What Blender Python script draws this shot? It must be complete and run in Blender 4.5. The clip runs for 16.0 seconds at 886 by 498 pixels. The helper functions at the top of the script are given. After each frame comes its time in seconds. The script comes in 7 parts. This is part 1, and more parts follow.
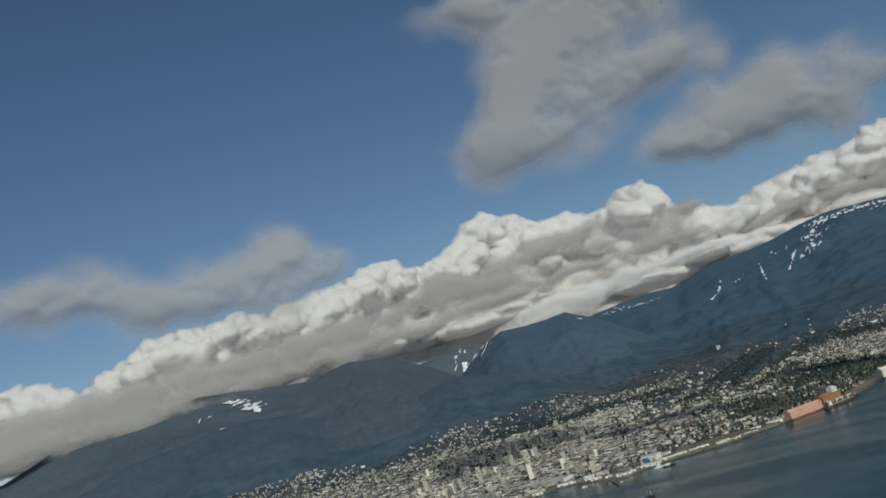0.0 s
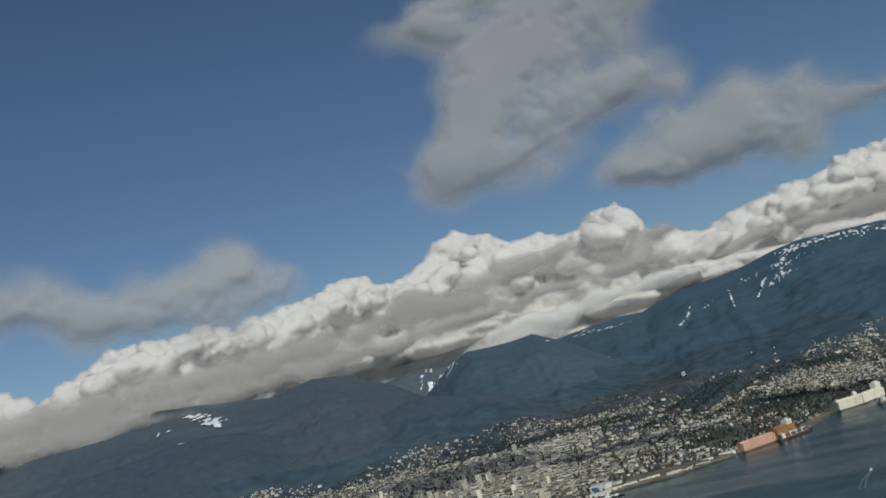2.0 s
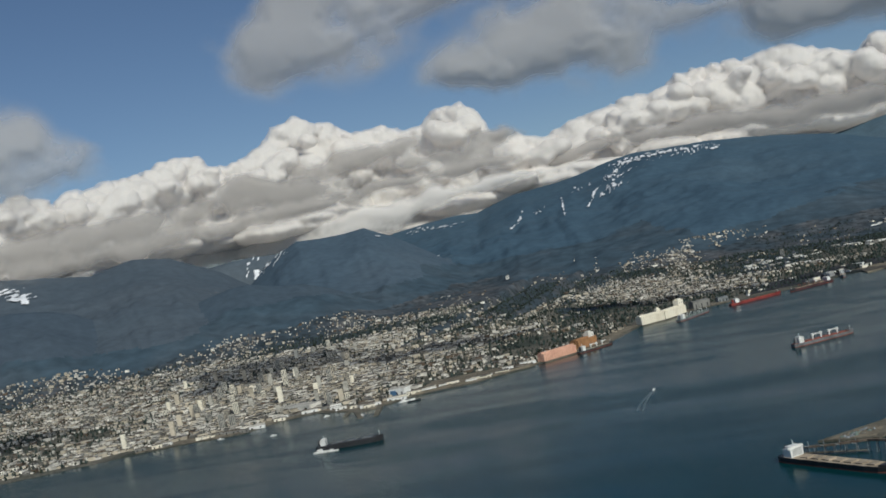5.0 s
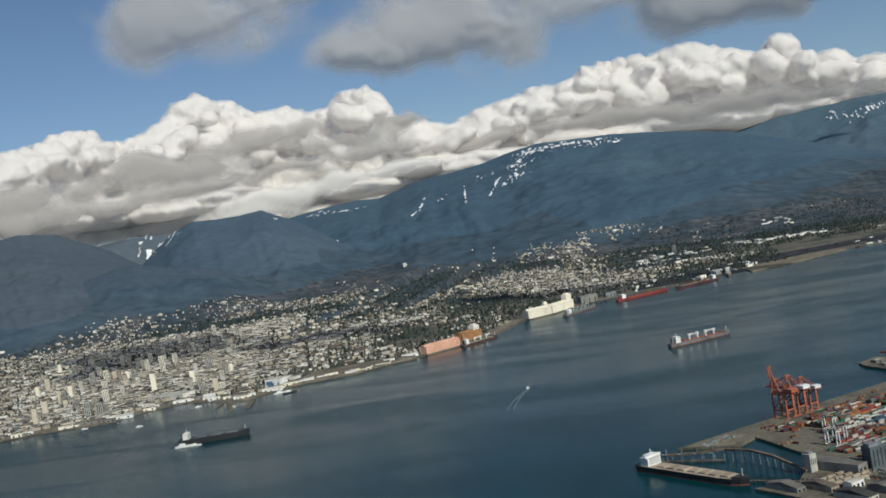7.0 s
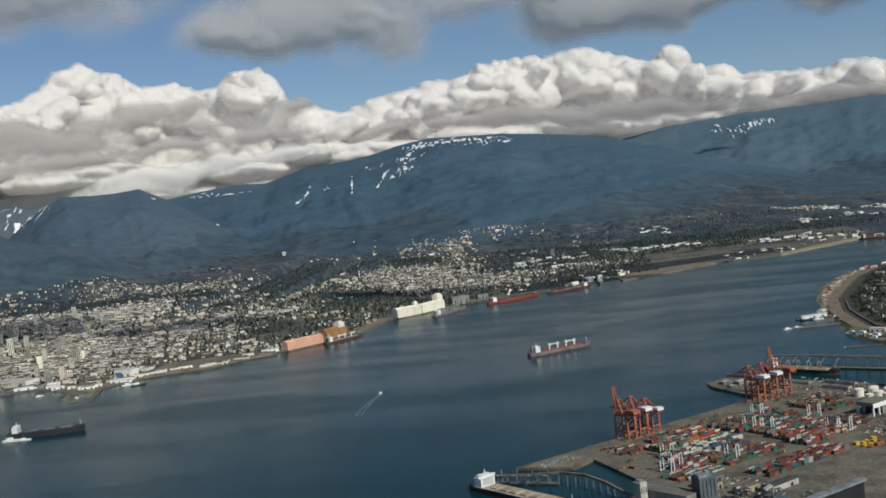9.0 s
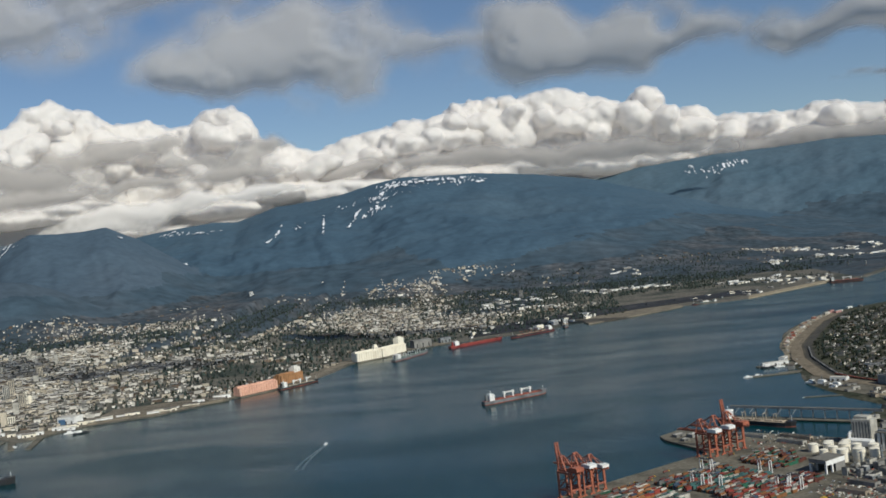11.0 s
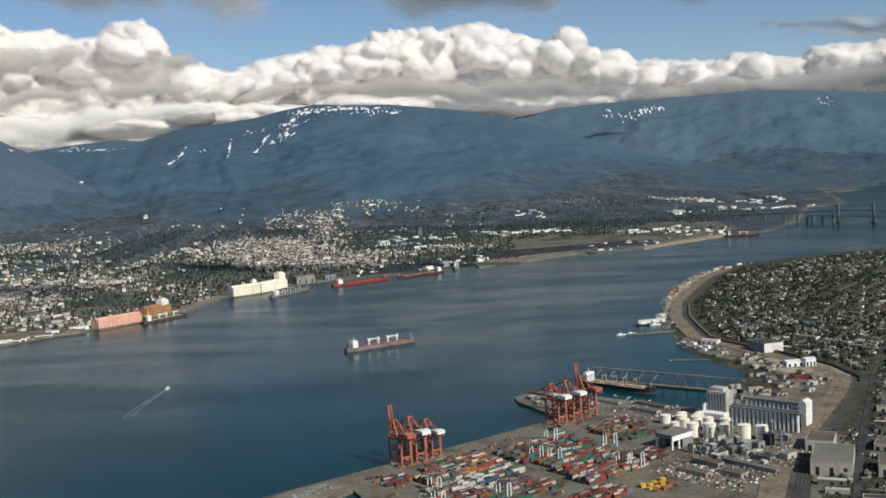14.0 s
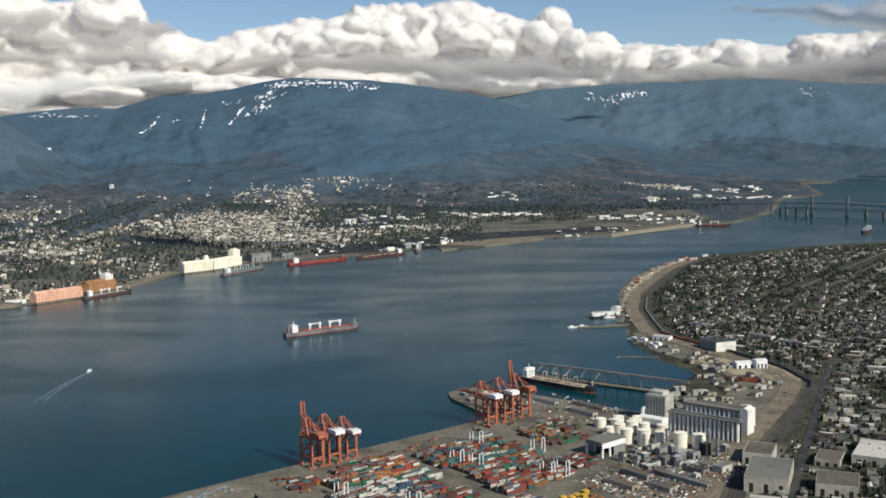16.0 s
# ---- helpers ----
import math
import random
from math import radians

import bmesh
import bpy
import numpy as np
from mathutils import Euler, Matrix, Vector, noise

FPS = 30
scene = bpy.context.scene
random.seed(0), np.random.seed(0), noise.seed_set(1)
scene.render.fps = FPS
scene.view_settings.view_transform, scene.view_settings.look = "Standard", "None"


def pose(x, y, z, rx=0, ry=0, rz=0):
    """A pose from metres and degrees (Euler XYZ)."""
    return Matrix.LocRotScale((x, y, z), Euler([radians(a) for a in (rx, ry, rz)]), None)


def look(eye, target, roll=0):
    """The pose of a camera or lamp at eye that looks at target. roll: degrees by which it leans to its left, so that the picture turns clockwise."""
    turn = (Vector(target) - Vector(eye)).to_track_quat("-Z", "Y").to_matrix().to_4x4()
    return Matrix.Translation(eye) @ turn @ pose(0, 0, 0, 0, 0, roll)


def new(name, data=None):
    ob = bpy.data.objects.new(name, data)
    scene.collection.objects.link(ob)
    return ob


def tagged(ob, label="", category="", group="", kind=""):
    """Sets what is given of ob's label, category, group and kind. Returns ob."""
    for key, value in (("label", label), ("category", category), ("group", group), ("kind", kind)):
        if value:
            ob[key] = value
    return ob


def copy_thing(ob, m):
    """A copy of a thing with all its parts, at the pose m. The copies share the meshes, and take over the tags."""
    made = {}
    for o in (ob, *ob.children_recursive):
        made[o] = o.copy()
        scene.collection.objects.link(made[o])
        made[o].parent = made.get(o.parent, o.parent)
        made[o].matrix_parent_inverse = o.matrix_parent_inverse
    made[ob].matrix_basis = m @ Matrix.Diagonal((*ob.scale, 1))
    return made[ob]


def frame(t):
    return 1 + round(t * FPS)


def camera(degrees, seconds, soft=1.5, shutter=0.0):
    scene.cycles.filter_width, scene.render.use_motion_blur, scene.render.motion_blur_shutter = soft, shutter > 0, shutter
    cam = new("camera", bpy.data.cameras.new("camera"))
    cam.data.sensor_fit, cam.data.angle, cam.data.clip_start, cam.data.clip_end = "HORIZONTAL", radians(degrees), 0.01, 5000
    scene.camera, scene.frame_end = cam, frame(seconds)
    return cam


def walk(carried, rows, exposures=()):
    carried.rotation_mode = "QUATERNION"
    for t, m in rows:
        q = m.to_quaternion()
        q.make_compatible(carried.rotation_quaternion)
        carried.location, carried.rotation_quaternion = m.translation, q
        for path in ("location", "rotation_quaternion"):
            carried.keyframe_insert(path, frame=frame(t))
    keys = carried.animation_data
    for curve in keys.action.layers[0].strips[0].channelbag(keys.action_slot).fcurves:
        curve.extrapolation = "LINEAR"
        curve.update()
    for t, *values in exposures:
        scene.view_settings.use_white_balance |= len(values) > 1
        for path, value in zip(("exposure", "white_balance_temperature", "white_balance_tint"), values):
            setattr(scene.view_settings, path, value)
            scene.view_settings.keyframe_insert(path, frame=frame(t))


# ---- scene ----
# A harbour seen from a climbing aircraft. Plan numbers are true metres; K lays the whole place out
# at quarter scale, so that the mountains, 16 km away, stay within the lens's 5 km of sight.
K = 0.25

cam = camera(45.07, 16.0, soft=1.7)
# seconds, x, y, z, heading to the left, pitch, roll
ROWS = [
    (0.0, -537.4, -826.4, 447.8, 24.552, 7.425, -16.498), (0.5, -522.8, -802.3, 446.2, 21.676, 9.27, -15.806),
    (1.0, -508.2, -778.1, 444.8, 23.602, 9.808, -15.954), (1.5, -494.0, -753.5, 443.6, 24.239, 8.76, -14.987),
    (2.0, -480.8, -727.9, 443.0, 23.192, 8.003, -15.097), (2.5, -468.8, -701.4, 442.8, 21.836, 7.407, -14.841),
    (3.0, -457.8, -674.0, 443.2, 20.441, 6.499, -13.302), (3.5, -446.9, -645.9, 444.2, 19.921, 2.741, -10.872),
    (4.0, -435.6, -617.4, 445.1, 18.343, 3.222, -12.42), (4.5, -423.6, -588.8, 446.0, 17.298, 1.514, -12.241),
    (7.0, -348.2, -458.0, 447.6, 11.84, -1.284, -9.792), (7.5, -332.2, -434.6, 450.7, 8.271, -1.89, -9.652),
    (8.0, -315.5, -411.3, 453.6, 7.125, -1.617, -9.187), (8.5, -297.7, -388.7, 455.7, 6.775, -2.467, -8.344),
    (9.0, -279.5, -366.1, 458.1, 6.164, -2.596, -6.514), (11.5, -194.3, -255.4, 464.5, 4.241, -0.516, -5.955),
    (12.0, -173.4, -228.5, 465.5, 3.1, -1.167, -5.079), (12.5, -152.3, -200.7, 467.3, 2.174, -2.686, -4.514),
    (13.0, -131.1, -172.0, 469.3, 1.504, -3.65, -3.752), (13.5, -109.8, -143.4, 470.1, 1.081, -4.296, -3.398),
    (14.0, -88.3, -114.9, 470.7, 0.887, -4.656, -3.126), (14.5, -66.5, -86.3, 471.1, 0.592, -4.978, -2.577),
    (15.0, -44.4, -57.8, 471.3, 0.29, -5.358, -1.358), (15.5, -22.2, -29.1, 471.7, 0.103, -5.784, -0.848),
    (16.0, 0.0, 0.0, 472.7, 0.004, -5.858, -1.246)]
walk(cam, [(t, pose(x * K, y * K, z * K, 90 + pitch, 0, yaw) @ pose(0, 0, 0, 0, 0, roll))
           for t, x, y, z, yaw, pitch, roll in ROWS],
     [(0.0, -0.54, 6100, 6), (4.0, -0.47, 6190, 8), (7.0, -0.10, 6250, 9), (8.0, -0.14, 6250, 9), (12.0, 0.02, 6310, 10), (16.0, 0.29, 6380, 11)])

# ---- light ----
SUN = Vector((0.64, -0.65, 0.70)).normalized()
world = bpy.data.worlds.new("sky")
scene.world = world
world.use_nodes = True
wn = world.node_tree.nodes
sky = wn.new("ShaderNodeTexSky")
sky.sky_type, sky.sun_disc = "NISHITA", False
sky.sun_elevation = math.asin(SUN.z)
sky.sun_rotation = math.atan2(SUN.x, SUN.y)
sky.altitude, sky.air_density, sky.dust_density, sky.ozone_density = 1200, 0.95, 0.3, 3.0
wn["Background"].inputs["Strength"].default_value = 0.070
world.node_tree.links.new(sky.outputs["Color"], wn["Background"].inputs["Color"])
sun = new("sun", bpy.data.lights.new("sun", "SUN"))
sun.data.energy, sun.data.angle, sun.data.color = 4.1, radians(0.5), (0.98, 0.94, 0.80)
sun.matrix_world = look(SUN * 50, (0, 0, 0))


# ---- materials ----
def material(name, colour, rough=0.8, metal=0.0, vary=0.25, grain=8.0, patch=60.0, bump=0.0, second=None, threshold=0.55,
             island=0.0, random=0.0, spec=0.3):
    """A base colour with grain and larger patches (sizes in true metres) towards a second colour, and relief."""
    m = bpy.data.materials.new(name)
    m.use_nodes = True
    nt = m.node_tree
    n, link = nt.nodes, nt.links.new
    bsdf = n["Principled BSDF"]
    bsdf.inputs["Roughness"].default_value, bsdf.inputs["Metallic"].default_value = rough, metal
    bsdf.inputs["Specular IOR Level"].default_value = spec
    geo = n.new("ShaderNodeNewGeometry")

    def noise_node(size, detail):
        t = n.new("ShaderNodeTexNoise")
        t.inputs["Scale"].default_value = 1 / (size * K)
        t.inputs["Detail"].default_value = detail
        link(geo.outputs["Position"], t.inputs["Vector"])
        return t

    fine, large = noise_node(grain, 4), noise_node(patch, 5)
    second = second or tuple(c * 0.6 for c in colour)
    ramp = n.new("ShaderNodeValToRGB")
    ramp.color_ramp.elements[0].position, ramp.color_ramp.elements[1].position = threshold - 0.12, threshold + 0.12
    ramp.color_ramp.elements[0].color, ramp.color_ramp.elements[1].color = (*colour, 1), (*second, 1)
    link(large.outputs["Fac"], ramp.inputs["Fac"])
    hue = n.new("ShaderNodeHueSaturation")
    link(ramp.outputs["Color"], hue.inputs["Color"])
    span = n.new("ShaderNodeMapRange")
    span.inputs["From Min"].default_value, span.inputs["From Max"].default_value = 0.3, 0.7
    span.inputs["To Min"].default_value, span.inputs["To Max"].default_value = 1 - vary, 1 + vary
    link(fine.outputs["Fac"], span.inputs["Value"])
    value = span.outputs["Result"]
    for amount, socket in ((island, geo.outputs["Random Per Island"]),
                           (random, n.new("ShaderNodeObjectInfo").outputs["Random"])):
        if amount:
            r = n.new("ShaderNodeMapRange")
            r.inputs["To Min"].default_value, r.inputs["To Max"].default_value = 1 - amount, 1 + amount
            link(socket, r.inputs["Value"])
            mul = n.new("ShaderNodeMath")
            mul.operation = "MULTIPLY"
            link(value, mul.inputs[0])
            link(r.outputs["Result"], mul.inputs[1])
            value = mul.outputs[0]
    link(value, hue.inputs["Value"])
    link(hue.outputs["Color"], bsdf.inputs["Base Color"])
    if bump:
        b = n.new("ShaderNodeBump")
        b.inputs["Strength"].default_value, b.inputs["Distance"].default_value = bump, grain * K * 0.3
        link(fine.outputs["Fac"], b.inputs["Height"])
        link(b.outputs["Normal"], bsdf.inputs["Normal"])
    return m


def water_material():
    m = material("sea_water", (0.002, 0.031, 0.038), 0.12, 0, 0.10, 120, 900, 0, (0.005, 0.036, 0.042), spec=0.5)
    nt = m.node_tree
    n, link = nt.nodes, nt.links.new
    bsdf = n["Principled BSDF"]
    bsdf.inputs["IOR"].default_value = 1.155
    geo = n.new("ShaderNodeNewGeometry")
    heights = []
    for size, amount in ((7, 1.0), (24, 1.3)):
        t = n.new("ShaderNodeTexNoise")
        t.inputs["Scale"].default_value, t.inputs["Detail"].default_value = 1 / (size * K), 5
        link(geo.outputs["Position"], t.inputs["Vector"])
        mul = n.new("ShaderNodeMath")
        mul.operation, mul.inputs[1].default_value = "MULTIPLY", amount
        link(t.outputs["Fac"], mul.inputs[0])
        heights.append(mul)
    add = n.new("ShaderNodeMath")
    link(heights[0].outputs[0], add.inputs[0])
    link(heights[1].outputs[0], add.inputs[1])
    b = n.new("ShaderNodeBump")
    b.inputs["Strength"].default_value, b.inputs["Distance"].default_value = 0.30, 1.2 * K
    link(add.outputs[0], b.inputs["Height"])
    link(b.outputs["Normal"], bsdf.inputs["Normal"])
    # Wind lanes: broad streaks of rougher water.
    lane = n.new("ShaderNodeTexNoise")
    lane.inputs["Scale"].default_value, lane.inputs["Detail"].default_value = 1 / (420 * K), 6
    lane.inputs["Distortion"].default_value = 0.8
    stretch = n.new("ShaderNodeMapping")
    stretch.inputs["Rotation"].default_value = (0, 0, radians(-30))
    stretch.inputs["Scale"].default_value = (0.5, 1.6, 1)
    link(geo.outputs["Position"], stretch.inputs["Vector"])
    link(stretch.outputs["Vector"], lane.inputs["Vector"])
    r = n.new("ShaderNodeMapRange")
    r.inputs["From Min"].default_value, r.inputs["From Max"].default_value = 0.42, 0.62
    r.inputs["To Min"].default_value, r.inputs["To Max"].default_value = 0.14, 0.26
    link(lane.outputs["Fac"], r.inputs["Value"])
    link(r.outputs["Result"], bsdf.inputs["Roughness"])
    return m


def cloud_material(name, colour, through_light=0.5, soft=False):
    """White droplets: light is scattered back and let through. soft: thinned out by the mesh's own cover."""
    m = bpy.data.materials.new(name)
    m.use_nodes = True
    n, link = m.node_tree.nodes, m.node_tree.links.new
    n.remove(n["Principled BSDF"])
    d, t, mix = n.new("ShaderNodeBsdfDiffuse"), n.new("ShaderNodeBsdfTranslucent"), n.new("ShaderNodeMixShader")
    d.inputs["Color"].default_value, t.inputs["Color"].default_value = (*colour, 1), (*colour, 1)
    mix.inputs["Fac"].default_value = through_light
    link(d.outputs[0], mix.inputs[1])
    link(t.outputs[0], mix.inputs[2])
    last = mix
    if soft:
        clear, veil, cover = n.new("ShaderNodeBsdfTransparent"), n.new("ShaderNodeMixShader"), n.new("ShaderNodeAttribute")
        cover.attribute_name = "cover"
        link(cover.outputs["Fac"], veil.inputs["Fac"])
        link(clear.outputs[0], veil.inputs[1])
        link(mix.outputs[0], veil.inputs[2])
        last = veil
    else:
        geo, fine, bump = n.new("ShaderNodeNewGeometry"), n.new("ShaderNodeTexNoise"), n.new("ShaderNodeBump")
        fine.inputs["Scale"].default_value, fine.inputs["Detail"].default_value = 1 / (150 * K), 6
        link(geo.outputs["Position"], fine.inputs["Vector"])
        bump.inputs["Strength"].default_value, bump.inputs["Distance"].default_value = 0.3, 60 * K
        link(fine.outputs["Fac"], bump.inputs["Height"])
        link(bump.outputs["Normal"], d.inputs["Normal"])
    link(last.outputs[0], n["Material Output"].inputs["Surface"])
    return m


WATER = water_material()
# Distance haze is mixed into these colours as blue; the spurs carry shade.
HAZY_SLOPES = [material(f"hazy_slope_{n}", a, 0.95, 0, 0.10, 60, 1100, 0.06, b, spec=0.05) for n, a, b in (
    ("haze_blue", (0.056, 0.098, 0.142), (0.066, 0.108, 0.150)), ("haze_pale", (0.074, 0.122, 0.164), (0.086, 0.130, 0.170)),
    ("haze_grey", (0.068, 0.102, 0.140), (0.080, 0.112, 0.148)), ("haze_valley", (0.070, 0.098, 0.128), (0.100, 0.122, 0.146)),
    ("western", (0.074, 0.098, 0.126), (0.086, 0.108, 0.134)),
    ("shaded_west_spur", (0.060, 0.084, 0.114), (0.070, 0.094, 0.122)), ("shaded_valley_spur", (0.060, 0.086, 0.116), (0.070, 0.096, 0.124)))]
SNOW = material("old_snow", (0.80, 0.82, 0.86), 0.7, 0, 0.10, 12, 120, 0, (0.62, 0.65, 0.70), spec=0.2)
CLOUD = cloud_material("cumulus", (0.96, 0.933, 0.912), 0.46)
HEAD = cloud_material("cumulus_head", (0.96, 0.933, 0.912), 0.46, True)
# Low albedo puts the bank's lower shade into this cloud's colour.
SHADE_STRATUS = cloud_material("stratus", (0.63, 0.60, 0.58), 0.46, True)
# Scud in shade: the darkening is set in its grey colour.
SHADE_SCUD = cloud_material("scud", (0.68, 0.65, 0.63), 0.38, True)
TOWNLAND = material("town_ground", (0.140, 0.130, 0.110), 0.95, 0, 0.45, 14, 220, 0, (0.052, 0.060, 0.052), 0.54, spec=0.1)
# Woods with the haze of distance tinted into the base colour.
HAZY_WOODLAND = material("hazy_woodland", (0.046, 0.063, 0.079), 0.95, 0, 0.5, 55, 300, 0, (0.088, 0.093, 0.102), 0.56, spec=0.1)
HAZY_FOOTHILL = material("hazy_foothill", (0.053, 0.083, 0.112), 0.95, 0, 0.22, 110, 500, 0, (0.067, 0.093, 0.119), 0.56, spec=0.05)
CITY = material("city_ground", (0.076, 0.074, 0.053), 0.95, 0, 0.5, 9, 45, 0, (0.040, 0.045, 0.030), 0.5, spec=0.1)
DOCK = material("dock_concrete", (0.160, 0.146, 0.115), 0.9, 0, 0.3, 6, 55, 0, (0.085, 0.078, 0.062), spec=0.2)
GRAVEL = material("rail_gravel", (0.22, 0.19, 0.145), 0.95, 0, 0.3, 5, 45, 0, (0.12, 0.108, 0.088), spec=0.1)
BALLAST = material("track_ballast", (0.105, 0.094, 0.074), 0.95, 0, 0.35, 5, 40, 0, (0.056, 0.052, 0.044), spec=0.1)
DIRT = material("dirt_road", (0.205, 0.170, 0.125), 0.95, 0, 0.35, 6, 30, 0, (0.125, 0.108, 0.083), spec=0.1)
LANE = material("worn_lane", (0.145, 0.140, 0.125), 0.9, 0, 0.3, 7, 60, spec=0.2)
ASPHALT = material("asphalt", (0.062, 0.062, 0.060), 0.9, 0, 0.25, 6, 50, spec=0.2)
SAND = material("fill_sand", (0.34, 0.29, 0.21), 0.95, 0, 0.25, 8, 40, spec=0.1)
ROCK = material("riprap", (0.16, 0.15, 0.13), 0.95, 0, 0.5, 4, 30, spec=0.1)
FOREST = material("conifer", (0.034, 0.049, 0.046), 0.95, 0, 0.3, 10, 200, 0, (0.044, 0.057, 0.050), island=0.45, spec=0.1)
BARE = material("bare_trees", (0.030, 0.037, 0.024), 0.95, 0, 0.3, 10, 200, island=0.4, spec=0.1)
HOUSE_WALLS = [material(f"house_wall_{n}", c, 0.85, 0, 0.12, 5, 60, island=0.25, spec=0.2) for n, c in (
    ("white", (0.69, 0.66, 0.60)), ("cream", (0.54, 0.48, 0.385)), ("grey", (0.21, 0.205, 0.19)), ("brown", (0.150, 0.112, 0.084)))]
ROOFS = [material(f"roof_{n}", c, 0.85, 0, 0.15, 5, 60, island=0.3, spec=0.2) for n, c in (
    ("grey", (0.165, 0.156, 0.138)), ("brown", (0.125, 0.106, 0.086)), ("light", (0.50, 0.475, 0.43)), ("dark", (0.065, 0.064, 0.062)))]
TAN_WALL = material("tan_stucco", (0.42, 0.385, 0.32), 0.9, 0, 0.15, 5, 22)
PINK = material("pink_stucco", (0.50, 0.27, 0.25), 0.9, 0, 0.15, 5, 22)
CONCRETE = material("pale_concrete", (0.47, 0.45, 0.40), 0.85, 0, 0.12, 6, 25)
SILO_WHITE = material("white_silo_concrete", (0.72, 0.70, 0.65), 0.8, 0, 0.10, 4, 22, 0, (0.56, 0.54, 0.49))
SILO_CREAM = material("cream_silo_concrete", (0.82, 0.77, 0.65), 0.8, 0, 0.10, 4, 22, 0, (0.72, 0.66, 0.54))
SILO_ORANGE = material("orange_silo_paint", (0.72, 0.43, 0.32), 0.8, 0, 0.15, 5, 24, 0, (0.60, 0.34, 0.25))
SILO_OCHRE = material("ochre_silo_paint", (0.38, 0.20, 0.095), 0.8, 0, 0.12, 5, 30)
STEEL_GREY = material("grey_steel", (0.26, 0.28, 0.29), 0.6, 0.3, 0.2, 3, 15)
SHED_GREY = material("shed_cladding", (0.25, 0.245, 0.23), 0.7, 0.1, 0.15, 3, 30)
STEEL_BLUE = material("blue_grey_steel", (0.13, 0.155, 0.165), 0.6, 0.2, 0.25, 3, 14, 0, (0.08, 0.10, 0.11))
RUST = material("rusty_cladding", (0.20, 0.16, 0.125), 0.8, 0.1, 0.3, 3, 12, 0, (0.12, 0.085, 0.065))
DARK = material("dark_opening", (0.025, 0.026, 0.028), 0.6, 0, 0.2, 4, 20)
GLASS = material("window_glass", (0.05, 0.065, 0.08), 0.15, 0, 0.2, 4, 20, spec=0.6)
CRANE_RED = material("crane_orange_red", (0.40, 0.132, 0.078), 0.65, 0.05, 0.25, 3, 9, 0, (0.28, 0.10, 0.068))
WHITE = material("white_paint", (0.80, 0.80, 0.78), 0.5, 0, 0.08, 3, 12, 0, (0.66, 0.65, 0.62))
HULL_BLACK = material("black_hull", (0.035, 0.036, 0.04), 0.5, 0, 0.25, 4, 25)
HULL_GREY = material("grey_hull", (0.17, 0.18, 0.19), 0.5, 0, 0.2, 4, 25)
HULL_RED = material("red_hull", (0.25, 0.046, 0.042), 0.5, 0, 0.2, 4, 25)
DECK_RED = material("oxide_deck", (0.30, 0.09, 0.06), 0.7, 0, 0.2, 4, 25)
DECK_TAN = material("tan_deck", (0.40, 0.33, 0.25), 0.8, 0, 0.2, 4, 25)
DECK_GREEN = material("green_deck", (0.16, 0.21, 0.19), 0.7, 0, 0.2, 4, 25)
BLUE = material("blue_cladding", (0.09, 0.19, 0.33), 0.6, 0, 0.15, 4, 25)
YELLOW = material("yellow_paint", (0.60, 0.38, 0.06), 0.6, 0, 0.2, 3, 12)
COAL = material("coal", (0.03, 0.032, 0.038), 0.9, 0, 0.4, 8, 40)
BOX_PAINTS = {n: material(f"container_{n}", c, 0.55, 0.1, 0.12, 2.5, 14, random=0.25) for n, c in (
    ("white", (0.58, 0.55, 0.49)), ("red", (0.25, 0.055, 0.042)), ("brown", (0.165, 0.062, 0.046)), ("orange", (0.33, 0.150, 0.065)),
    ("green", (0.030, 0.115, 0.072)), ("teal", (0.055, 0.130, 0.125)), ("blue", (0.065, 0.105, 0.16)), ("grey", (0.15, 0.155, 0.15)))}


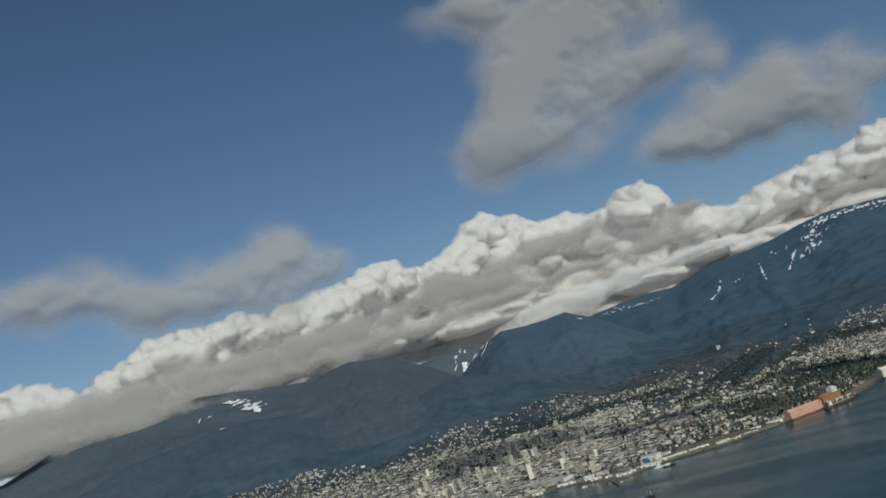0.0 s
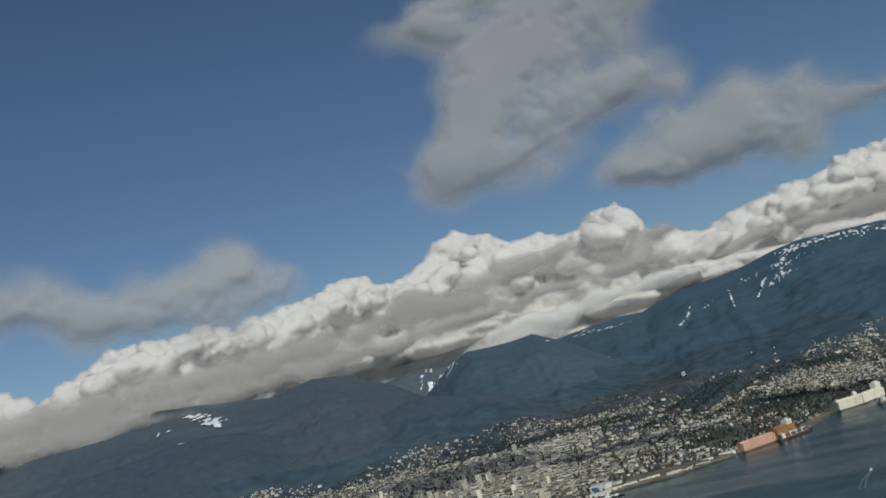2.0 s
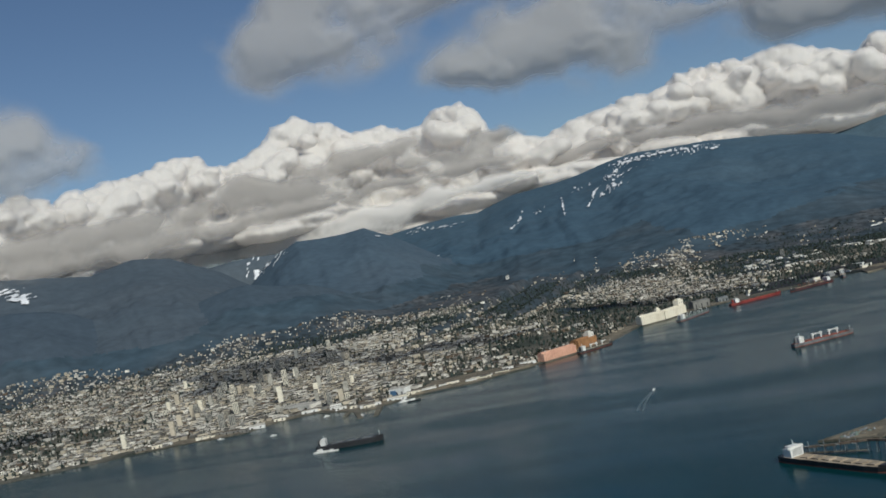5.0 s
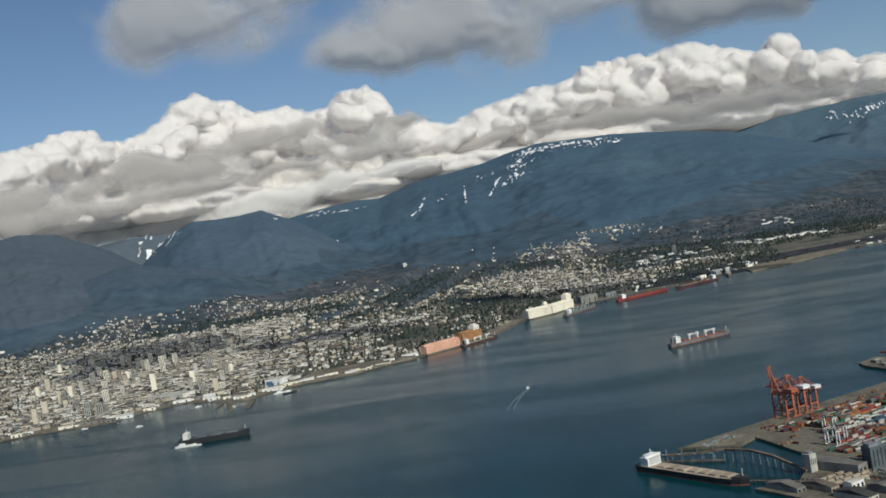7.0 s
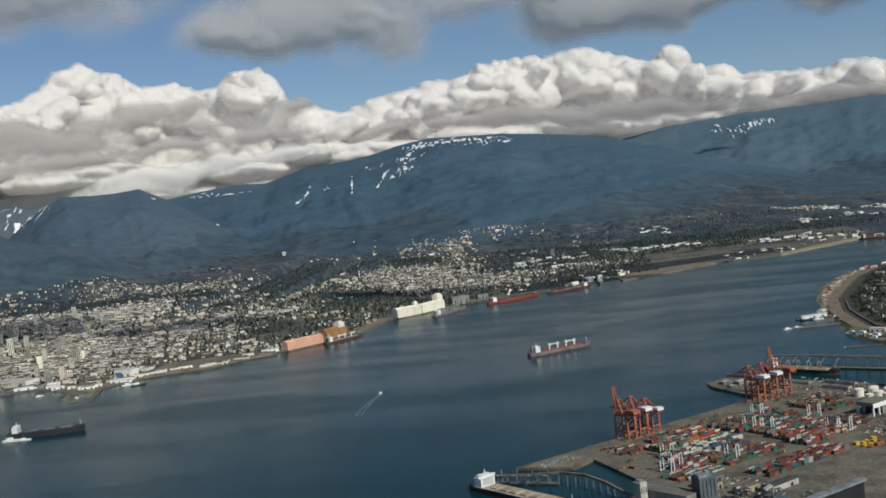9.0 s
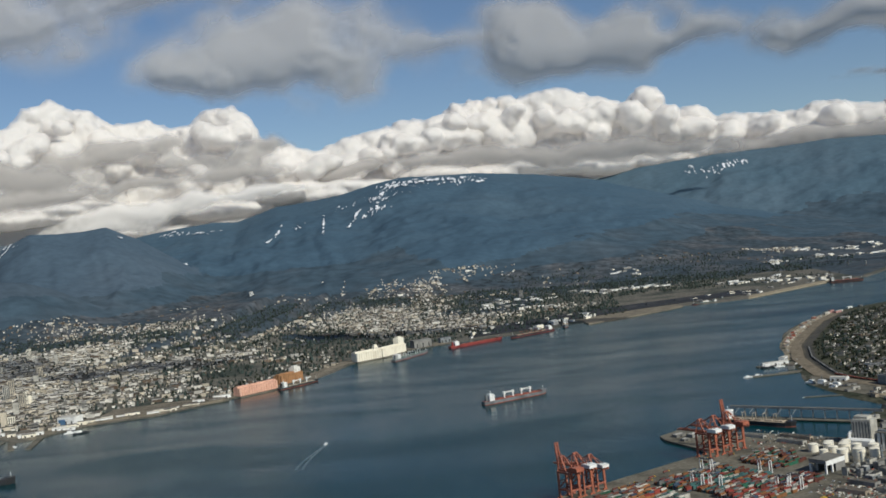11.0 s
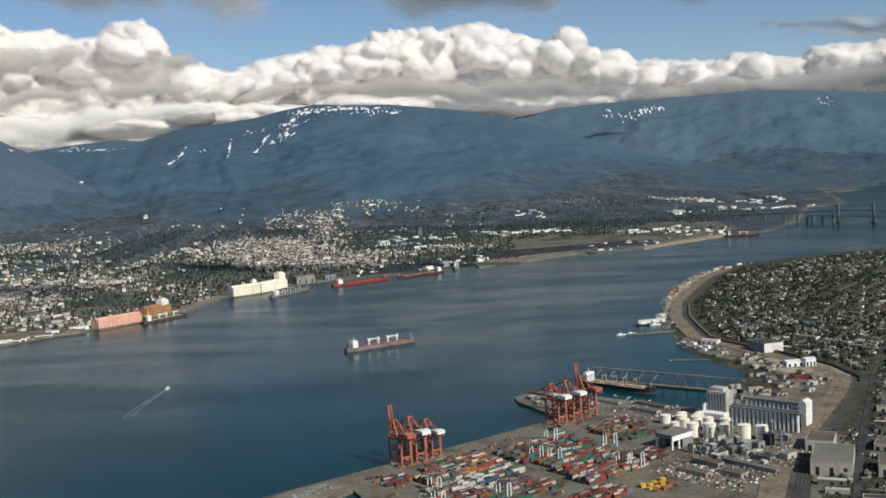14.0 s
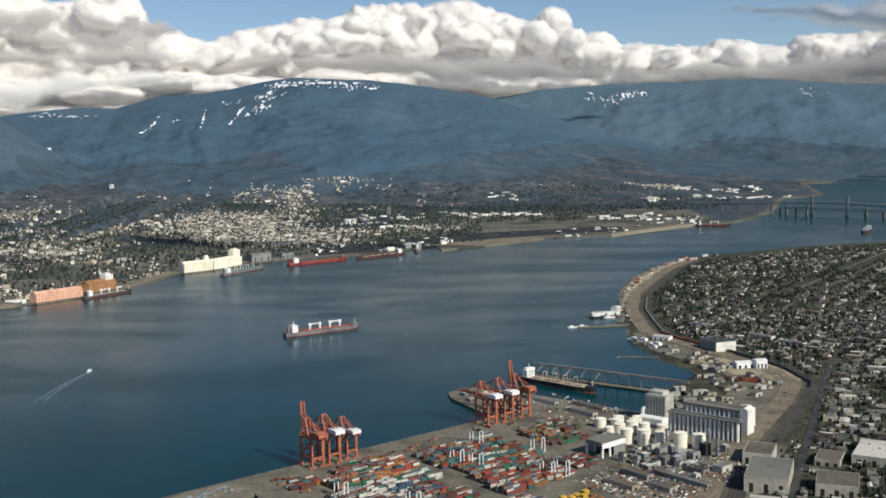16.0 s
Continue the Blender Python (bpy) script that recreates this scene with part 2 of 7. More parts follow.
# ---- building helpers ----
class Build:
    """Gathers faces in true metres; part() lays them out at the plan's scale."""

    def __init__(self):
        self.v, self.f = [], []

    def add(self, verts, faces):
        base = len(self.v)
        self.v += [tuple(p) for p in verts]
        self.f += [tuple(base + i for i in f) for f in faces]
        return self

    def box(self, x, y, z, sx, sy, sz, rz=0.0, top=1.0):
        """A box standing on z; top: how far its upper face is drawn in."""
        c, s = math.cos(radians(rz)), math.sin(radians(rz))
        out = []
        for h, k in ((0, 1.0), (sz, top)):
            for a, b in ((-1, -1), (1, -1), (1, 1), (-1, 1)):
                p, q = a * sx / 2 * k, b * sy / 2 * k
                out.append((x + c * p - s * q, y + s * p + c * q, z + h))
        return self.add(out, [(3, 2, 1, 0), (4, 5, 6, 7), (0, 1, 5, 4), (1, 2, 6, 5), (2, 3, 7, 6), (3, 0, 4, 7)])

    def prism(self, ring, z0, z1, ring_top=None):
        n = len(ring)
        top = ring_top or ring
        verts = [(x, y, z0) for x, y in ring] + [(x, y, z1) for x, y in top]
        return self.add(verts, [tuple(range(n))[::-1], tuple(range(n, 2 * n))]
                        + [(i, (i + 1) % n, n + (i + 1) % n, n + i) for i in range(n)])

    def tube(self, x, y, z, r, h, n=14, r_top=None):
        r_top = r if r_top is None else r_top
        ring = [(math.cos(2 * math.pi * i / n), math.sin(2 * math.pi * i / n)) for i in range(n)]
        return self.prism([(x + r * a, y + r * b) for a, b in ring], z, z + h, [(x + r_top * a, y + r_top * b) for a, b in ring])

    def beam(self, p, q, w, d=None):
        """A straight bar from p to q, w by d across."""
        p, q = Vector(p), Vector(q)
        along = (q - p).normalized()
        side = along.cross(Vector((0, 0, 1)))
        side = side.normalized() if side.length > 1e-3 else Vector((1, 0, 0))
        up = side.cross(along)
        a, b = side * w / 2, up * (d or w) / 2
        return self.add([e + s * a + t * b for e in (p, q) for s, t in ((-1, -1), (1, -1), (1, 1), (-1, 1))],
                        [(0, 1, 2, 3), (7, 6, 5, 4), (0, 4, 5, 1), (1, 5, 6, 2), (2, 6, 7, 3), (3, 7, 4, 0)])

    def gable(self, x, y, z, sx, sy, sz, rz=0.0, over=0.0):
        c, s = math.cos(radians(rz)), math.sin(radians(rz))
        hx, hy = sx / 2 + over, sy / 2 + over
        pts = [(-hx, -hy, 0), (hx, -hy, 0), (hx, hy, 0), (-hx, hy, 0), (-hx, 0, sz), (hx, 0, sz)]
        return self.add([(x + c * p - s * q, y + s * p + c * q, z + r) for p, q, r in pts],
                        [(0, 1, 5, 4), (2, 3, 4, 5), (1, 2, 5), (3, 0, 4), (3, 2, 1, 0)])

    def mesh(self, name):
        me = bpy.data.meshes.new(name)
        me.from_pydata([(x * K, y * K, z * K) for x, y, z in self.v], [], self.f)
        me.update()
        return me


def thing(name, x, y, z, rz=0.0, label="", category="", group="", kind=""):
    ob = new(name)
    ob.empty_display_size = 1
    ob.matrix_world = pose(x * K, y * K, z * K, 0, 0, rz)
    return tagged(ob, label, category, group, kind)


def part(name, build, mat, parent=None, label="", smooth=False):
    """One mesh; under its thing, or, with no parent, on its own at the origin."""
    me = build if isinstance(build, bpy.types.Mesh) else build.mesh(name)
    if not me.materials:
        for m in mat if isinstance(mat, (list, tuple)) else [mat]:
            me.materials.append(m)
    if smooth:
        me.polygons.foreach_set("use_smooth", [True] * len(me.polygons))
    ob = new(name, me)
    ob.parent = parent
    return tagged(ob, label)


def at(x, y, z, rz=0.0):
    return pose(x * K, y * K, z * K, 0, 0, rz)


def big_mesh(name, verts, faces, mat, smooth=True):
    """A mesh from arrays in true metres; faces: (n, 3) or (n, 4)."""
    verts, faces = np.asarray(verts, np.float32) * K, np.asarray(faces, np.int32)
    me = bpy.data.meshes.new(name)
    me.vertices.add(len(verts))
    me.vertices.foreach_set("co", verts.ravel())
    n, k = faces.shape
    me.loops.add(n * k)
    me.loops.foreach_set("vertex_index", faces.ravel())
    me.polygons.add(n)
    me.polygons.foreach_set("loop_start", np.arange(0, n * k, k, dtype=np.int32))
    me.polygons.foreach_set("use_smooth", np.full(n, smooth))
    me.update(calc_edges=True)
    for m in mat if isinstance(mat, (list, tuple)) else [mat]:
        me.materials.append(m)
    return new(name, me)


rng = np.random.default_rng(7)


def vnoise(p, seed=0):
    """Smooth value noise in -1..1 at the rows of p."""
    p = np.asarray(p, float)
    i = np.floor(p).astype(np.int64)
    f = p - i
    f = f * f * (3 - 2 * f)
    total = np.zeros(len(p))
    for dx in (0, 1):
        for dy in (0, 1):
            for dz in (0, 1):
                a, b, c = i[:, 0] + dx, i[:, 1] + dy, i[:, 2] + dz
                h = (a * 374761393 + b * 668265263 + c * 2147483647 + seed * 974634) & 0x7FFFFFFF
                h = ((h ^ (h >> 13)) * 1274126177) & 0x7FFFFFFF
                h = ((h ^ (h >> 16)) & 0xFFFF) / 32767.5 - 1
                w = (f[:, 0] if dx else 1 - f[:, 0]) * (f[:, 1] if dy else 1 - f[:, 1]) * (f[:, 2] if dz else 1 - f[:, 2])
                total += h * w
    return total


def fbm(p, octaves=4, seed=0):
    p = np.asarray(p, float)
    return sum(vnoise(p * 2.03 ** o + 17.3 * o, seed + o) * 0.5 ** o for o in range(octaves))


# ---- the lie of the land ----
NORTH_X = [-9000, -6000, -3200, -2546, -2399, -2175, -2108, -2003, -1888, -1760, -1704, -1629, -1441, -1254, -1139, -1038, -962, -741,
           -614, -404, -198, -102, -20, 427, 492, 645, 794, 1314, 1534, 1725, 1955, 2400, 2850, 3384, 3727, 4434, 5313, 9000]
NORTH_Y = [600, 1300, 2280, 2564, 2619, 2640, 2791, 2860, 2800, 2700, 2760, 2900, 2960, 3205, 3343, 3520, 3900, 4196,
           4290, 4370, 4470, 4600, 4640, 4925, 4980, 4960, 5009, 5530, 5600, 5900, 6300, 7500, 7950, 10000, 10900, 11300, 11300, 11800]


def north_shore(x):
    return np.interp(x, NORTH_X, NORTH_Y)


def dist_in_north(x, y):
    """About how far inland of the north shore a place lies."""
    slope = (north_shore(x + 40) - north_shore(x - 40)) / 80
    return (y - north_shore(x)) / np.sqrt(1 + slope * slope)


EYE = (-250.0, -350.0)
# Ridges: how far off the crest and the foot are, and the crest's height by bearing.
RIDGES = [
    (13000, 7400, 1.15, [(-24, 700), (-20, 850), (-18, 905), (-15.4, 900), (-13.2, 1025), (-9.8, 1092), (-7.9, 1180), (-6.4, 1224),
                         (-2.6, 1183), (0, 1106), (3.2, 971), (4.6, 865), (7.5, 652), (10.4, 442), (13.2, 290), (16, 180), (20, 40), (25, -60)]),
    (16000, 12600, 1.0, [(-4, 500), (1, 900), (4, 1070), (6, 1150), (10.2, 1221), (13, 1211), (16.4, 1234), (19.3, 1150), (23, 1085), (30, 900), (40, 700)]),
    (9900, 7200, 1.0, [(-29, 480), (-27, 750), (-25.6, 868), (-24, 850), (-21.9, 880), (-20.4, 752), (-18.9, 580), (-17.2, 380), (-16, 270), (-14, 60)]),
    (10350, 9300, 1.0, [(-34, 720), (-29, 815), (-27.9, 836), (-26.7, 819), (-25.3, 888), (-23.4, 850), (-22, 730), (-20.5, 420), (-19, 150), (-17.5, 20)]),
    (9600, 6300, 0.95, [(-64, 800), (-55, 850), (-52.5, 750), (-51, 830), (-49.2, 945), (-46.4, 990), (-42.2, 1030), (-38.6, 950), (-36.2, 890),
                        (-34, 975), (-32.3, 930), (-30, 730), (-28.1, 525), (-26.2, 330), (-24.5, 200), (-22, 60)]),
    (8000, 6500, 1.0, [(-52, 420), (-47, 600), (-42.3, 673), (-40.7, 680), (-38.7, 635), (-37.6, 580), (-36.6, 490), (-34.5, 270), (-33, 100)]),
    (8000, 6500, 1.0, [(-34, 200), (-32.6, 380), (-31.5, 480), (-29.9, 536), (-28.9, 544), (-27.5, 485), (-25.9, 453), (-24.5, 384), (-22.3, 237), (-20, 90)])]


def land_height(x, y, tell=False):
    """Height of the north side: town slope, then the ridges; tell: which ridge is uppermost instead."""
    d = dist_in_north(x, y)
    bearing = np.degrees(np.arctan2(x - EYE[0], y - EYE[1]))
    far = np.hypot(x - EYE[0], y - EYE[1])
    west = np.clip((200 - x) / 1600, 0, 1)
    z = np.where(d < 12, np.clip(d * 0.35, -8, 4), 4 + np.clip(d - 150, 0, 5200) * (0.006 + 0.022 * west))
    p = np.stack([x / 1500, y / 1500, 0 * x], 1)
    carve = fbm(p, 5, 3)
    fine = fbm(p * 4.2, 4, 11)
    z = z + np.clip((d - 1500) / 2500, 0, 1) * 14 * (1 + fbm(p * 1.2, 3, 23)) * np.clip((-6 - bearing) / 10, 0.12, 1)
    # Gullies run down the slopes; the long eastern shoulder of the main mountain is smoother.
    gully = 1 - np.abs(vnoise(np.stack([bearing * 0.85 + 0.9 * carve, far / 4200 + 0.3 * fine, 0 * x], 1), 31))
    gully = 0.65 * gully + 0.35 * (1 - np.abs(vnoise(np.stack([bearing * 2.3 + 0.7 * fine, far / 2600, 0 * x + 7], 1), 33)))
    rugged = np.clip((-5 - bearing) / 7, 0.22, 1) + 0.12 * np.clip((bearing - 5) / 6, 0, 1)
    best, which = np.full(len(x), -1e9), np.zeros(len(x), int)
    for n, (crest, foot, power, rows) in enumerate(RIDGES):
        h = np.interp(bearing + 0.25 * carve, [r[0] for r in rows], [r[1] for r in rows], left=-50, right=-50)
        u = (far - foot) / (crest - foot)
        prof = np.where(u < 1, np.clip(u, 0, 1) ** power, np.clip(1 - (u - 1) * 1.3, 0, 1))
        body = np.clip(u, 0, 1) * np.clip(1.0 - u, 0, 1) * 4
        z_ridge = h * prof + body * h * (0.09 * carve + 0.022 * fine + 0.045 * rugged * (gully - 0.72)) + (u > 0.5) * 12 * fine
        which = np.where(z_ridge > best, n, which)
        best = np.maximum(best, z_ridge)
    if tell:
        return which
    inland = np.maximum(np.clip((d - 250) / 500, 0, 1), np.clip((far - 10500) / 900, 0, 1))
    return np.maximum(z, np.where((best * inland < 3) & (d < 250), -20, best * inland) - np.clip(250 - d, 0, 20) * (far < 10500))


# Terminal frame: a runs along the quay, b out to sea.
QUAY_O, QUAY_U, QUAY_N = (-391.0, 1383.0), (0.773, 0.635), (-0.635, 0.773)
QUAY_TURN = math.degrees(math.atan2(0.635, 0.773))


def ab(a, b):
    return QUAY_O[0] + a * QUAY_U[0] + b * QUAY_N[0], QUAY_O[1] + a * QUAY_U[1] + b * QUAY_N[1]


WHARF = [ab(*p) for p in ((0, 0), (588, 0), (612, 30), (640, 150), (665, 188), (724, 194), (768, 62), (806, -148), (806, -700), (150, -900),
                          (-60, -800), (-60, -330), (0, -287), (64, -230), (110, -72), (56, -88))]
SOUTH = WHARF[7:8] + [(425, 1975), (500, 2075), (455, 2200), (440, 2321), (423, 2444), (450, 2600), (470, 2793), (494, 2944), (522, 3159), (618, 3510),
                      (720, 3730), (856, 3961), (967, 4074), (1431, 4364), (1871, 4484), (2300, 4560), (2700, 4700), (4500, 5200), (9000, 6500),
                      (9000, -3000), (-300, -3000)] + WHARF[10:13] + [ab(200, -300), ab(600, -200)]


def polygon_distance(x, y, ring):
    """Signed distance to a closed ring: positive inside."""
    inside, best = np.zeros(len(x), bool), np.full(len(x), 1e18)
    for (x0, y0), (x1, y1) in zip(ring, ring[1:] + ring[:1]):
        cross = (y0 > y) != (y1 > y)
        with np.errstate(divide="ignore", invalid="ignore"):
            inside ^= cross & (x < (x1 - x0) * (y - y0) / ((y1 - y0) or 1e-9) + x0)
        t = np.clip(((x - x0) * (x1 - x0) + (y - y0) * (y1 - y0)) / ((x1 - x0) ** 2 + (y1 - y0) ** 2), 0, 1)
        best = np.minimum(best, (x - x0 - t * (x1 - x0)) ** 2 + (y - y0 - t * (y1 - y0)) ** 2)
    return np.where(inside, 1, -1) * np.sqrt(best)


# The rail corridor on the south side, from the terminal round the bay.
RAIL = [(270, 1130), (352, 1343), (385, 1430), (470, 1580), (600, 1815), (668, 1960), (660, 2090), (600, 2260), (530, 2420), (500, 2520), (508, 2660),
        (522, 2844), (580, 3120), (660, 3340), (800, 3700), (950, 3960), (1431, 4290), (1871, 4410), (2400, 4480)]


def polyline_side(x, y, line):
    """Distance to a line of points, and which side: positive to the right of its run."""
    best, side = np.full(len(x), 1e18), np.zeros(len(x))
    for (x0, y0), (x1, y1) in zip(line, line[1:]):
        t = np.clip(((x - x0) * (x1 - x0) + (y - y0) * (y1 - y0)) / ((x1 - x0) ** 2 + (y1 - y0) ** 2), 0, 1)
        d = (x - x0 - t * (x1 - x0)) ** 2 + (y - y0 - t * (y1 - y0)) ** 2
        s = (x - x0) * (y1 - y0) - (y - y0) * (x1 - x0)
        side = np.where(d < best, np.sign(s), side)
        best = np.minimum(best, d)
    return np.sqrt(best) * side


def south_height(x, y):
    d = polygon_distance(x, y, SOUTH)
    inland = polyline_side(x, y, RAIL)
    z = np.clip(d * 0.4, -8, 3.4)
    return z + np.where(d > 9, np.clip(inland - 35, 0, 420) * 0.055 + np.clip(inland - 455, 0, 3000) * 0.006, 0)


def grid_mesh(name, xs, ys, zs, shape, mat):
    n, m = shape
    idx = np.arange(n * m).reshape(n, m)
    faces = np.stack([idx[:-1, :-1], idx[1:, :-1], idx[1:, 1:], idx[:-1, 1:]], -1).reshape(-1, 4)
    return big_mesh(name, np.stack([xs, ys, zs], 1), faces, mat)


# ---- the setting ----
water = big_mesh("water", [(-30000, -20000, 0), (30000, -20000, 0), (30000, 30000, 0), (-30000, 30000, 0)], [(0, 1, 2, 3)], WATER)
tagged(water, "dark blue harbour water with faint wind lanes", "water", kind="structure")


def build_north():
    th = np.radians(np.linspace(-66, 46, 900))
    r = np.concatenate([np.linspace(2300, 6400, 190), np.linspace(6430, 17800, 330)])
    tt, rr = np.meshgrid(th, r, indexing="ij")
    x, y = (EYE[0] + rr * np.sin(tt)).ravel(), (EYE[1] + rr * np.cos(tt)).ravel()
    height = land_height(x, y)
    ob = grid_mesh("ground", x, y, height, tt.shape, [TOWNLAND, HAZY_WOODLAND, HAZY_FOOTHILL] + HAZY_SLOPES)

    def cells(a):
        return a.reshape(tt.shape)[:-1, :-1]

    d, xs = cells(dist_in_north(x, y)), cells(x)
    patchy = cells(fbm(np.stack([x / 700, y / 700, 0 * x], 1), 4, 71))
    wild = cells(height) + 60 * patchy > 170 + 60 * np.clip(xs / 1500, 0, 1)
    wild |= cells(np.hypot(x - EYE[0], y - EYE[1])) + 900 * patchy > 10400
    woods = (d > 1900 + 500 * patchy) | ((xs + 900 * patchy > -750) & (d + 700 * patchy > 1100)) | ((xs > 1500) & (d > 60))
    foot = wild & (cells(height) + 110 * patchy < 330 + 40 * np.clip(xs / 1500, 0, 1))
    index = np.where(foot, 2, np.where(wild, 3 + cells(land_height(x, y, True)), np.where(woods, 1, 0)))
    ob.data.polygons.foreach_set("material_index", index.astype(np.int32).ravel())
    return tagged(ob, "north shore rising from the town to forested mountains with snow", "ground", kind="structure")


build_north()


def snowfield(line, width, fill, seed, label="patch of old snow on the mountainside"):
    """Snow lying along a line of points on the slopes, broken into ragged patches; fill: how much of it is whole."""
    line = np.array(line, float)
    lo, hi = line.min(0) - 2 * width, line.max(0) + 2 * width
    dx, dy = 6.0, 10.0
    gx, gy = np.meshgrid(np.arange(lo[0], hi[0], dx), np.arange(lo[1], hi[1], dy), indexing="ij")
    x, y = gx.ravel(), gy.ravel()
    d = np.abs(polyline_side(x, y, [tuple(p) for p in line])) if len(line) > 1 else np.hypot(x - line[0][0], y - line[0][1])
    lie = 1 - d / width + 2.1 * fbm(np.stack([x / 22, y / 75, 0 * x], 1), 5, seed) + fill
    v = np.column_stack([x, y, land_height(x, y) + 13])
    idx = np.arange(len(x)).reshape(gx.shape)
    f = np.stack([idx[:-1, :-1], idx[1:, :-1], idx[1:, 1:], idx[:-1, 1:]], -1).reshape(-1, 4)
    f = f[(lie > 0.55)[f].all(1)]
    if len(f):
        used = np.unique(f)
        ob = big_mesh("snowfield", v[used], np.searchsorted(used, f), SNOW)
        tagged(ob, label, "snow", "", "structure")


for n, (line, width, fill) in enumerate((
        ([(-1800, 12180), (-1542, 12190), (-1246, 12160), (-900, 12190)], 120, 0.05), ([(-1894, 11459), (-1834, 12167)], 36, -0.2),
        ([(-2056, 10480), (-2039, 10857), (-2010, 11080)], 11, 0.2), ([(-1867, 10847), (-1794, 10950), (-1857, 11199), (-1783, 11536)], 80, -0.72),
        ([(-2219, 9930), (-2300, 10400), (-2477, 11428)], 9, -0.1), ([(-2758, 10289), (-2793, 10720)], 11, 0.0), ([(-2822, 10130), (-2721, 10289)], 12, 0.0),
        ([(-2619, 10578), (-2563, 10779)], 60, -0.72), ([(-2291, 11593), (-2350, 11400)], 60, -0.7), ([(-3460, 9500), (-3420, 9400), (-3383, 9300)], 9, 0.5),
        ([(-3781, 9366), (-3739, 9358)], 11, 0.3), ([(-4338, 11644), (-4030, 11471), (-3837, 11545)], 90, -0.55), ([(-2000, 11600), (-1500, 11700)], 200, -0.95),
        ([(-6240, 6600), (-6130, 6620), (-6020, 6600), (-5935, 6490)], 46, 0.45), ([(-6212, 6721), (-6134, 6759)], 14, 0.1), ([(-5921, 5987), (-5872, 5978)], 16, 0.4),
        ([(-6300, 6240), (-6281, 6290)], 60, -0.7), ([(-5300, 8950), (-5051, 8776), (-4731, 8436)], 110, -0.65), ([(-3754, 8701), (-3745, 8720)], 10, 0.4),
        ([(2112, 14964), (2414, 14700), (2766, 14890)], 130, -0.8), ([(4845, 14332), (4948, 14090)], 120, -0.8))):
    snowfield(line, width, fill, 200 + n)


def build_south():
    x = np.concatenate([np.arange(-420, 1500, 16), np.arange(1500, 9000, 90)])
    y = np.concatenate([np.arange(-900, 900, 60), np.arange(900, 4700, 16), np.arange(4700, 6600, 60)])
    xx, yy = np.meshgrid(x, y, indexing="ij")
    xs, ys = xx.ravel().astype(float), yy.ravel().astype(float)
    ob = grid_mesh("ground_south", xs, ys, south_height(xs, ys), xx.shape, CITY)
    return tagged(ob, "south shore ground under the yards and houses", "ground", kind="structure")


build_south()
wharf = part("wharf", Build().prism(WHARF, -6, 4.0), DOCK)
tagged(wharf, "concrete container wharf with stained paving", "wharf", kind="structure")


# ---- clouds ----
def polar(bearing, far, z):
    a = np.radians(bearing)
    return np.stack([EYE[0] + far * np.sin(a), EYE[1] + far * np.cos(a), z + 0 * a], -1)


def worley(p, seed=0):
    """Distance to the nearest of points strewn one to a unit cell."""
    i = np.floor(p).astype(np.int64)
    best = np.full(len(p), 9.0)
    for dx in (-1, 0, 1):
        for dy in (-1, 0, 1):
            for dz in (-1, 0, 1):
                c = i + (dx, dy, dz)
                h = (c[:, 0] * 73856093 ^ c[:, 1] * 19349663 ^ c[:, 2] * 83492791 ^ seed * 2654435) & 0x7FFFFFFF
                d = np.zeros(len(p))
                for k in range(3):
                    h = (h * 1103515245 + 12345) & 0x7FFFFFFF
                    d += (c[:, k] + ((h >> 8) & 0xFFFF) / 65536 - p[:, k]) ** 2
                best = np.minimum(best, d)
    return np.sqrt(best)


def surface(f, place):
    """The zero surface of a field on a grid, as vertices and quads (surface nets). place(i, j, k) gives metres."""
    inside = f > 0
    nx, ny, nz = f.shape
    total, count = np.zeros((nx - 1, ny - 1, nz - 1, 3)), np.zeros((nx - 1, ny - 1, nz - 1))
    corners = [(a, b, c) for a in (0, 1) for b in (0, 1) for c in (0, 1)]

    def cut(o):
        return tuple(slice(a, n - 1 + a) for a, n in zip(o, (nx, ny, nz)))

    for o in corners:
        for axis in range(3):
            if o[axis]:
                continue
            e = tuple(v + (n == axis) for n, v in enumerate(o))
            fa, fb = f[cut(o)], f[cut(e)]
            hit = inside[cut(o)] != inside[cut(e)]
            t = np.where(hit, fa / np.where(hit, fa - fb, 1), 0)
            for n in range(3):
                total[..., n] += np.where(hit, o[n] + (t if n == axis else 0), 0)
            count += hit
    live = count > 0
    index = np.full(live.shape, -1)
    index[live] = np.arange(live.sum())
    cell = np.argwhere(live)
    verts = place(*(cell + total[live] / count[live][:, None]).T)
    quads = []
    for axis in range(3):
        b, c = [n for n in range(3) if n != axis]
        lo = [slice(1, -1)] * 3
        lo[axis] = slice(0, -1)
        hi = list(lo)
        hi[axis] = slice(1, None)
        crossing = np.argwhere(inside[tuple(lo)] != inside[tuple(hi)])
        crossing[:, b] += 1
        crossing[:, c] += 1
        ring = []
        for db, dc in ((-1, -1), (0, -1), (0, 0), (-1, 0)):
            q = crossing.copy()
            q[:, b] += db
            q[:, c] += dc
            ring.append(index[tuple(q.T)])
        ring = np.stack(ring, 1)
        flip = inside[tuple(crossing.T)] ^ (axis == 1)
        quads.append(np.where(flip[:, None], ring, ring[:, ::-1]))
    return verts, np.concatenate(quads)


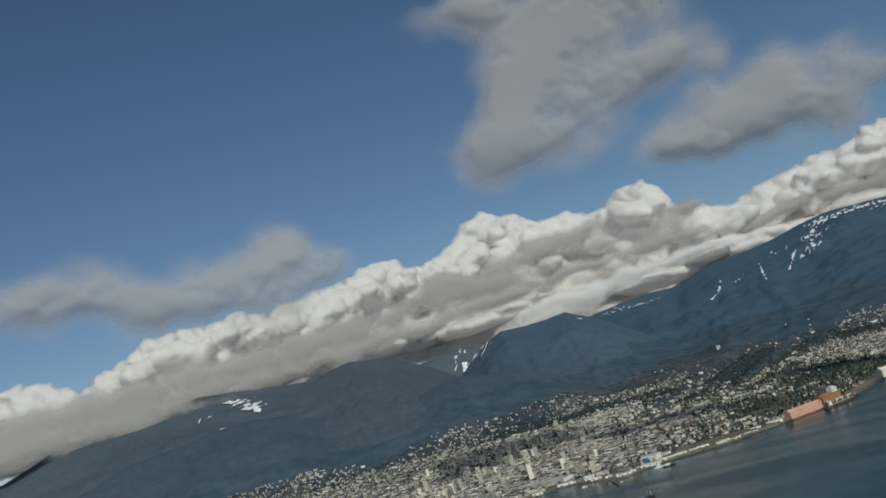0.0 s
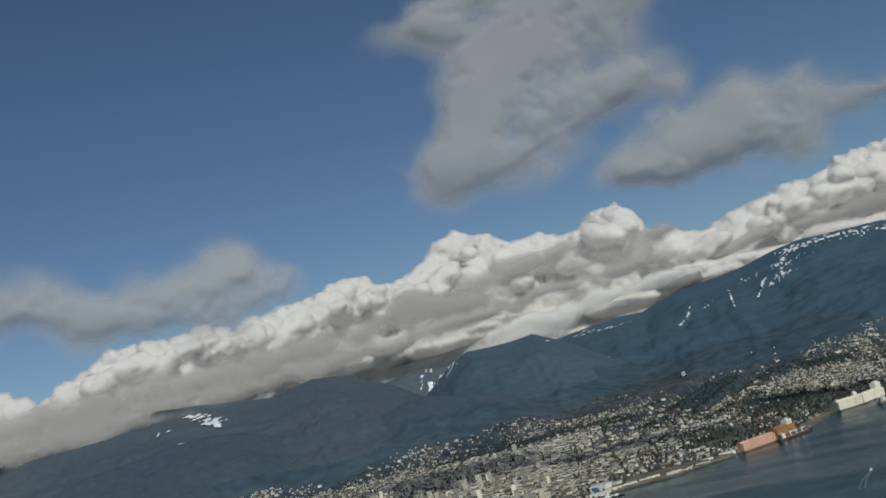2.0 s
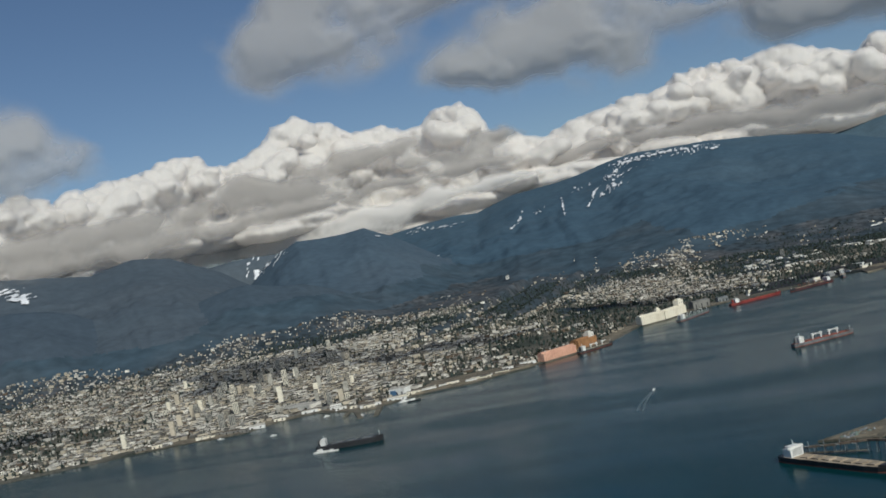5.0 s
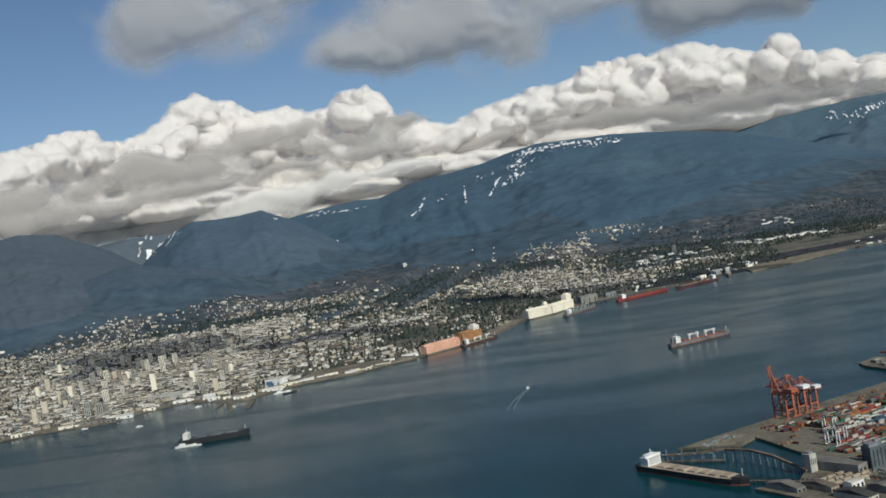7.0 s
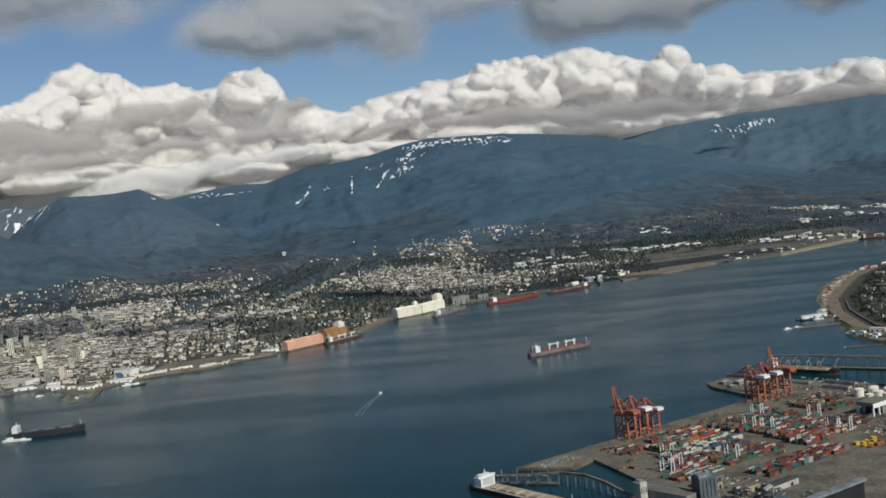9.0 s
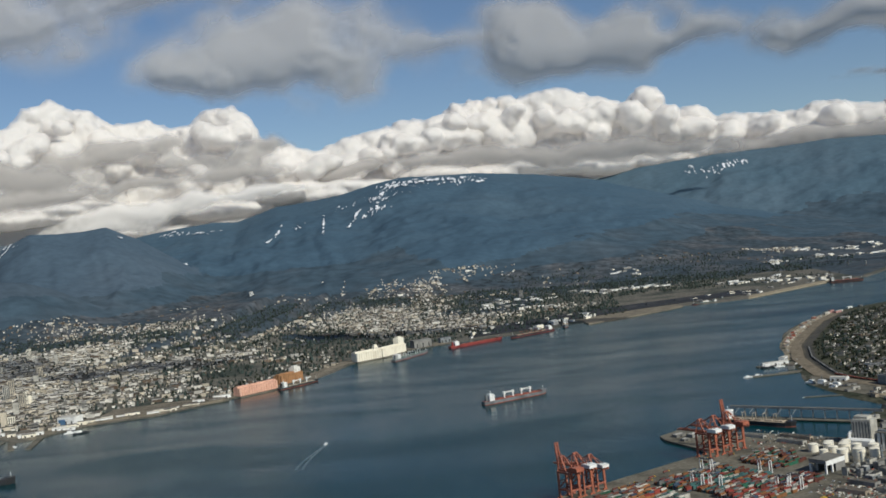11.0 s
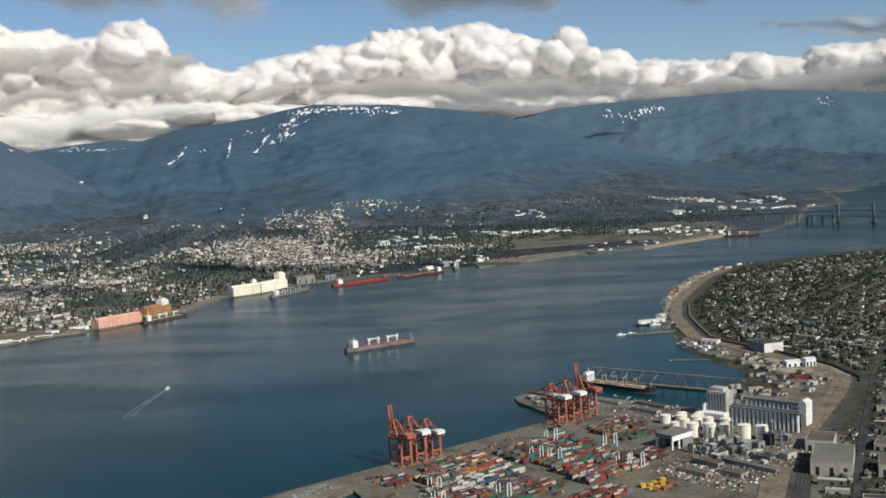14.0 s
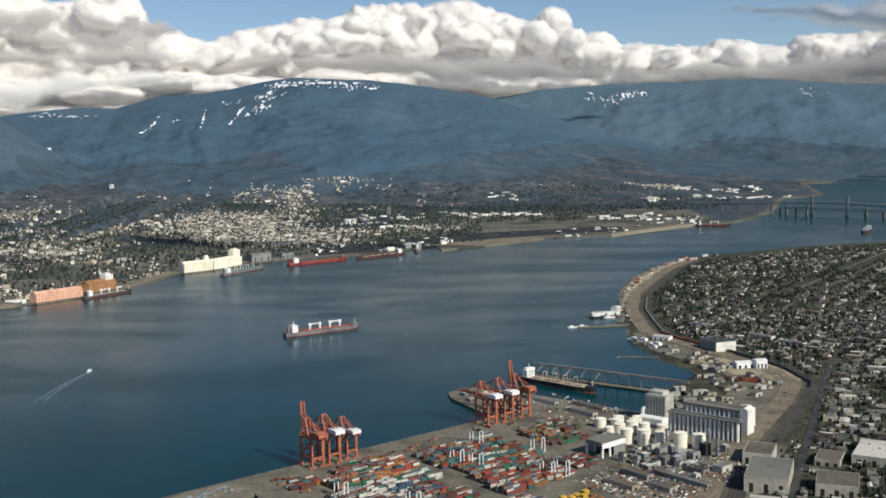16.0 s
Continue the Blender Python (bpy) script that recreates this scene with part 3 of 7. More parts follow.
TOP_B = [-62, -55, -50.9, -50, -49.3, -48.4, -47.7, -46.4, -45, -43.7, -41.5, -39.6, -38.8, -37.2, -34.9, -33, -31.6, -30.6, -29.4, -28.9, -27.6, -26,
         -25.3, -24.2, -23, -21.9, -21.6, -20.1, -19.4, -18.2, -17.3, -16.7, -16.1, -15, -14.3, -13.7, -12.4, -11.3, -10.4, -9, -7.9, -6, -4.5, -3,
         -1.5, 0, 1.8, 3.6, 4.8, 5.6, 6.3, 6.8, 7.3, 7.9, 8.5, 9, 9.6, 10.1, 12, 14.8, 17, 18.2, 18.9, 19.6, 21, 30, 40]
TOP_Z = [1750, 1750, 1760, 1785, 1740, 1580, 1500, 1640, 1760, 1935, 1905, 1880, 1960, 1840, 1945, 1970, 2060, 2115, 2080, 1890, 1955, 2010, 2210,
         2285, 2215, 2170, 2080, 2010, 2040, 1925, 1960, 2040, 2130, 2110, 1960, 1740, 1610, 1540, 1560, 1650, 1690, 1755, 1775, 1890, 1930, 1950,
         1935, 1850, 1740, 1640, 1800, 1850, 1720, 1470, 1510, 1560, 1480, 1385, 1395, 1418, 1393, 1305, 1440, 1480, 1430, 1400, 1400]
BASE_B = [-62, -51, -43, -36.8, -30.7, -24, -19, -15, -9, 2, 6, 13, 23, 40]
BASE_Z = [860, 900, 1000, 1090, 1040, 940, 890, 900, 950, 920, 900, 930, 930, 930]

FAR_B = [-60, -42, -19.5, -12.6, -2.2, 8.1, 18.6, 34]
FAR_D = [10400, 10700, 14600, 14700, 15800, 16900, 17300, 17700]


def cloud_bank(lo, hi, near, far_end, seed, label, back=0.0, lower=0.0):
    """A stretch of the cumulus bank over the mountains, near to far_end metres off; back: for a rear bank, lower: how much less high."""
    g = np.random.default_rng(seed)

    def bank_far(b):
        return np.interp(b, FAR_B, FAR_D) if back == 0 else np.interp(b, [lo, hi], [near, far_end])

    mid = bank_far((lo + hi) / 2) + back
    s = mid / 12000
    cell = (23 if back == 0 else 48) * s
    nb = int(np.radians(hi - lo + 2.4) * mid / cell)
    depth, height = 2200 * s, 1750 * s
    nd, nz = int(depth / (cell * 1.35)), int(height / cell)
    z_low = 450 + (780 - 450) * s

    def place(i, j, k):
        b = lo - 1.2 + (hi - lo + 2.4) * np.asarray(i, float) / nb
        return polar(b, bank_far(b) + back - depth / 2 + depth * np.asarray(j, float) / nd, z_low + height * np.asarray(k, float) / nz)

    i, j, k = np.meshgrid(np.arange(nb), np.arange(nd), np.arange(nz), indexing="ij")
    p = place(i.ravel(), j.ravel(), k.ravel())
    grid, field = p.reshape(nb, nd, nz, 3), np.full((nb, nd, nz), -400.0)

    def lump(b, far, z, r, squash):
        reach = r + 130
        i0 = (b - lo + 1.2) / (hi - lo + 2.4) * nb
        j0, k0 = (far - bank_far(b) - back + depth / 2) / depth * nd, (z - z_low) / height * nz
        box = tuple(slice(max(int(c - reach / w) - 1, 0), max(int(c + reach / w) + 2, 0))
                    for c, w in ((i0, cell), (j0, depth / nd), (k0, cell)))
        old = field[box]
        d = r - np.linalg.norm((grid[box] - polar(np.array(b), far, z)) / (1, 1, squash), axis=-1)
        h = np.clip(0.5 + (d - old) / 150, 0, 1)
        field[box] = old * (1 - h) + d * h + 60 * h * (1 - h)

    for b in np.arange(lo, hi, 0.34):
        b = b + g.uniform(-0.06, 0.06)
        far = bank_far(b) + back
        s = far / 12000
        top = 450 + (np.interp(b, TOP_B, TOP_Z) - 450) * s - lower * s
        low = 450 + (np.interp(b, BASE_B, BASE_Z) - 450) * s - lower * s * 0.5
        r = g.uniform(55, 95) * s
        lump(b, far + g.uniform(-60, 160), top - r * 1.02, r, 0.95)
        lump(b + g.uniform(-0.2, 0.2), far + g.uniform(-60, 160), max(top - r * 2.6, low + 60), r * 1.5, 0.95)
        core = max(0.2 * (top - low), 50)
        for u in (0.2, 0.42, 0.62):
            lump(b, far + 190 * s, low + u * (top - low), core, 1.0)
        for n in range(5):
            u = g.uniform(0.05, 0.85)
            r = g.uniform(95, 200) * s * (1.15 - 0.45 * u)
            z = low + r * 0.5 + u * max(top - low - 1.4 * r, 0)
            lump(b + g.uniform(-0.5, 0.5), far + 950 * s * (0.5 - u) + g.uniform(-160, 260) * s, z, r, g.uniform(0.6, 0.85))
        if g.uniform() < 0.6:
            r = g.uniform(260, 420) * s
            lump(b, far + g.uniform(-250, 400) * s, low + r * 0.22 + g.uniform(0, 150), r, 0.26)
    field, s = field.ravel(), mid / 12000
    band = (field > -110) & (field < 110)
    q = p[band]
    billow = (0.62 - worley(q / (430 * s), seed)) * 84 * s + (0.6 - worley(q / (160 * s), seed + 5)) * 36 * s
    field[band] += billow + fbm(q / (85 * s), 4, seed) * 24 * s
    bearing = np.degrees(np.arctan2(p[:, 0] - EYE[0], p[:, 1] - EYE[1]))
    s = mid / 12000
    sight = np.hypot(p[:, 0] - EYE[0], p[:, 1] - EYE[1]) / 12000
    floor_z = 450 + (np.interp(bearing, BASE_B, BASE_Z) - lower * 0.5 - 450) * sight + fbm(p / (380 * s), 3, seed + 3) * 45 * s
    field = np.minimum(field, (p[:, 2] - floor_z) * 0.8)
    field = field.reshape(nb, nd, nz)
    field[0], field[-1], field[:, 0], field[:, -1], field[:, :, 0], field[:, :, -1] = -90, -90, -90, -90, -90, -90
    body = thing("cloud", *polar(np.array((lo + hi) / 2), mid, z_low), label=label, category="cloud", group="cumulus bank over the mountains")
    for name, level, mat, cover in (("core", 0, CLOUD, 1), ("soft_edge", -18 * s, HEAD, 0.30)):
        v, f = surface(field - level, place)
        ob = big_mesh(name, v, f, mat)
        if cover < 1:
            ob.data.attributes.new("cover", "FLOAT", "POINT").data.foreach_set("value", np.full(len(v), cover, np.float32))
        ob.parent = body
        ob.matrix_parent_inverse = body.matrix_world.inverted()
    return body


BANKS = ((-60, -47, 10400, 10500, "white cumulus bank with a grey base over the mountain"), (-47, -37.2, 10500, 10600, "bright white cumulus billows along the ridge"),
         (-37.2, -28.6, 10600, 10700, "sunlit cumulus heads with a flat grey base"), (-28.6, -21.2, 10700, 11000, "tall bright cumulus tower above the bank"),
         (-21.2, -12.6, 14700, 14700, "rounded white cumulus with a knob on its top"), (-12.6, -2.2, 14700, 15800, "long white cumulus roll lying on the summit"),
         (-2.2, 8.1, 15800, 16900, "great white cumulus dome above the mountain"), (8.1, 18.6, 17000, 17300, "low white cumulus roll over the far ridge"),
         (18.6, 34, 17300, 17700, "white cumulus bank over the eastern ridge"))
for n, (lo, hi, near, far_end, text) in enumerate(BANKS):
    cloud_bank(lo, hi, near, far_end, 30 + n, text)
for n, (lo, hi) in enumerate(((-46, -30), (-30, -12))):
    cloud_bank(lo, hi, 16900, 17500, 50 + n, "far pale cloud bank behind the peaks", back=300, lower=260)


def soft_cloud(name, spots, seed, label, far, cell, puff, grain, mat, cover=1.0, edge=(0.04, 1.15), rough=0.46, lump=0.14):
    """A soft cloud body, thickest in its middle and thinning to nothing at its rim. spots: bearing, height, half width, half height."""
    lo, hi = min(t[0] - 2.0 * math.degrees(t[2] / far) for t in spots), max(t[0] + 2.0 * math.degrees(t[2] / far) for t in spots)
    z0, z1 = min(t[1] - 2.1 * t[3] for t in spots), max(t[1] + 2.1 * t[3] for t in spots)
    nb, nz = int(radians(hi - lo) * far / cell), int((z1 - z0) / cell)
    bb, zz = [m.ravel() for m in np.meshgrid(np.linspace(lo, hi, nb), np.linspace(z0, z1, nz), indexing="ij")]
    across = np.radians(bb) * far
    p = np.stack([across, 0 * across, zz], 1) / grain
    warp = 0.16 * grain * np.stack([fbm(p * 0.8, 3, seed + 1), fbm(p * 0.8 + 31, 3, seed + 2)], 1)
    dense = np.zeros(len(bb))
    for b, z, w, h in spots:
        dense += np.exp(-1.1 * (((across + warp[:, 0] - radians(b) * far) / w) ** 2 + ((zz + warp[:, 1] - z) / h) ** 2))
    body = 1.1 * np.maximum(dense, 0) ** 0.8
    dense = np.minimum(dense, 1.15)
    lumps = 0.55 - worley(p * 1.15, seed)
    dense += (rough * fbm(p * 1.3, 5, seed) + 0.22 * lumps) * np.minimum(dense * 3, 1)
    u = np.clip((dense - edge[0]) / (edge[1] - edge[0]), 0, 1)
    shown = cover * u * u * (3 - 2 * u)
    thick = puff * (body + lump * (dense - np.minimum(body, 1.15))) * u
    idx = np.arange(nb * nz).reshape(nb, nz)
    quad = np.stack([idx[:-1, :-1], idx[1:, :-1], idx[1:, 1:], idx[:-1, 1:]], -1).reshape(-1, 4)
    quad = quad[(shown[quad] > 0.004).any(1)]
    used = np.unique(quad)
    quad = np.searchsorted(used, quad)
    front, back = polar(bb[used], far - thick[used], zz[used]), polar(bb[used], far + 0.7 * thick[used], zz[used])
    ob = big_mesh(name, np.concatenate([front, back]), np.concatenate([quad, quad[:, ::-1] + len(used)]), mat)
    ob.data.attributes.new("cover", "FLOAT", "POINT").data.foreach_set("value", np.tile(shown[used], 2).astype(np.float32))
    return tagged(ob, label, "cloud", name.replace("_", " ") + "s")


# Scud takes the grey cloud colour that has its shade painted in.
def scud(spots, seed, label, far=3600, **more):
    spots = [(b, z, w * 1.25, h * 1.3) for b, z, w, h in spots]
    return soft_cloud("scud_cloud", spots, seed, label, far, 11 * far / 3600, 46, 210, SHADE_SCUD, **{"cover": 0.54, "lump": 0.09, **more})


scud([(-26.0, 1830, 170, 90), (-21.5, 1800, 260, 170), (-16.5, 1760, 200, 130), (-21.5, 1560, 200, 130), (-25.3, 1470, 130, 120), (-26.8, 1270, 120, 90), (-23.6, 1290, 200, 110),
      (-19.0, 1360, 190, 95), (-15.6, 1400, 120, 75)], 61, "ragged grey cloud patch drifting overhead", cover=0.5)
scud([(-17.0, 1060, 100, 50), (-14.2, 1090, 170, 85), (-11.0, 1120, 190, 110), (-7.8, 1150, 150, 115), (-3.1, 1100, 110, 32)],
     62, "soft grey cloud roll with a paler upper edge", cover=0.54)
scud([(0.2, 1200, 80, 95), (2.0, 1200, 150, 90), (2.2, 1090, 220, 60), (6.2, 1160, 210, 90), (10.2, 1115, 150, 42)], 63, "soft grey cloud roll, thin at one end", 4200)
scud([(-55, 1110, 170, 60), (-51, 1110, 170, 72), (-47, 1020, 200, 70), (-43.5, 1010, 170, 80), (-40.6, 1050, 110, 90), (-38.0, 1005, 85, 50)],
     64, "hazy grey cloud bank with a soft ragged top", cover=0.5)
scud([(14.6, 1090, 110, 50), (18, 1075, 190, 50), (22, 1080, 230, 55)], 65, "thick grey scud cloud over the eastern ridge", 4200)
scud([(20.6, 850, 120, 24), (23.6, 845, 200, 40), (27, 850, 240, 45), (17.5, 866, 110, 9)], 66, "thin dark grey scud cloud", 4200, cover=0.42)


def stratus(spots, seed, label, near=0.88, mat=SHADE_STRATUS, **more):
    """Flat cloud before the foot of the bank, by default in the grey that paints its shade. spots: bearing, height as
    at 12 km, half width in degrees, half height.
    """
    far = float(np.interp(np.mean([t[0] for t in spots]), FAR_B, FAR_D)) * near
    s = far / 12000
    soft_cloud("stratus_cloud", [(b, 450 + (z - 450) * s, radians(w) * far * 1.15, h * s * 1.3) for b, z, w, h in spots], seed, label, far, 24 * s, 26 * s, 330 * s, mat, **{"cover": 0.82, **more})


stratus([(-58, 1330, 4, 130), (-51, 1330, 4, 110), (-46, 1350, 3.5, 120), (-54, 1120, 6, 110), (-47, 1100, 5, 100)], 81, "flat cloud layer under the cumulus, coloured shade grey")
stratus([(-42, 1420, 3, 130), (-38.5, 1400, 2.6, 90), (-34.5, 1440, 3, 110), (-41, 1180, 4, 90), (-35, 1210, 4, 80)], 82, "stratified cloud layer hiding the ridge, coloured shade grey")
stratus([(-30.5, 1480, 2.6, 130), (-27.4, 1660, 1.8, 80), (-24.5, 1500, 2.6, 100), (-30, 1230, 4, 70), (-25, 1290, 3.5, 60)], 83, "long cloud shelf with a flat base, coloured shade grey")
stratus([(-21.6, 1680, 2.2, 110), (-19.2, 1790, 1.3, 70), (-17, 1560, 2.4, 75), (-13.2, 1700, 1.2, 60), (-20, 1360, 3.5, 60), (-14.6, 1400, 2.6, 60)], 84, "soft cloud rolls before white billows, coloured shade grey", 0.9)
stratus([(-10, 1290, 2.6, 50), (-5, 1330, 3.0, 60), (0, 1250, 3.2, 70), (4.6, 1180, 3.0, 80), (8.6, 1100, 2.4, 80)], 85, "flat base of the great cumulus, its shade coloured dark", 0.9)
stratus([(11, 1080, 2.4, 80), (14.5, 1070, 2.8, 80), (18.5, 1080, 2.8, 90), (23, 1090, 3.4, 100), (28, 1090, 3.6, 100)], 86, "underside of the eastern cloud roll, its shade coloured grey", 0.93)
stratus([(-33, 1090, 3, 60), (-28.6, 1080, 3, 60), (-24, 1060, 3, 55), (-19.8, 1080, 2.6, 60), (-16.5, 1150, 2.4, 55), (-13, 1190, 2.4, 45), (-30.8, 900, 2.4, 75), (-28.2, 955, 2.4, 75), (-26, 960, 2.6, 70), (-22.8, 930, 2.6, 70)], 87, "pale warm cloud fringe resting on the valley head", 0.96, HEAD)


# ---- roads, rails and yards ----
def ribbon(name, line, width, lift, mat, label, height, category="road", step=25.0):
    """A strip laid along a line of points on the ground."""
    pts = []
    for (x0, y0), (x1, y1) in zip(line, line[1:]):
        n = max(int(math.hypot(x1 - x0, y1 - y0) / step), 1)
        pts += [(x0 + (x1 - x0) * i / n, y0 + (y1 - y0) * i / n) for i in range(n)]
    pts = np.array(pts + [line[-1]], float)
    run = np.gradient(pts, axis=0)
    run /= np.linalg.norm(run, axis=1)[:, None]
    side = np.stack([run[:, 1], -run[:, 0]], 1)
    rows = [pts + side * width * k for k in (-0.5, -0.17, 0.17, 0.5)]
    v = np.concatenate([np.column_stack([r, height(r[:, 0], r[:, 1]) + lift]) for r in rows])
    n = len(pts)
    f = [(j * n + i, (j + 1) * n + i, (j + 1) * n + i + 1, j * n + i + 1) for j in range(3) for i in range(n - 1)]
    return tagged(big_mesh(name, v, f, mat, smooth=False), label, category, kind="structure")


def offset(line, d):
    """The line moved d metres to its right."""
    p = np.array(line, float)
    run = np.gradient(p, axis=0)
    run /= np.linalg.norm(run, axis=1)[:, None]
    return [tuple(q) for q in p + np.stack([run[:, 1], -run[:, 0]], 1) * d]


ribbon("rail_yard", RAIL[:16], 62, 0.9, BALLAST, "dark ballast rail corridor curving round the bay", south_height, "rail yard")
for d in (10, 15, 20, 25, 29):
    ribbon("rail_track", offset(RAIL[:16], d), 2.6, 1.3, ASPHALT, "dark railway track in ballast", south_height, "track")
ribbon("shore_road", offset(RAIL[:16], -18), 36, 1.5, DIRT, "pale dirt road along the rail yard", south_height)
ribbon("headland_yard", offset(RAIL[11:16], -54), 46, 0.7, SAND, "tan gravel flat on the headland", south_height, "yard")
AVENUE = [(340, 1060), (426, 1287), (520, 1520), (640, 1800), (760, 2080), (900, 2330), (1150, 2680), (1500, 3180)]
ribbon("road", AVENUE, 12, 0.8, ASPHALT, "grey city street between the workshops", south_height)
ribbon("road", offset(AVENUE, 120), 10, 0.8, ASPHALT, "grey city street between the houses", south_height)
RAVINE = [(900, 2880), (1014, 3029), (1185, 3275), (1527, 3723), (1900, 4150)]
c55, s55 = math.cos(radians(55)), math.sin(radians(55))
reach = math.hypot(2970, 3660) / 2
for n in range(74):
    q = 46 + 64 * n - reach
    run = [(1815 + c55 * p - s55 * q, 2730 + s55 * p + c55 * q) for p in range(-2400, 2401, 40)]
    rx, ry = np.array(run).T
    lies = (polyline_side(rx, ry, RAIL) > 110) & (polygon_distance(rx, ry, SOUTH) > 40) & (rx < 3300) & (ry > 1000) & (ry < 4560)
    lies &= polyline_side(rx, ry, AVENUE) > np.where(ry < 2250, 140, -1e9)
    kept = [p for p, ok in zip(run, lies) if ok]
    if len(kept) > 3:
        ribbon("road", kept, 9, 0.8, LANE, "pale residential street between house rows", south_height, step=50)


# ---- houses and trees in the mass ----
def many_houses(name, x, y, z, rz, sx, sy, wall, roof, flat, mat_index, label):
    """Plain houses with pitched or flat roofs, as one object."""
    n = len(x)
    c, s = np.cos(np.radians(rz)), np.sin(np.radians(rz))
    base = np.array([(-1, -1, 0), (1, -1, 0), (1, 1, 0), (-1, 1, 0), (-1, -1, 1), (1, -1, 1), (1, 1, 1), (-1, 1, 1),
                     (-1.1, -1.1, 1), (1.1, -1.1, 1), (1.1, 1.1, 1), (-1.1, 1.1, 1), (-1.1, 0, 2), (1.1, 0, 2)], float)
    p, q = base[:, 0] * sx[:, None] / 2, base[:, 1] * sy[:, None] / 2
    h = np.where(base[:, 2] == 0, -3.0, np.where(base[:, 2] == 1, wall[:, None], wall[:, None] + np.where(flat, 0.3, roof)[:, None]))
    v = np.stack([x[:, None] + c[:, None] * p - s[:, None] * q, y[:, None] + s[:, None] * p + c[:, None] * q, z[:, None] + h], -1)
    tri = np.array([(0, 1, 5), (0, 5, 4), (1, 2, 6), (1, 6, 5), (2, 3, 7), (2, 7, 6), (3, 0, 4), (3, 4, 7),
                    (8, 9, 13), (8, 13, 12), (10, 11, 12), (10, 12, 13), (9, 10, 13), (11, 8, 12)])
    f = (tri[None] + 14 * np.arange(n)[:, None, None]).reshape(-1, 3)
    ob = big_mesh(name, v.reshape(-1, 3), f, HOUSE_WALLS + ROOFS, smooth=False)
    is_roof = np.array([0] * 8 + [1] * 6)
    idx = np.where(is_roof[None] == 1, 4 + mat_index[1][:, None], mat_index[0][:, None])
    ob.data.polygons.foreach_set("material_index", idx.astype(np.int32).ravel())
    return tagged(ob, label, "houses", kind="stuff")


def many_trees(name, x, y, z, h, r, mat, label, conifer=True):
    """Small trees as one object: ragged cones, or loose crowns of a few clumps."""
    n = len(x)
    g = np.random.default_rng(len(x))
    if conifer:
        k = 6
        a = 2 * np.pi * (np.arange(k)[None] / k + g.uniform(0, 1, (n, 1)))
        rr = r[:, None] * g.uniform(0.65, 1.25, (n, k))
        ring = np.stack([x[:, None] + rr * np.cos(a), y[:, None] + rr * np.sin(a), z[:, None] + h[:, None] * g.uniform(0.0, 0.3, (n, k))], -1)
        tip = np.stack([x + g.normal(0, 0.4, n), y + g.normal(0, 0.4, n), z + h], -1)[:, None]
        v = np.concatenate([ring, tip], 1)
        tri = np.array([(i, (i + 1) % k, k) for i in range(k)])
    else:
        v = np.array([(1, 0, 0), (0, 1, 0), (-1, 0, 0), (0, -1, 0), (0, 0, 1), (0, 0, -1)], float)[None] * g.uniform(0.6, 1.3, (n, 6, 1))
        v = v * np.stack([r, r, h * 0.45], -1)[:, None] + np.stack([x, y, z + h * 0.55], -1)[:, None]
        tri = np.array([(0, 1, 4), (1, 2, 4), (2, 3, 4), (3, 0, 4), (1, 0, 5), (2, 1, 5), (3, 2, 5), (0, 3, 5)])
    f = (tri[None] + v.shape[1] * np.arange(n)[:, None, None]).reshape(-1, 3)
    return tagged(big_mesh(name, v.reshape(-1, 3), f, mat, smooth=False), label, "trees", kind="stuff")


def street_grid(x0, x1, y0, y1, turn, along, block):
    """House places on a turned grid: pairs of rows back to back, streets between."""
    c, s = math.cos(radians(turn)), math.sin(radians(turn))
    cx, cy, reach = (x0 + x1) / 2, (y0 + y1) / 2, math.hypot(x1 - x0, y1 - y0) / 2
    p = np.arange(-reach, reach, along)
    q = np.concatenate([np.arange(-reach, reach, block), np.arange(-reach, reach, block) + block * 0.46])
    pp, qq = [m.ravel() for m in np.meshgrid(p, q)]
    pp, qq = pp + rng.normal(0, 1.6, len(pp)), qq + rng.normal(0, 1.8, len(qq))
    gone = (pp % (along * 11)) < along * 0.9
    x, y = cx + c * pp - s * qq, cy + s * pp + c * qq
    keep = (x > x0) & (x < x1) & (y > y0) & (y < y1) & ~gone
    return x[keep], y[keep]


PARK = [(-1870, 3430), (-1560, 3540), (-1340, 3430), (-1210, 3700), (-1330, 4000), (-1650, 4400), (-1900, 4900), (-2100, 5150), (-2400, 5250), (-2230, 4600), (-2040, 4100)]
RAIL_YARD = [(-1640, 2905), (-1575, 2940), (-1441, 2990), (-1370, 3085), (-1268, 3175), (-1300, 3230), (-1440, 3225), (-1660, 3170)]


def wooded(x, y):
    """Where the north side carries woods rather than houses, 0 to 1."""
    p = np.stack([x / 620, y / 620, 0 * x], 1)
    d = dist_in_north(x, y)
    w = 0.46 + 0.85 * fbm(p, 4, 41) + np.clip((d - 1900) / 3200, -0.12, 0.75)
    w = w + 0.8 * np.clip((x + 1000) / 900, 0, 1)
    w = w + np.clip(polygon_distance(x, y, PARK) / 60, 0, 0.5)
    w = w + 0.7 * np.exp(-((x + 780) / 260) ** 2 - ((y - 4560) / 190) ** 2)
    lonsdale = np.exp(-((x + 2350 + 0.34 * (y - 3000)) / 800) ** 2) * (d < 2600)
    return np.clip(w - 0.38 * lonsdale, 0, 1)


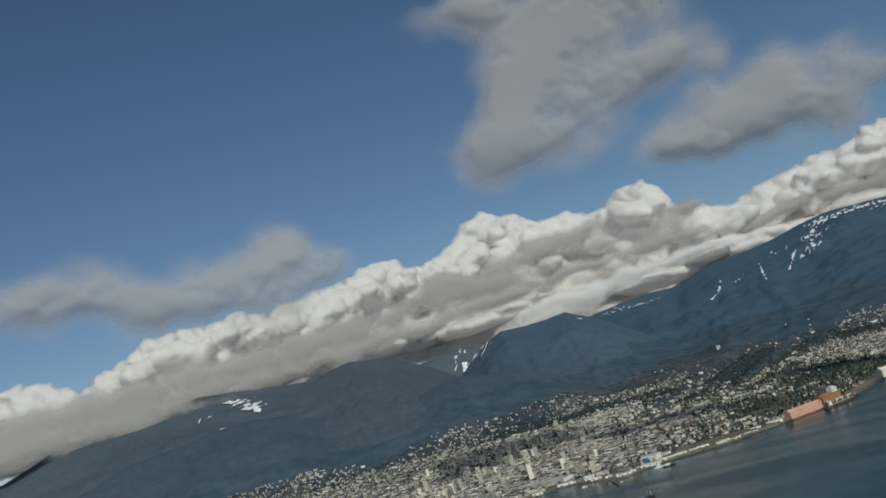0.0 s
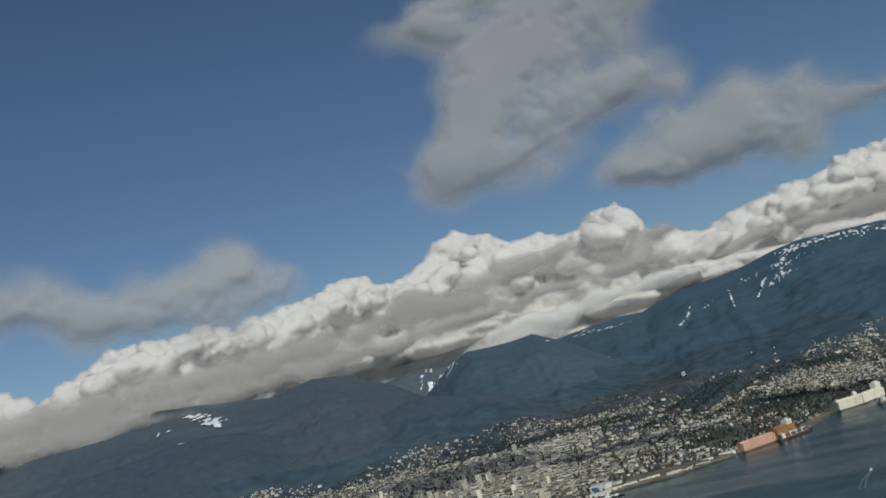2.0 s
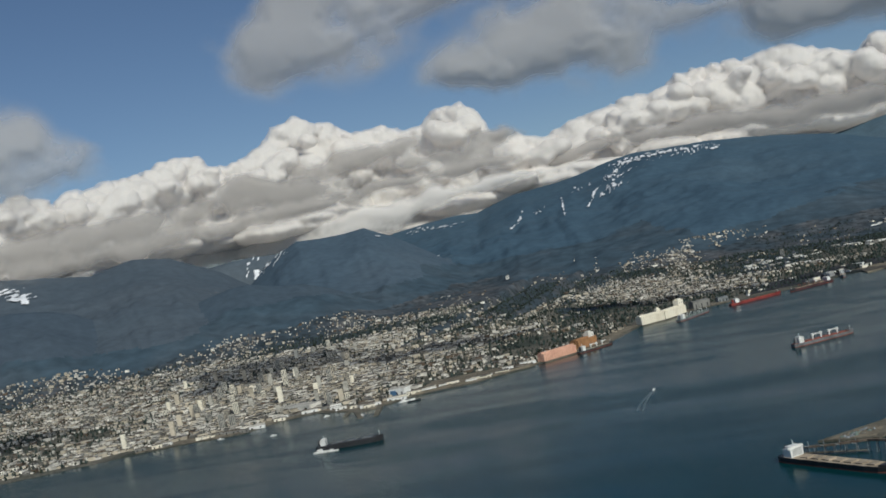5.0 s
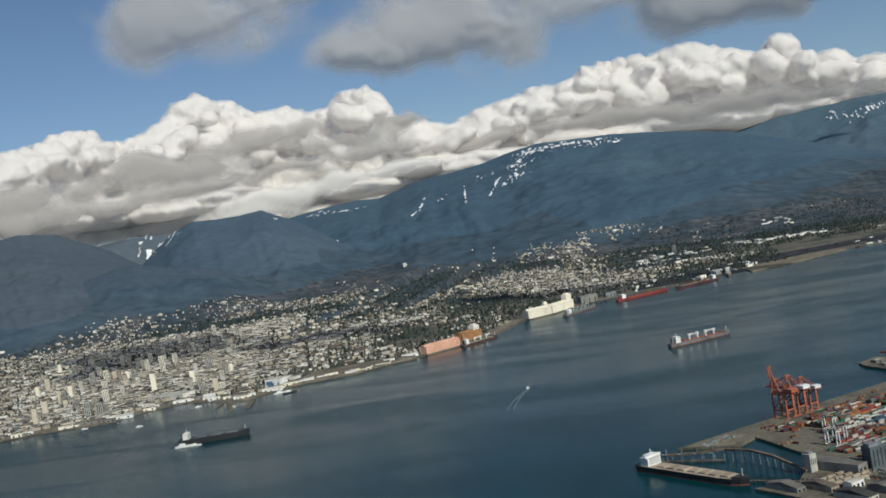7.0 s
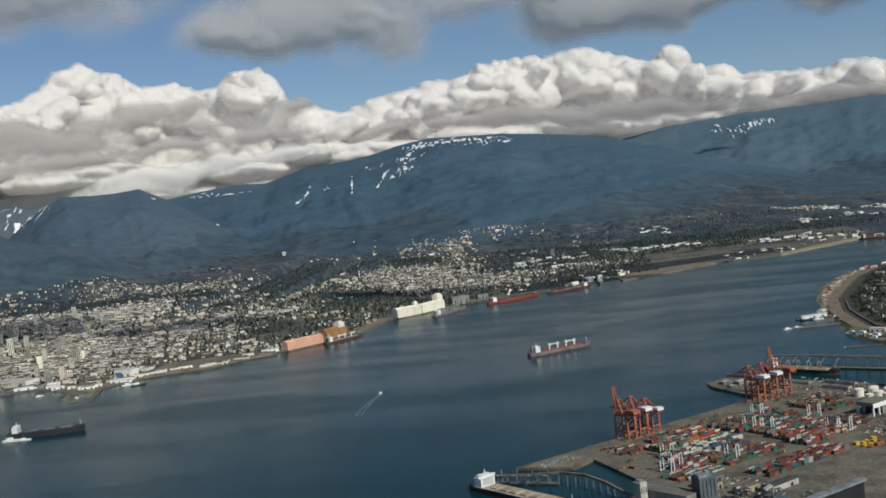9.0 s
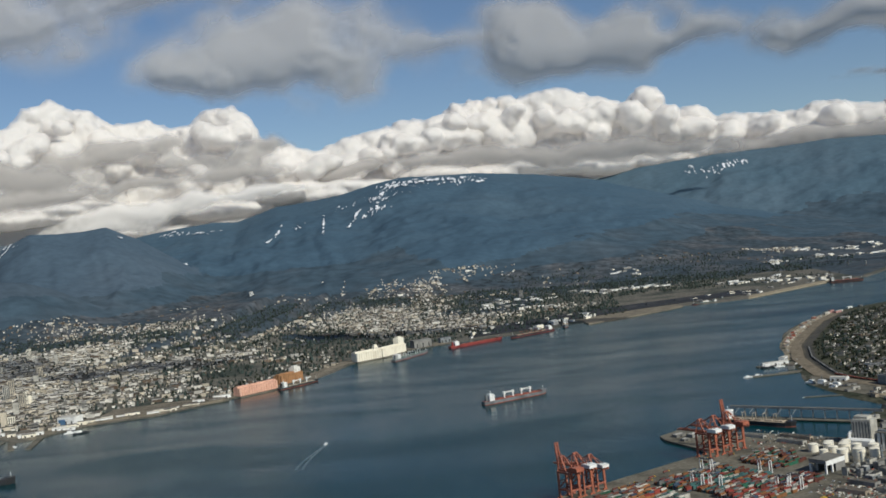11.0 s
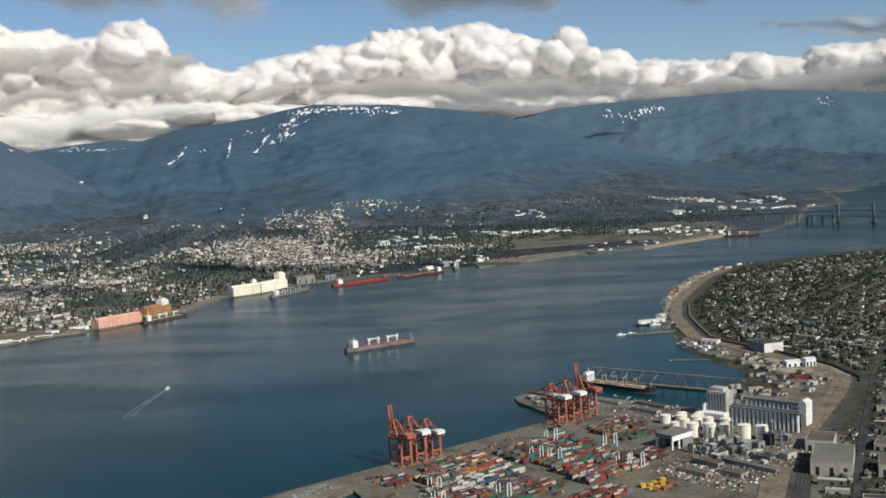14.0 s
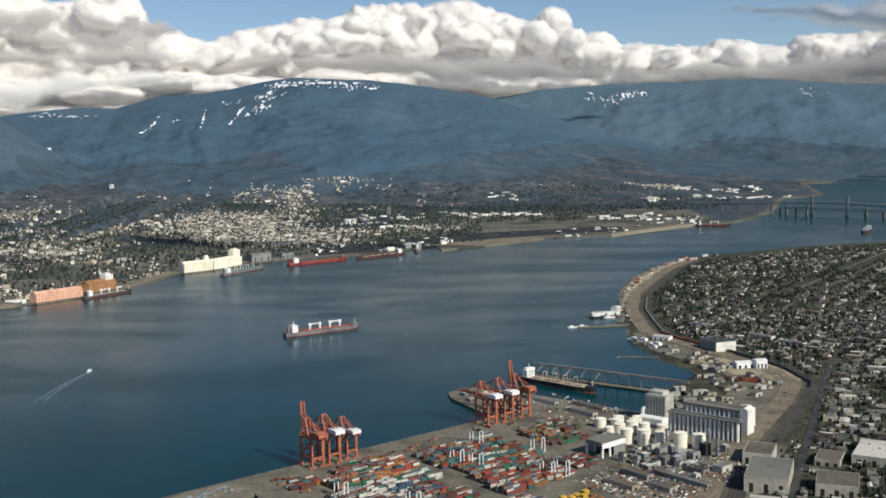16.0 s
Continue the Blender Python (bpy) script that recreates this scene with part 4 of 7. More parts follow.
def build_north_town():
    x, y = street_grid(-6200, 2600, 1500, 9800, 18.5, 15.5, 54)
    d = dist_in_north(x, y)
    far = np.hypot(x - EYE[0], y - EYE[1])
    keep = (d > np.where((x > -2700) & (x < 900), 105, 60)) & (far < 9300) & (rng.uniform(0, 1, len(x)) > wooded(x, y) * 1.25 - 0.10) & (d < 5200)
    keep &= ((x < 900) | (d > 1200)) & (polygon_distance(x, y, RAIL_YARD) < -12)
    x, y, d = x[keep], y[keep], d[keep]
    keep = rng.uniform(0, 1, len(x)) < np.clip(1.15 - d / 5200, 0.25, 1)
    x, y, d = x[keep], y[keep], d[keep]
    z = land_height(x, y)
    keep = z < 210
    x, y, z, d = x[keep], y[keep], z[keep], d[keep]
    n = len(x)
    dense = np.exp(-((x + 2350 + 0.34 * (y - 3000)) / 750) ** 2) * (d < 2400)
    big = rng.uniform(0, 1, n) < 0.10 + 0.55 * dense
    sx = np.where(big, rng.uniform(18, 36, n), rng.uniform(8, 12.5, n))
    sy = np.where(big, rng.uniform(13, 20, n), rng.uniform(6.5, 9, n))
    wall = np.where(big, rng.uniform(8, 14, n), rng.uniform(4, 6.5, n))
    walls = rng.choice(4, n, p=(0.36, 0.32, 0.18, 0.14))
    walls = np.where((dense > 0.45) & (rng.uniform(0, 1, n) < 0.6), rng.integers(0, 2, n), walls)
    roofs = rng.choice(4, n, p=(0.28, 0.20, 0.38, 0.14))
    # Scattered houses and clearings up the wooded foot of the mountains.
    sx_, sy_ = rng.uniform(-3200, 6500, 9000), rng.uniform(5200, 11500, 9000)
    sz_ = land_height(sx_, sy_)
    clump = fbm(np.stack([sx_ / 520, sy_ / 520, 0 * sx_], 1), 3, 91)
    fit = (sz_ < 150) & (np.hypot(sx_, sy_) < 9000) & (dist_in_north(sx_, sy_) > 1500) & (rng.uniform(0, 1, 9000) < 0.03 + 1.0 * np.clip(clump, 0, 1))
    x, y, z = np.append(x, sx_[fit]), np.append(y, sy_[fit]), np.append(z, sz_[fit])
    m = fit.sum()
    sx, sy, wall = np.append(sx, rng.uniform(9, 26, m)), np.append(sy, rng.uniform(8, 13, m)), np.append(wall, rng.uniform(4, 7, m))
    big, walls, roofs = np.append(big, rng.uniform(0, 1, m) < 0.3), np.append(walls, rng.choice(4, m, p=(0.05, 0.10, 0.45, 0.40))), np.append(roofs, rng.choice(4, m, p=(0.4, 0.3, 0.1, 0.2)))
    n = len(x)
    many_houses("houses", x, y, z, 18.5 + 90 * rng.integers(0, 2, n) + rng.normal(0, 3, n), sx, sy, wall, rng.uniform(2, 3.6, n), big, (walls, roofs),
                "dense pale houses and low blocks on the north slope")
    m = 90000
    tx, ty = rng.uniform(-6200, 3000, m), rng.uniform(1500, 9600, m)
    td = dist_in_north(tx, ty)
    keep = (td > np.where((tx > -2700) & (tx < 900), 100, 25)) & (np.hypot(tx - EYE[0], ty - EYE[1]) < 7600) & (rng.uniform(0, 1, m) < 0.30 + 0.9 * wooded(tx, ty))
    keep &= ((tx < 200) | (td > 900)) & (td < 3600) & (polygon_distance(tx, ty, RAIL_YARD) < -8)
    tx, ty = tx[keep], ty[keep]
    tz = land_height(tx, ty) - 1
    low = tz < 125
    tx, ty, tz = tx[low], ty[low], tz[low]
    ux, uy = rng.uniform(-2600, 4000, 20000), rng.uniform(5200, 10500, 20000)
    uz = land_height(ux, uy)
    clump = fbm(np.stack([ux / 430, uy / 430, 0 * ux], 1), 4, 97)
    belt = (uz < 110) & (np.hypot(ux, uy) < 8600) & (dist_in_north(ux, uy) > np.where(ux > 500, 350, 1300)) & (clump > 0.06)
    tx, ty, tz = np.append(tx, ux[belt]), np.append(ty, uy[belt]), np.append(tz, uz[belt] - 1)
    fir = rng.uniform(0, 1, len(tx)) < np.where(dist_in_north(tx, ty) > 3600, 1.0, 0.68)
    size = rng.uniform(0.75, 1.5, len(tx)) * np.where(ty > 5500, 0.8, 0.9)
    many_trees("conifers", tx[fir], ty[fir], tz[fir], 17 * size[fir], 4.6 * size[fir], FOREST, "dark conifers among the northern houses")
    many_trees("bare_woods", tx[~fir], ty[~fir], tz[~fir], 11 * size[~fir], 5.2 * size[~fir], BARE, "brown leafless trees among the northern houses", False)


build_north_town()


def build_south_town():
    x, y = street_grid(330, 3300, 900, 4560, 55, 15.5, 64)
    d = polyline_side(x, y, RAIL)
    gap = np.abs(polyline_side(x, y, RAVINE))
    keep = (d > 62) & (polygon_distance(x, y, SOUTH) > 30) & (rng.uniform(0, 1, len(x)) < 0.46) & (gap > 42)
    keep &= polyline_side(x, y, AVENUE) > np.where(y < 2250, 150, -1e9)
    x, y = x[keep], y[keep]
    z = south_height(x, y)
    near = np.argsort(np.hypot(x - 500, y - 1500))
    n = len(x)
    big = rng.uniform(0, 1, n) < 0.07
    sx, sy = np.where(big, rng.uniform(20, 34, n), rng.uniform(9, 13.5, n)), np.where(big, rng.uniform(12, 18, n), rng.uniform(7, 9.5, n))
    wall = np.where(big, rng.uniform(7, 11, n), rng.uniform(4.2, 6.5, n))
    walls, roofs = rng.choice(4, n, p=(0.22, 0.12, 0.34, 0.32)), rng.choice(4, n, p=(0.34, 0.16, 0.07, 0.43))
    turn = 55 + 90 * (rng.uniform(0, 1, n) < 0.75) + rng.normal(0, 3, n)
    pick = near[:210]
    protos = {}
    for i in pick:
        key = (int(walls[i]), int(roofs[i]), int(wall[i] > 5.2))
        if key not in protos:
            h = 4.6 + 1.6 * key[2]
            t = thing("house", x[i], y[i], z[i], turn[i], "small wooden house with a pitched roof beside the street", "house", "houses near the rail yard")
            part("wall", Build().box(0, 0, -3, 11.5, 8.4, h + 3), HOUSE_WALLS[key[0]], t)
            part("roof", Build().gable(0, 0, h, 11.5, 8.4, 2.8, 0, 0.6), ROOFS[key[1]], t)
            part("chimney", Build().box(2.5, 1.2, h + 1, 0.9, 0.9, 2.6), HOUSE_WALLS[3], t)
            part("window", Build().box(-2.5, -4.25, h * 0.5, 2.4, 0.1, 1.3), GLASS, t)
            protos[key] = t
        else:
            copy_thing(protos[key], at(x[i], y[i], z[i], turn[i]))
    rest = np.ones(n, bool)
    rest[pick] = False
    many_houses("houses", x[rest], y[rest], z[rest], turn[rest], sx[rest], sy[rest], wall[rest], rng.uniform(2, 3.2, n)[rest], big[rest],
                (walls[rest], roofs[rest]), "rows of small houses on the south slope")
    m = 52000
    tx, ty = rng.uniform(330, 3400, m), rng.uniform(1000, 4560, m)
    td = polyline_side(tx, ty, RAIL)
    clump = fbm(np.stack([tx / 240, ty / 240, 0 * tx], 1), 3, 77)
    bluff = (td > 38) & (td < 66) & (ty > 2050) & (ty < 3950) & (rng.uniform(0, 1, m) < 0.7)
    keep = (polygon_distance(tx, ty, SOUTH) > 25) & (bluff | ((td > 60) & (rng.uniform(0, 1, m) < 0.80 + 0.6 * clump)))
    keep &= (ty > 2150) | (polyline_side(tx, ty, AVENUE) > 60)
    # Streets stay open between the rows of houses.
    c, s = math.cos(radians(55)), math.sin(radians(55))
    across = (-s * (tx - 1815) + c * (ty - 2730) + math.hypot(2970, 3660) / 2) % 64
    keep &= ((np.abs(across - 46) > 7) | bluff) & ((np.abs(polyline_side(tx, ty, RAVINE)) > 30) | (clump > 0.1))
    tx, ty = tx[keep], ty[keep]
    tz = south_height(tx, ty) - 0.5
    size = rng.uniform(0.55, 1.25, len(tx))
    fir = rng.uniform(0, 1, len(tx)) < 0.30
    many_trees("conifers", tx[fir], ty[fir], tz[fir], 13 * size[fir], 3.6 * size[fir], FOREST, "dark conifers among the southern houses")
    k = 3
    bx, by = np.repeat(tx[~fir], k), np.repeat(ty[~fir], k)
    bs = np.repeat(size[~fir], k)
    bx, by = bx + rng.normal(0, 2.1, len(bx)), by + rng.normal(0, 2.1, len(bx))
    many_trees("street_trees", bx, by, np.repeat(tz[~fir], k) + rng.uniform(-1, 2.4, len(bx)), 8.6 * bs, 2.9 * bs, BARE, "bare brown street trees and bluff woods", False)


build_south_town()


# ---- buildings of the north shore ----
def tower_block(x, y, w, d, h, rz, wall, kind):
    t = thing("apartment_tower", x, y, float(land_height(np.array([x]), np.array([y]))[0]), rz,
              ("pale concrete apartment tower with dark window columns", "tan apartment tower with dark window columns",
               "cream apartment tower with dark window columns")[kind], "apartment tower", "towers of the north shore town")
    part("body", Build().box(0, 0, -6, w, d, h + 6), wall, t)
    part("roof", Build().box(0, 0, h, w * 0.96, d * 0.96, 0.9).box(1, 0, h, w * 0.4, d * 0.45, 4.2), ROOFS[0], t)
    for sx in (-0.3, 0, 0.3):
        part("window_column", Build().box(sx * w, -d / 2 - 0.1, 3, w * 0.13, 0.5, h - 6), GLASS, t)
        part("window_column", Build().box(w / 2 + 0.1, sx * d, 3, 0.5, d * 0.13, h - 6), GLASS, t)
    part("balcony_tier", Build().box(-w * 0.15, -d / 2 - 0.7, 3, w * 0.1, 1.4, h - 6), wall, t)
    return t


TOWERS = [(-2327, 2790), (-2453, 3117), (-2416, 3072), (-2380, 3130), (-2317, 2995), (-2270, 3162), (-2560, 3560), (-2700, 3650), (-2500, 3700), (-2440, 3480),
          (-2691, 3900), (-2701, 4120), (-2820, 4300), (-2931, 4150), (-2715, 4463), (-2209, 3401), (-2035, 3059), (-2898, 4700), (-2602, 4451), (-2476, 4333),
          (-2780, 4880), (-2522, 4622), (-2086, 3392), (-2092, 3461), (-1973, 2940), (-1945, 2985), (-1948, 3040), (-2094, 3103), (-2280, 3700), (-2330, 4010),
          (-2318, 2850), (-2521, 3413), (-2877, 3843), (-2676, 3233), (-2400, 4200), (-2180, 3300), (-2230, 3560), (-2620, 3000), (-2890, 3340)]
g_t = np.random.default_rng(4)
for n in range(46):
    u, v = g_t.normal(0, 1, 2)
    TOWERS.append((-2420 - 0.34 * (v * 560 + 500) + 230 * u, 3500 + v * 560))
for n, (x, y) in enumerate(TOWERS):
    if dist_in_north(np.array([x]), np.array([y]))[0] < 60:
        continue
    tower_block(x, y, g_t.uniform(15, 23), g_t.uniform(14, 19), g_t.uniform(28, 62) if n not in (5, 8) else 74, 18.5 + 90 * (n % 2),
                (CONCRETE, HOUSE_WALLS[1], SILO_CREAM)[n % 3], n % 3)


def shed(name, x, y, z, sx, sy, h, rz, wall, roof, label, category="warehouse", group="", pitched=True, doors=3):
    """A long building with a low roof, a plinth line and doors."""
    t = thing(name, x, y, z, rz, label, category, group)
    part("wall", Build().box(0, 0, -3, sx, sy, h + 3), wall, t)
    if pitched:
        part("roof", Build().gable(0, 0, h, sx, sy, sy * 0.09, 0, 0.4), roof, t)
    else:
        part("roof", Build().box(0, 0, h, sx * 0.985, sy * 0.985, 0.35), roof, t)
        part("parapet", Build().box(0, sy / 2 - 0.3, h, sx, 0.6, 0.9).box(0, 0.3 - sy / 2, h, sx, 0.6, 0.9)
             .box(sx / 2 - 0.3, 0, h, 0.6, sy - 1.2, 0.9).box(0.3 - sx / 2, 0, h, 0.6, sy - 1.2, 0.9), wall, t)
        for k in range(3 if sx > 45 else 1):
            part("roof_vent", Build().box((k - 1) * sx * 0.27, sy * (0.2 - 0.17 * k), h + 0.3, 2.6, 2.0, 1.5), STEEL_GREY, t)
    for k in range(doors):
        part("door", Build().box((k + 0.5) * sx / doors - sx / 2, -sy / 2 - 0.05, 0, min(5, sx / doors * 0.5), 0.3, h * 0.6), DARK, t)
    return t


def ground_at(x, y):
    return float(land_height(np.array([float(x)]), np.array([float(y)]))[0])


shed("ferry_terminal_hall", -2120, 3010, 5, 150, 60, 18, -21, SILO_WHITE, ROOFS[2], "broad white-roofed hall on the waterfront", "hall", pitched=False)
blue = shed("shipyard_shed", -1700, 2925, 4, 60, 46, 30, -10, WHITE, ROOFS[2], "white shipyard shed with a blue door face", "shed")
part("blue_face", Build().box(-14, -23.4, 0, 24, 0.5, 24), BLUE, blue, "blue sliding door")
g_w = np.random.default_rng(9)
# Where the sheds of the industrial flats crowd together: middle, spread along the shore and inland.
FLATS = ((-475, 5964, 60, 90), (-271, 6168, 80, 90), (-172, 5700, 70, 60), (75, 6480, 80, 70), (296, 6418, 100, 60), (480, 6440, 90, 60), (296, 6480, 100, 70), (478, 7725, 70, 90),
         (926, 6061, 60, 60), (1140, 6120, 60, 90), (1161, 5900, 50, 40))
NARROWS = ((1465, 7459, 70, 60), (1878, 8400, 90, 90), (1889, 7667, 90, 70), (2236, 8455, 110, 90), (2430, 8560, 80, 80), (2315, 7711, 90, 50), (2480, 7660, 60, 50))
for n in range(110):
    cx, cy, wide, deep = FLATS[n % len(FLATS)]
    x, y = cx + g_w.normal(0, wide), cy + g_w.normal(0, deep)
    shed("warehouse", x, y, ground_at(x, y), g_w.uniform(18, 80), g_w.uniform(13, 36), g_w.uniform(5, 10), 22 + 90 * (n % 2), (WHITE, SILO_WHITE, SHED_GREY, SILO_CREAM)[n % 4],
         (ROOFS[2], ROOFS[0], WHITE)[n % 3], ("white low warehouse on the industrial flat", "grey-roofed warehouse on the industrial flat",
                                             "white-roofed warehouse on the industrial flat")[n % 3], "warehouse", "warehouses of the industrial flat", doors=0)
for n in range(85):
    cx, cy, wide, deep = NARROWS[n % len(NARROWS)]
    x, y = cx + g_w.normal(0, wide), cy + g_w.normal(0, deep)
    if dist_in_north(np.array([x]), np.array([y]))[0] > 90:
        shed("warehouse", x, y, ground_at(x, y), g_w.uniform(18, 75), g_w.uniform(14, 34), g_w.uniform(5, 11), 15 + 90 * (n % 2), (WHITE, SILO_CREAM, CONCRETE, SHED_GREY)[n % 4],
             (ROOFS[2], ROOFS[0], WHITE)[n % 3], "pale warehouse by the far narrows", "warehouse", "warehouses by the narrows", doors=0)
for n in range(44):
    x = g_w.uniform(560, 1500)
    y = float(north_shore(x)) + g_w.uniform(40, 460)
    shed("warehouse", x, y, ground_at(x, y), g_w.uniform(12, 46), g_w.uniform(10, 22), g_w.uniform(4, 9), 40 + 90 * (n % 2), (SILO_WHITE, SHED_GREY, SILO_CREAM, STEEL_GREY)[n % 4],
         (ROOFS[2], ROOFS[0], ROOFS[3])[n % 3], ("pale small shed by the log yard", "grey small shed by the log yard", "dark-roofed small shed by the log yard")[n % 3],
         "shed", "sheds of the log yard", doors=0)
for n in range(34):
    x = g_w.uniform(-560, 60)
    y = float(north_shore(x)) + g_w.uniform(40, 420)
    shed("berth_shed", x, y, max(ground_at(x, y), 4.5 if n % 2 else 8.0), g_w.uniform(10, 40), g_w.uniform(8, 18), g_w.uniform(5, 13), 40 + 90 * (n % 2), (SILO_WHITE, SHED_GREY, SILO_CREAM, WHITE)[n % 4],
         (ROOFS[2], ROOFS[0], WHITE)[n % 3], ("white shed by the coal berth", "grey shed by the coal berth", "cream shed by the coal berth", "bright white shed by the coal berth")[n % 4],
         "shed", "sheds by the coal berth", doors=0)
ribbon("cleared_ground", [(-900, 4760), (-740, 4880), (-560, 5000)], 120, 1.2, DIRT, "cleared brown ground behind the elevators", land_height, "field")
SHORE = [(x, y) for x, y in zip(NORTH_X, NORTH_Y) if -2600 < x < -600]
ribbon("shore_yard", offset(SHORE, -48), 84, 0.8, GRAVEL, "pale gravel rail yard along the north waterfront", land_height, "yard")
for n in range(66):
    x = g_w.uniform(-2560, -1300)
    y = float(north_shore(x)) + g_w.uniform(28, 110)
    shed("warehouse", x, y, 4, g_w.uniform(25, 60), g_w.uniform(15, 26), g_w.uniform(6, 12), 20, (WHITE, SILO_CREAM, SHED_GREY)[n % 3], (ROOFS[2], ROOFS[0], ROOFS[1])[n % 3],
         ("white waterfront shed", "cream waterfront shed with a grey roof", "grey waterfront shed with a brown roof")[n % 3] + " near the water", "shed", "waterfront sheds", doors=2)
tower_block(-326, 6420, 26, 22, 46, 20, SHED_GREY, 1)
tower_block(-2413, 7819, 28, 20, 27, 20, WHITE, 0)


def slab(name, ring, top, mat, label, category="pier"):
    return tagged(part(name, Build().prism(ring, -5, top), mat), label, category, kind="structure")


slab("pier_fill", [(-6, 4522), (381, 4817), (470, 4940), (455, 5060), (60, 4960), (-35, 4773)], 5.0, GRAVEL, "grey-beige gravel fill pier with a vertical wall")
slab("pier_fill", [(794, 4998), (1330, 5515), (1290, 5600), (820, 5130)], 4.5, SAND, "pale sandy spit pier")
slab("coal_yard", [(-520, 4420), (-200, 4560), (-60, 4800), (420, 5080), (900, 5260), (820, 5480), (100, 5240), (-520, 4900)], 8.4, COAL, "dark coal yard with wet ground", "yard")
for n in range(7):
    x, y = -380 + 150 * n, 4720 + 88 * n
    tagged(part("coal_heap", Build().prism([(x - 55, y - 30), (x + 55, y + 20), (x + 50, y + 48), (x - 60, y - 2)], 8, 19,
                                           [(x - 45, y - 6), (x + 44, y + 28), (x + 42, y + 36), (x - 47, y + 4)]), COAL), "long black coal heap", "heap", "coal heaps")
slab("rail_wharf", RAIL_YARD, 8.2, GRAVEL, "gravel rail yard along the north shore", "yard")
for k in range(5):
    line = [(-1632 + 4 * k, 2950 + 40 * k), (-1500 + 2 * k, 3010 + 36 * k), (-1400 - 2 * k, 3100 + 24 * k), (-1300 - 6 * k, 3195 + 6 * k)]
    ribbon("rail_track", line, 5, 8.5, BALLAST, "dark railway track in pale gravel", lambda u, v: 0 * u, "track")
for ring in ([(-1790, 2700), (-1722, 2566), (-1708, 2572), (-1770, 2710)], [(-1740, 2800), (-1670, 2562), (-1655, 2568), (-1722, 2806)],
             [(-1830, 2730), (-1812, 2655), (-1800, 2658), (-1815, 2735)]):
    slab("jetty", ring, 3.0, DOCK, "narrow concrete jetty of the ferry dock", "jetty")


# ---- grain elevators ----
def silo_row(parent, x0, y0, x1, y1, r, h, mat, name="silo", fat=1.02):
    n = max(int(math.hypot(x1 - x0, y1 - y0) / (2 * r)), 1)
    tube = Build().tube(0, 0, 0, r * fat, h, 14).mesh(name)
    tube.materials.append(mat)
    for i in range(n):
        ob = part(name, tube, mat, parent)
        ob.location = Vector((x0 + (x1 - x0) * (i + 0.5) / n, y0 + (y1 - y0) * (i + 0.5) / n, 0)) * K


def elevator(x, y, rz, length, r, h, wall, head, label, rows=3, houses=()):
    """A grain elevator: rows of silos, a gallery along the top, headhouses, and a dock face."""
    t = thing("grain_elevator", x, y, 3.5, rz, label, "grain elevator")
    for k in range(rows):
        silo_row(t, 0, k * 2 * r, length, k * 2 * r, r, h, wall)
    part("gallery", Build().box(length / 2, r * (rows - 1), h, length, 2 * r * rows * 0.45, 5), wall, t, "long gallery on the silos")
    for px, sx, sy, hh in houses:
        house = part("headhouse", Build().box(px, r * (rows - 1), 0, sx, sy, hh).box(px, r * (rows - 1), hh, sx * 0.6, sy * 0.6, 5), head, t)
        for k in (-0.25, 0.25):
            part("window", Build().box(px + k * sx, r * (rows - 1) - sy / 2 - 0.1, hh * 0.75, 2.5, 0.4, 4), GLASS, house)
    part("dock", Build().box(length / 2, -r - 8, -6, length + 20, 14, 5.5), DOCK, t)
    return t


elevator(-1244, 3222, 53, 165, 5.0, 27, SILO_ORANGE, SILO_ORANGE, "orange-painted grain elevator standing at the water", 4)
elevator(-1145, 3410, 63, 120, 5.5, 33, SILO_OCHRE, SILO_WHITE, "ochre grain elevator with a white headhouse", 4, ((98, 34, 26, 50),))
elevator(-958, 3912, 43, 122, 5.5, 34, SILO_CREAM, SILO_CREAM, "cream grain elevator with its reflection in the water", 4, ((104, 18, 16, 50),))
elevator(-866, 4000, 62, 165, 5.0, 33, SILO_CREAM, SILO_CREAM, "cream grain elevator with a tall headhouse", 4, ((140, 40, 26, 60),))
shed("grain_shed", -735, 4250, 4, 85, 40, 30, 35, SHED_GREY, SHED_GREY, "grey steel grain shed with a flat side", "shed")
shed("blue_shed", -640, 4345, 4, 50, 24, 20, 30, STEEL_GREY, STEEL_GREY, "blue-grey shiploader shed beside the berth", "shed")


# ---- ships ----
def hull_ring(length, beam, z, flare=1.0):
    out = []
    for u, w in ((-0.5, 0.62), (-0.46, 0.9), (-0.38, 1.0), (0.30, 1.0), (0.40, 0.84), (0.46, 0.5), (0.5, 0.04)):
        out.append((u * length * (1 + (flare - 1) * (u > 0.3)), w * beam / 2))
    return out + [(x, -y) for x, y in out[::-1]]


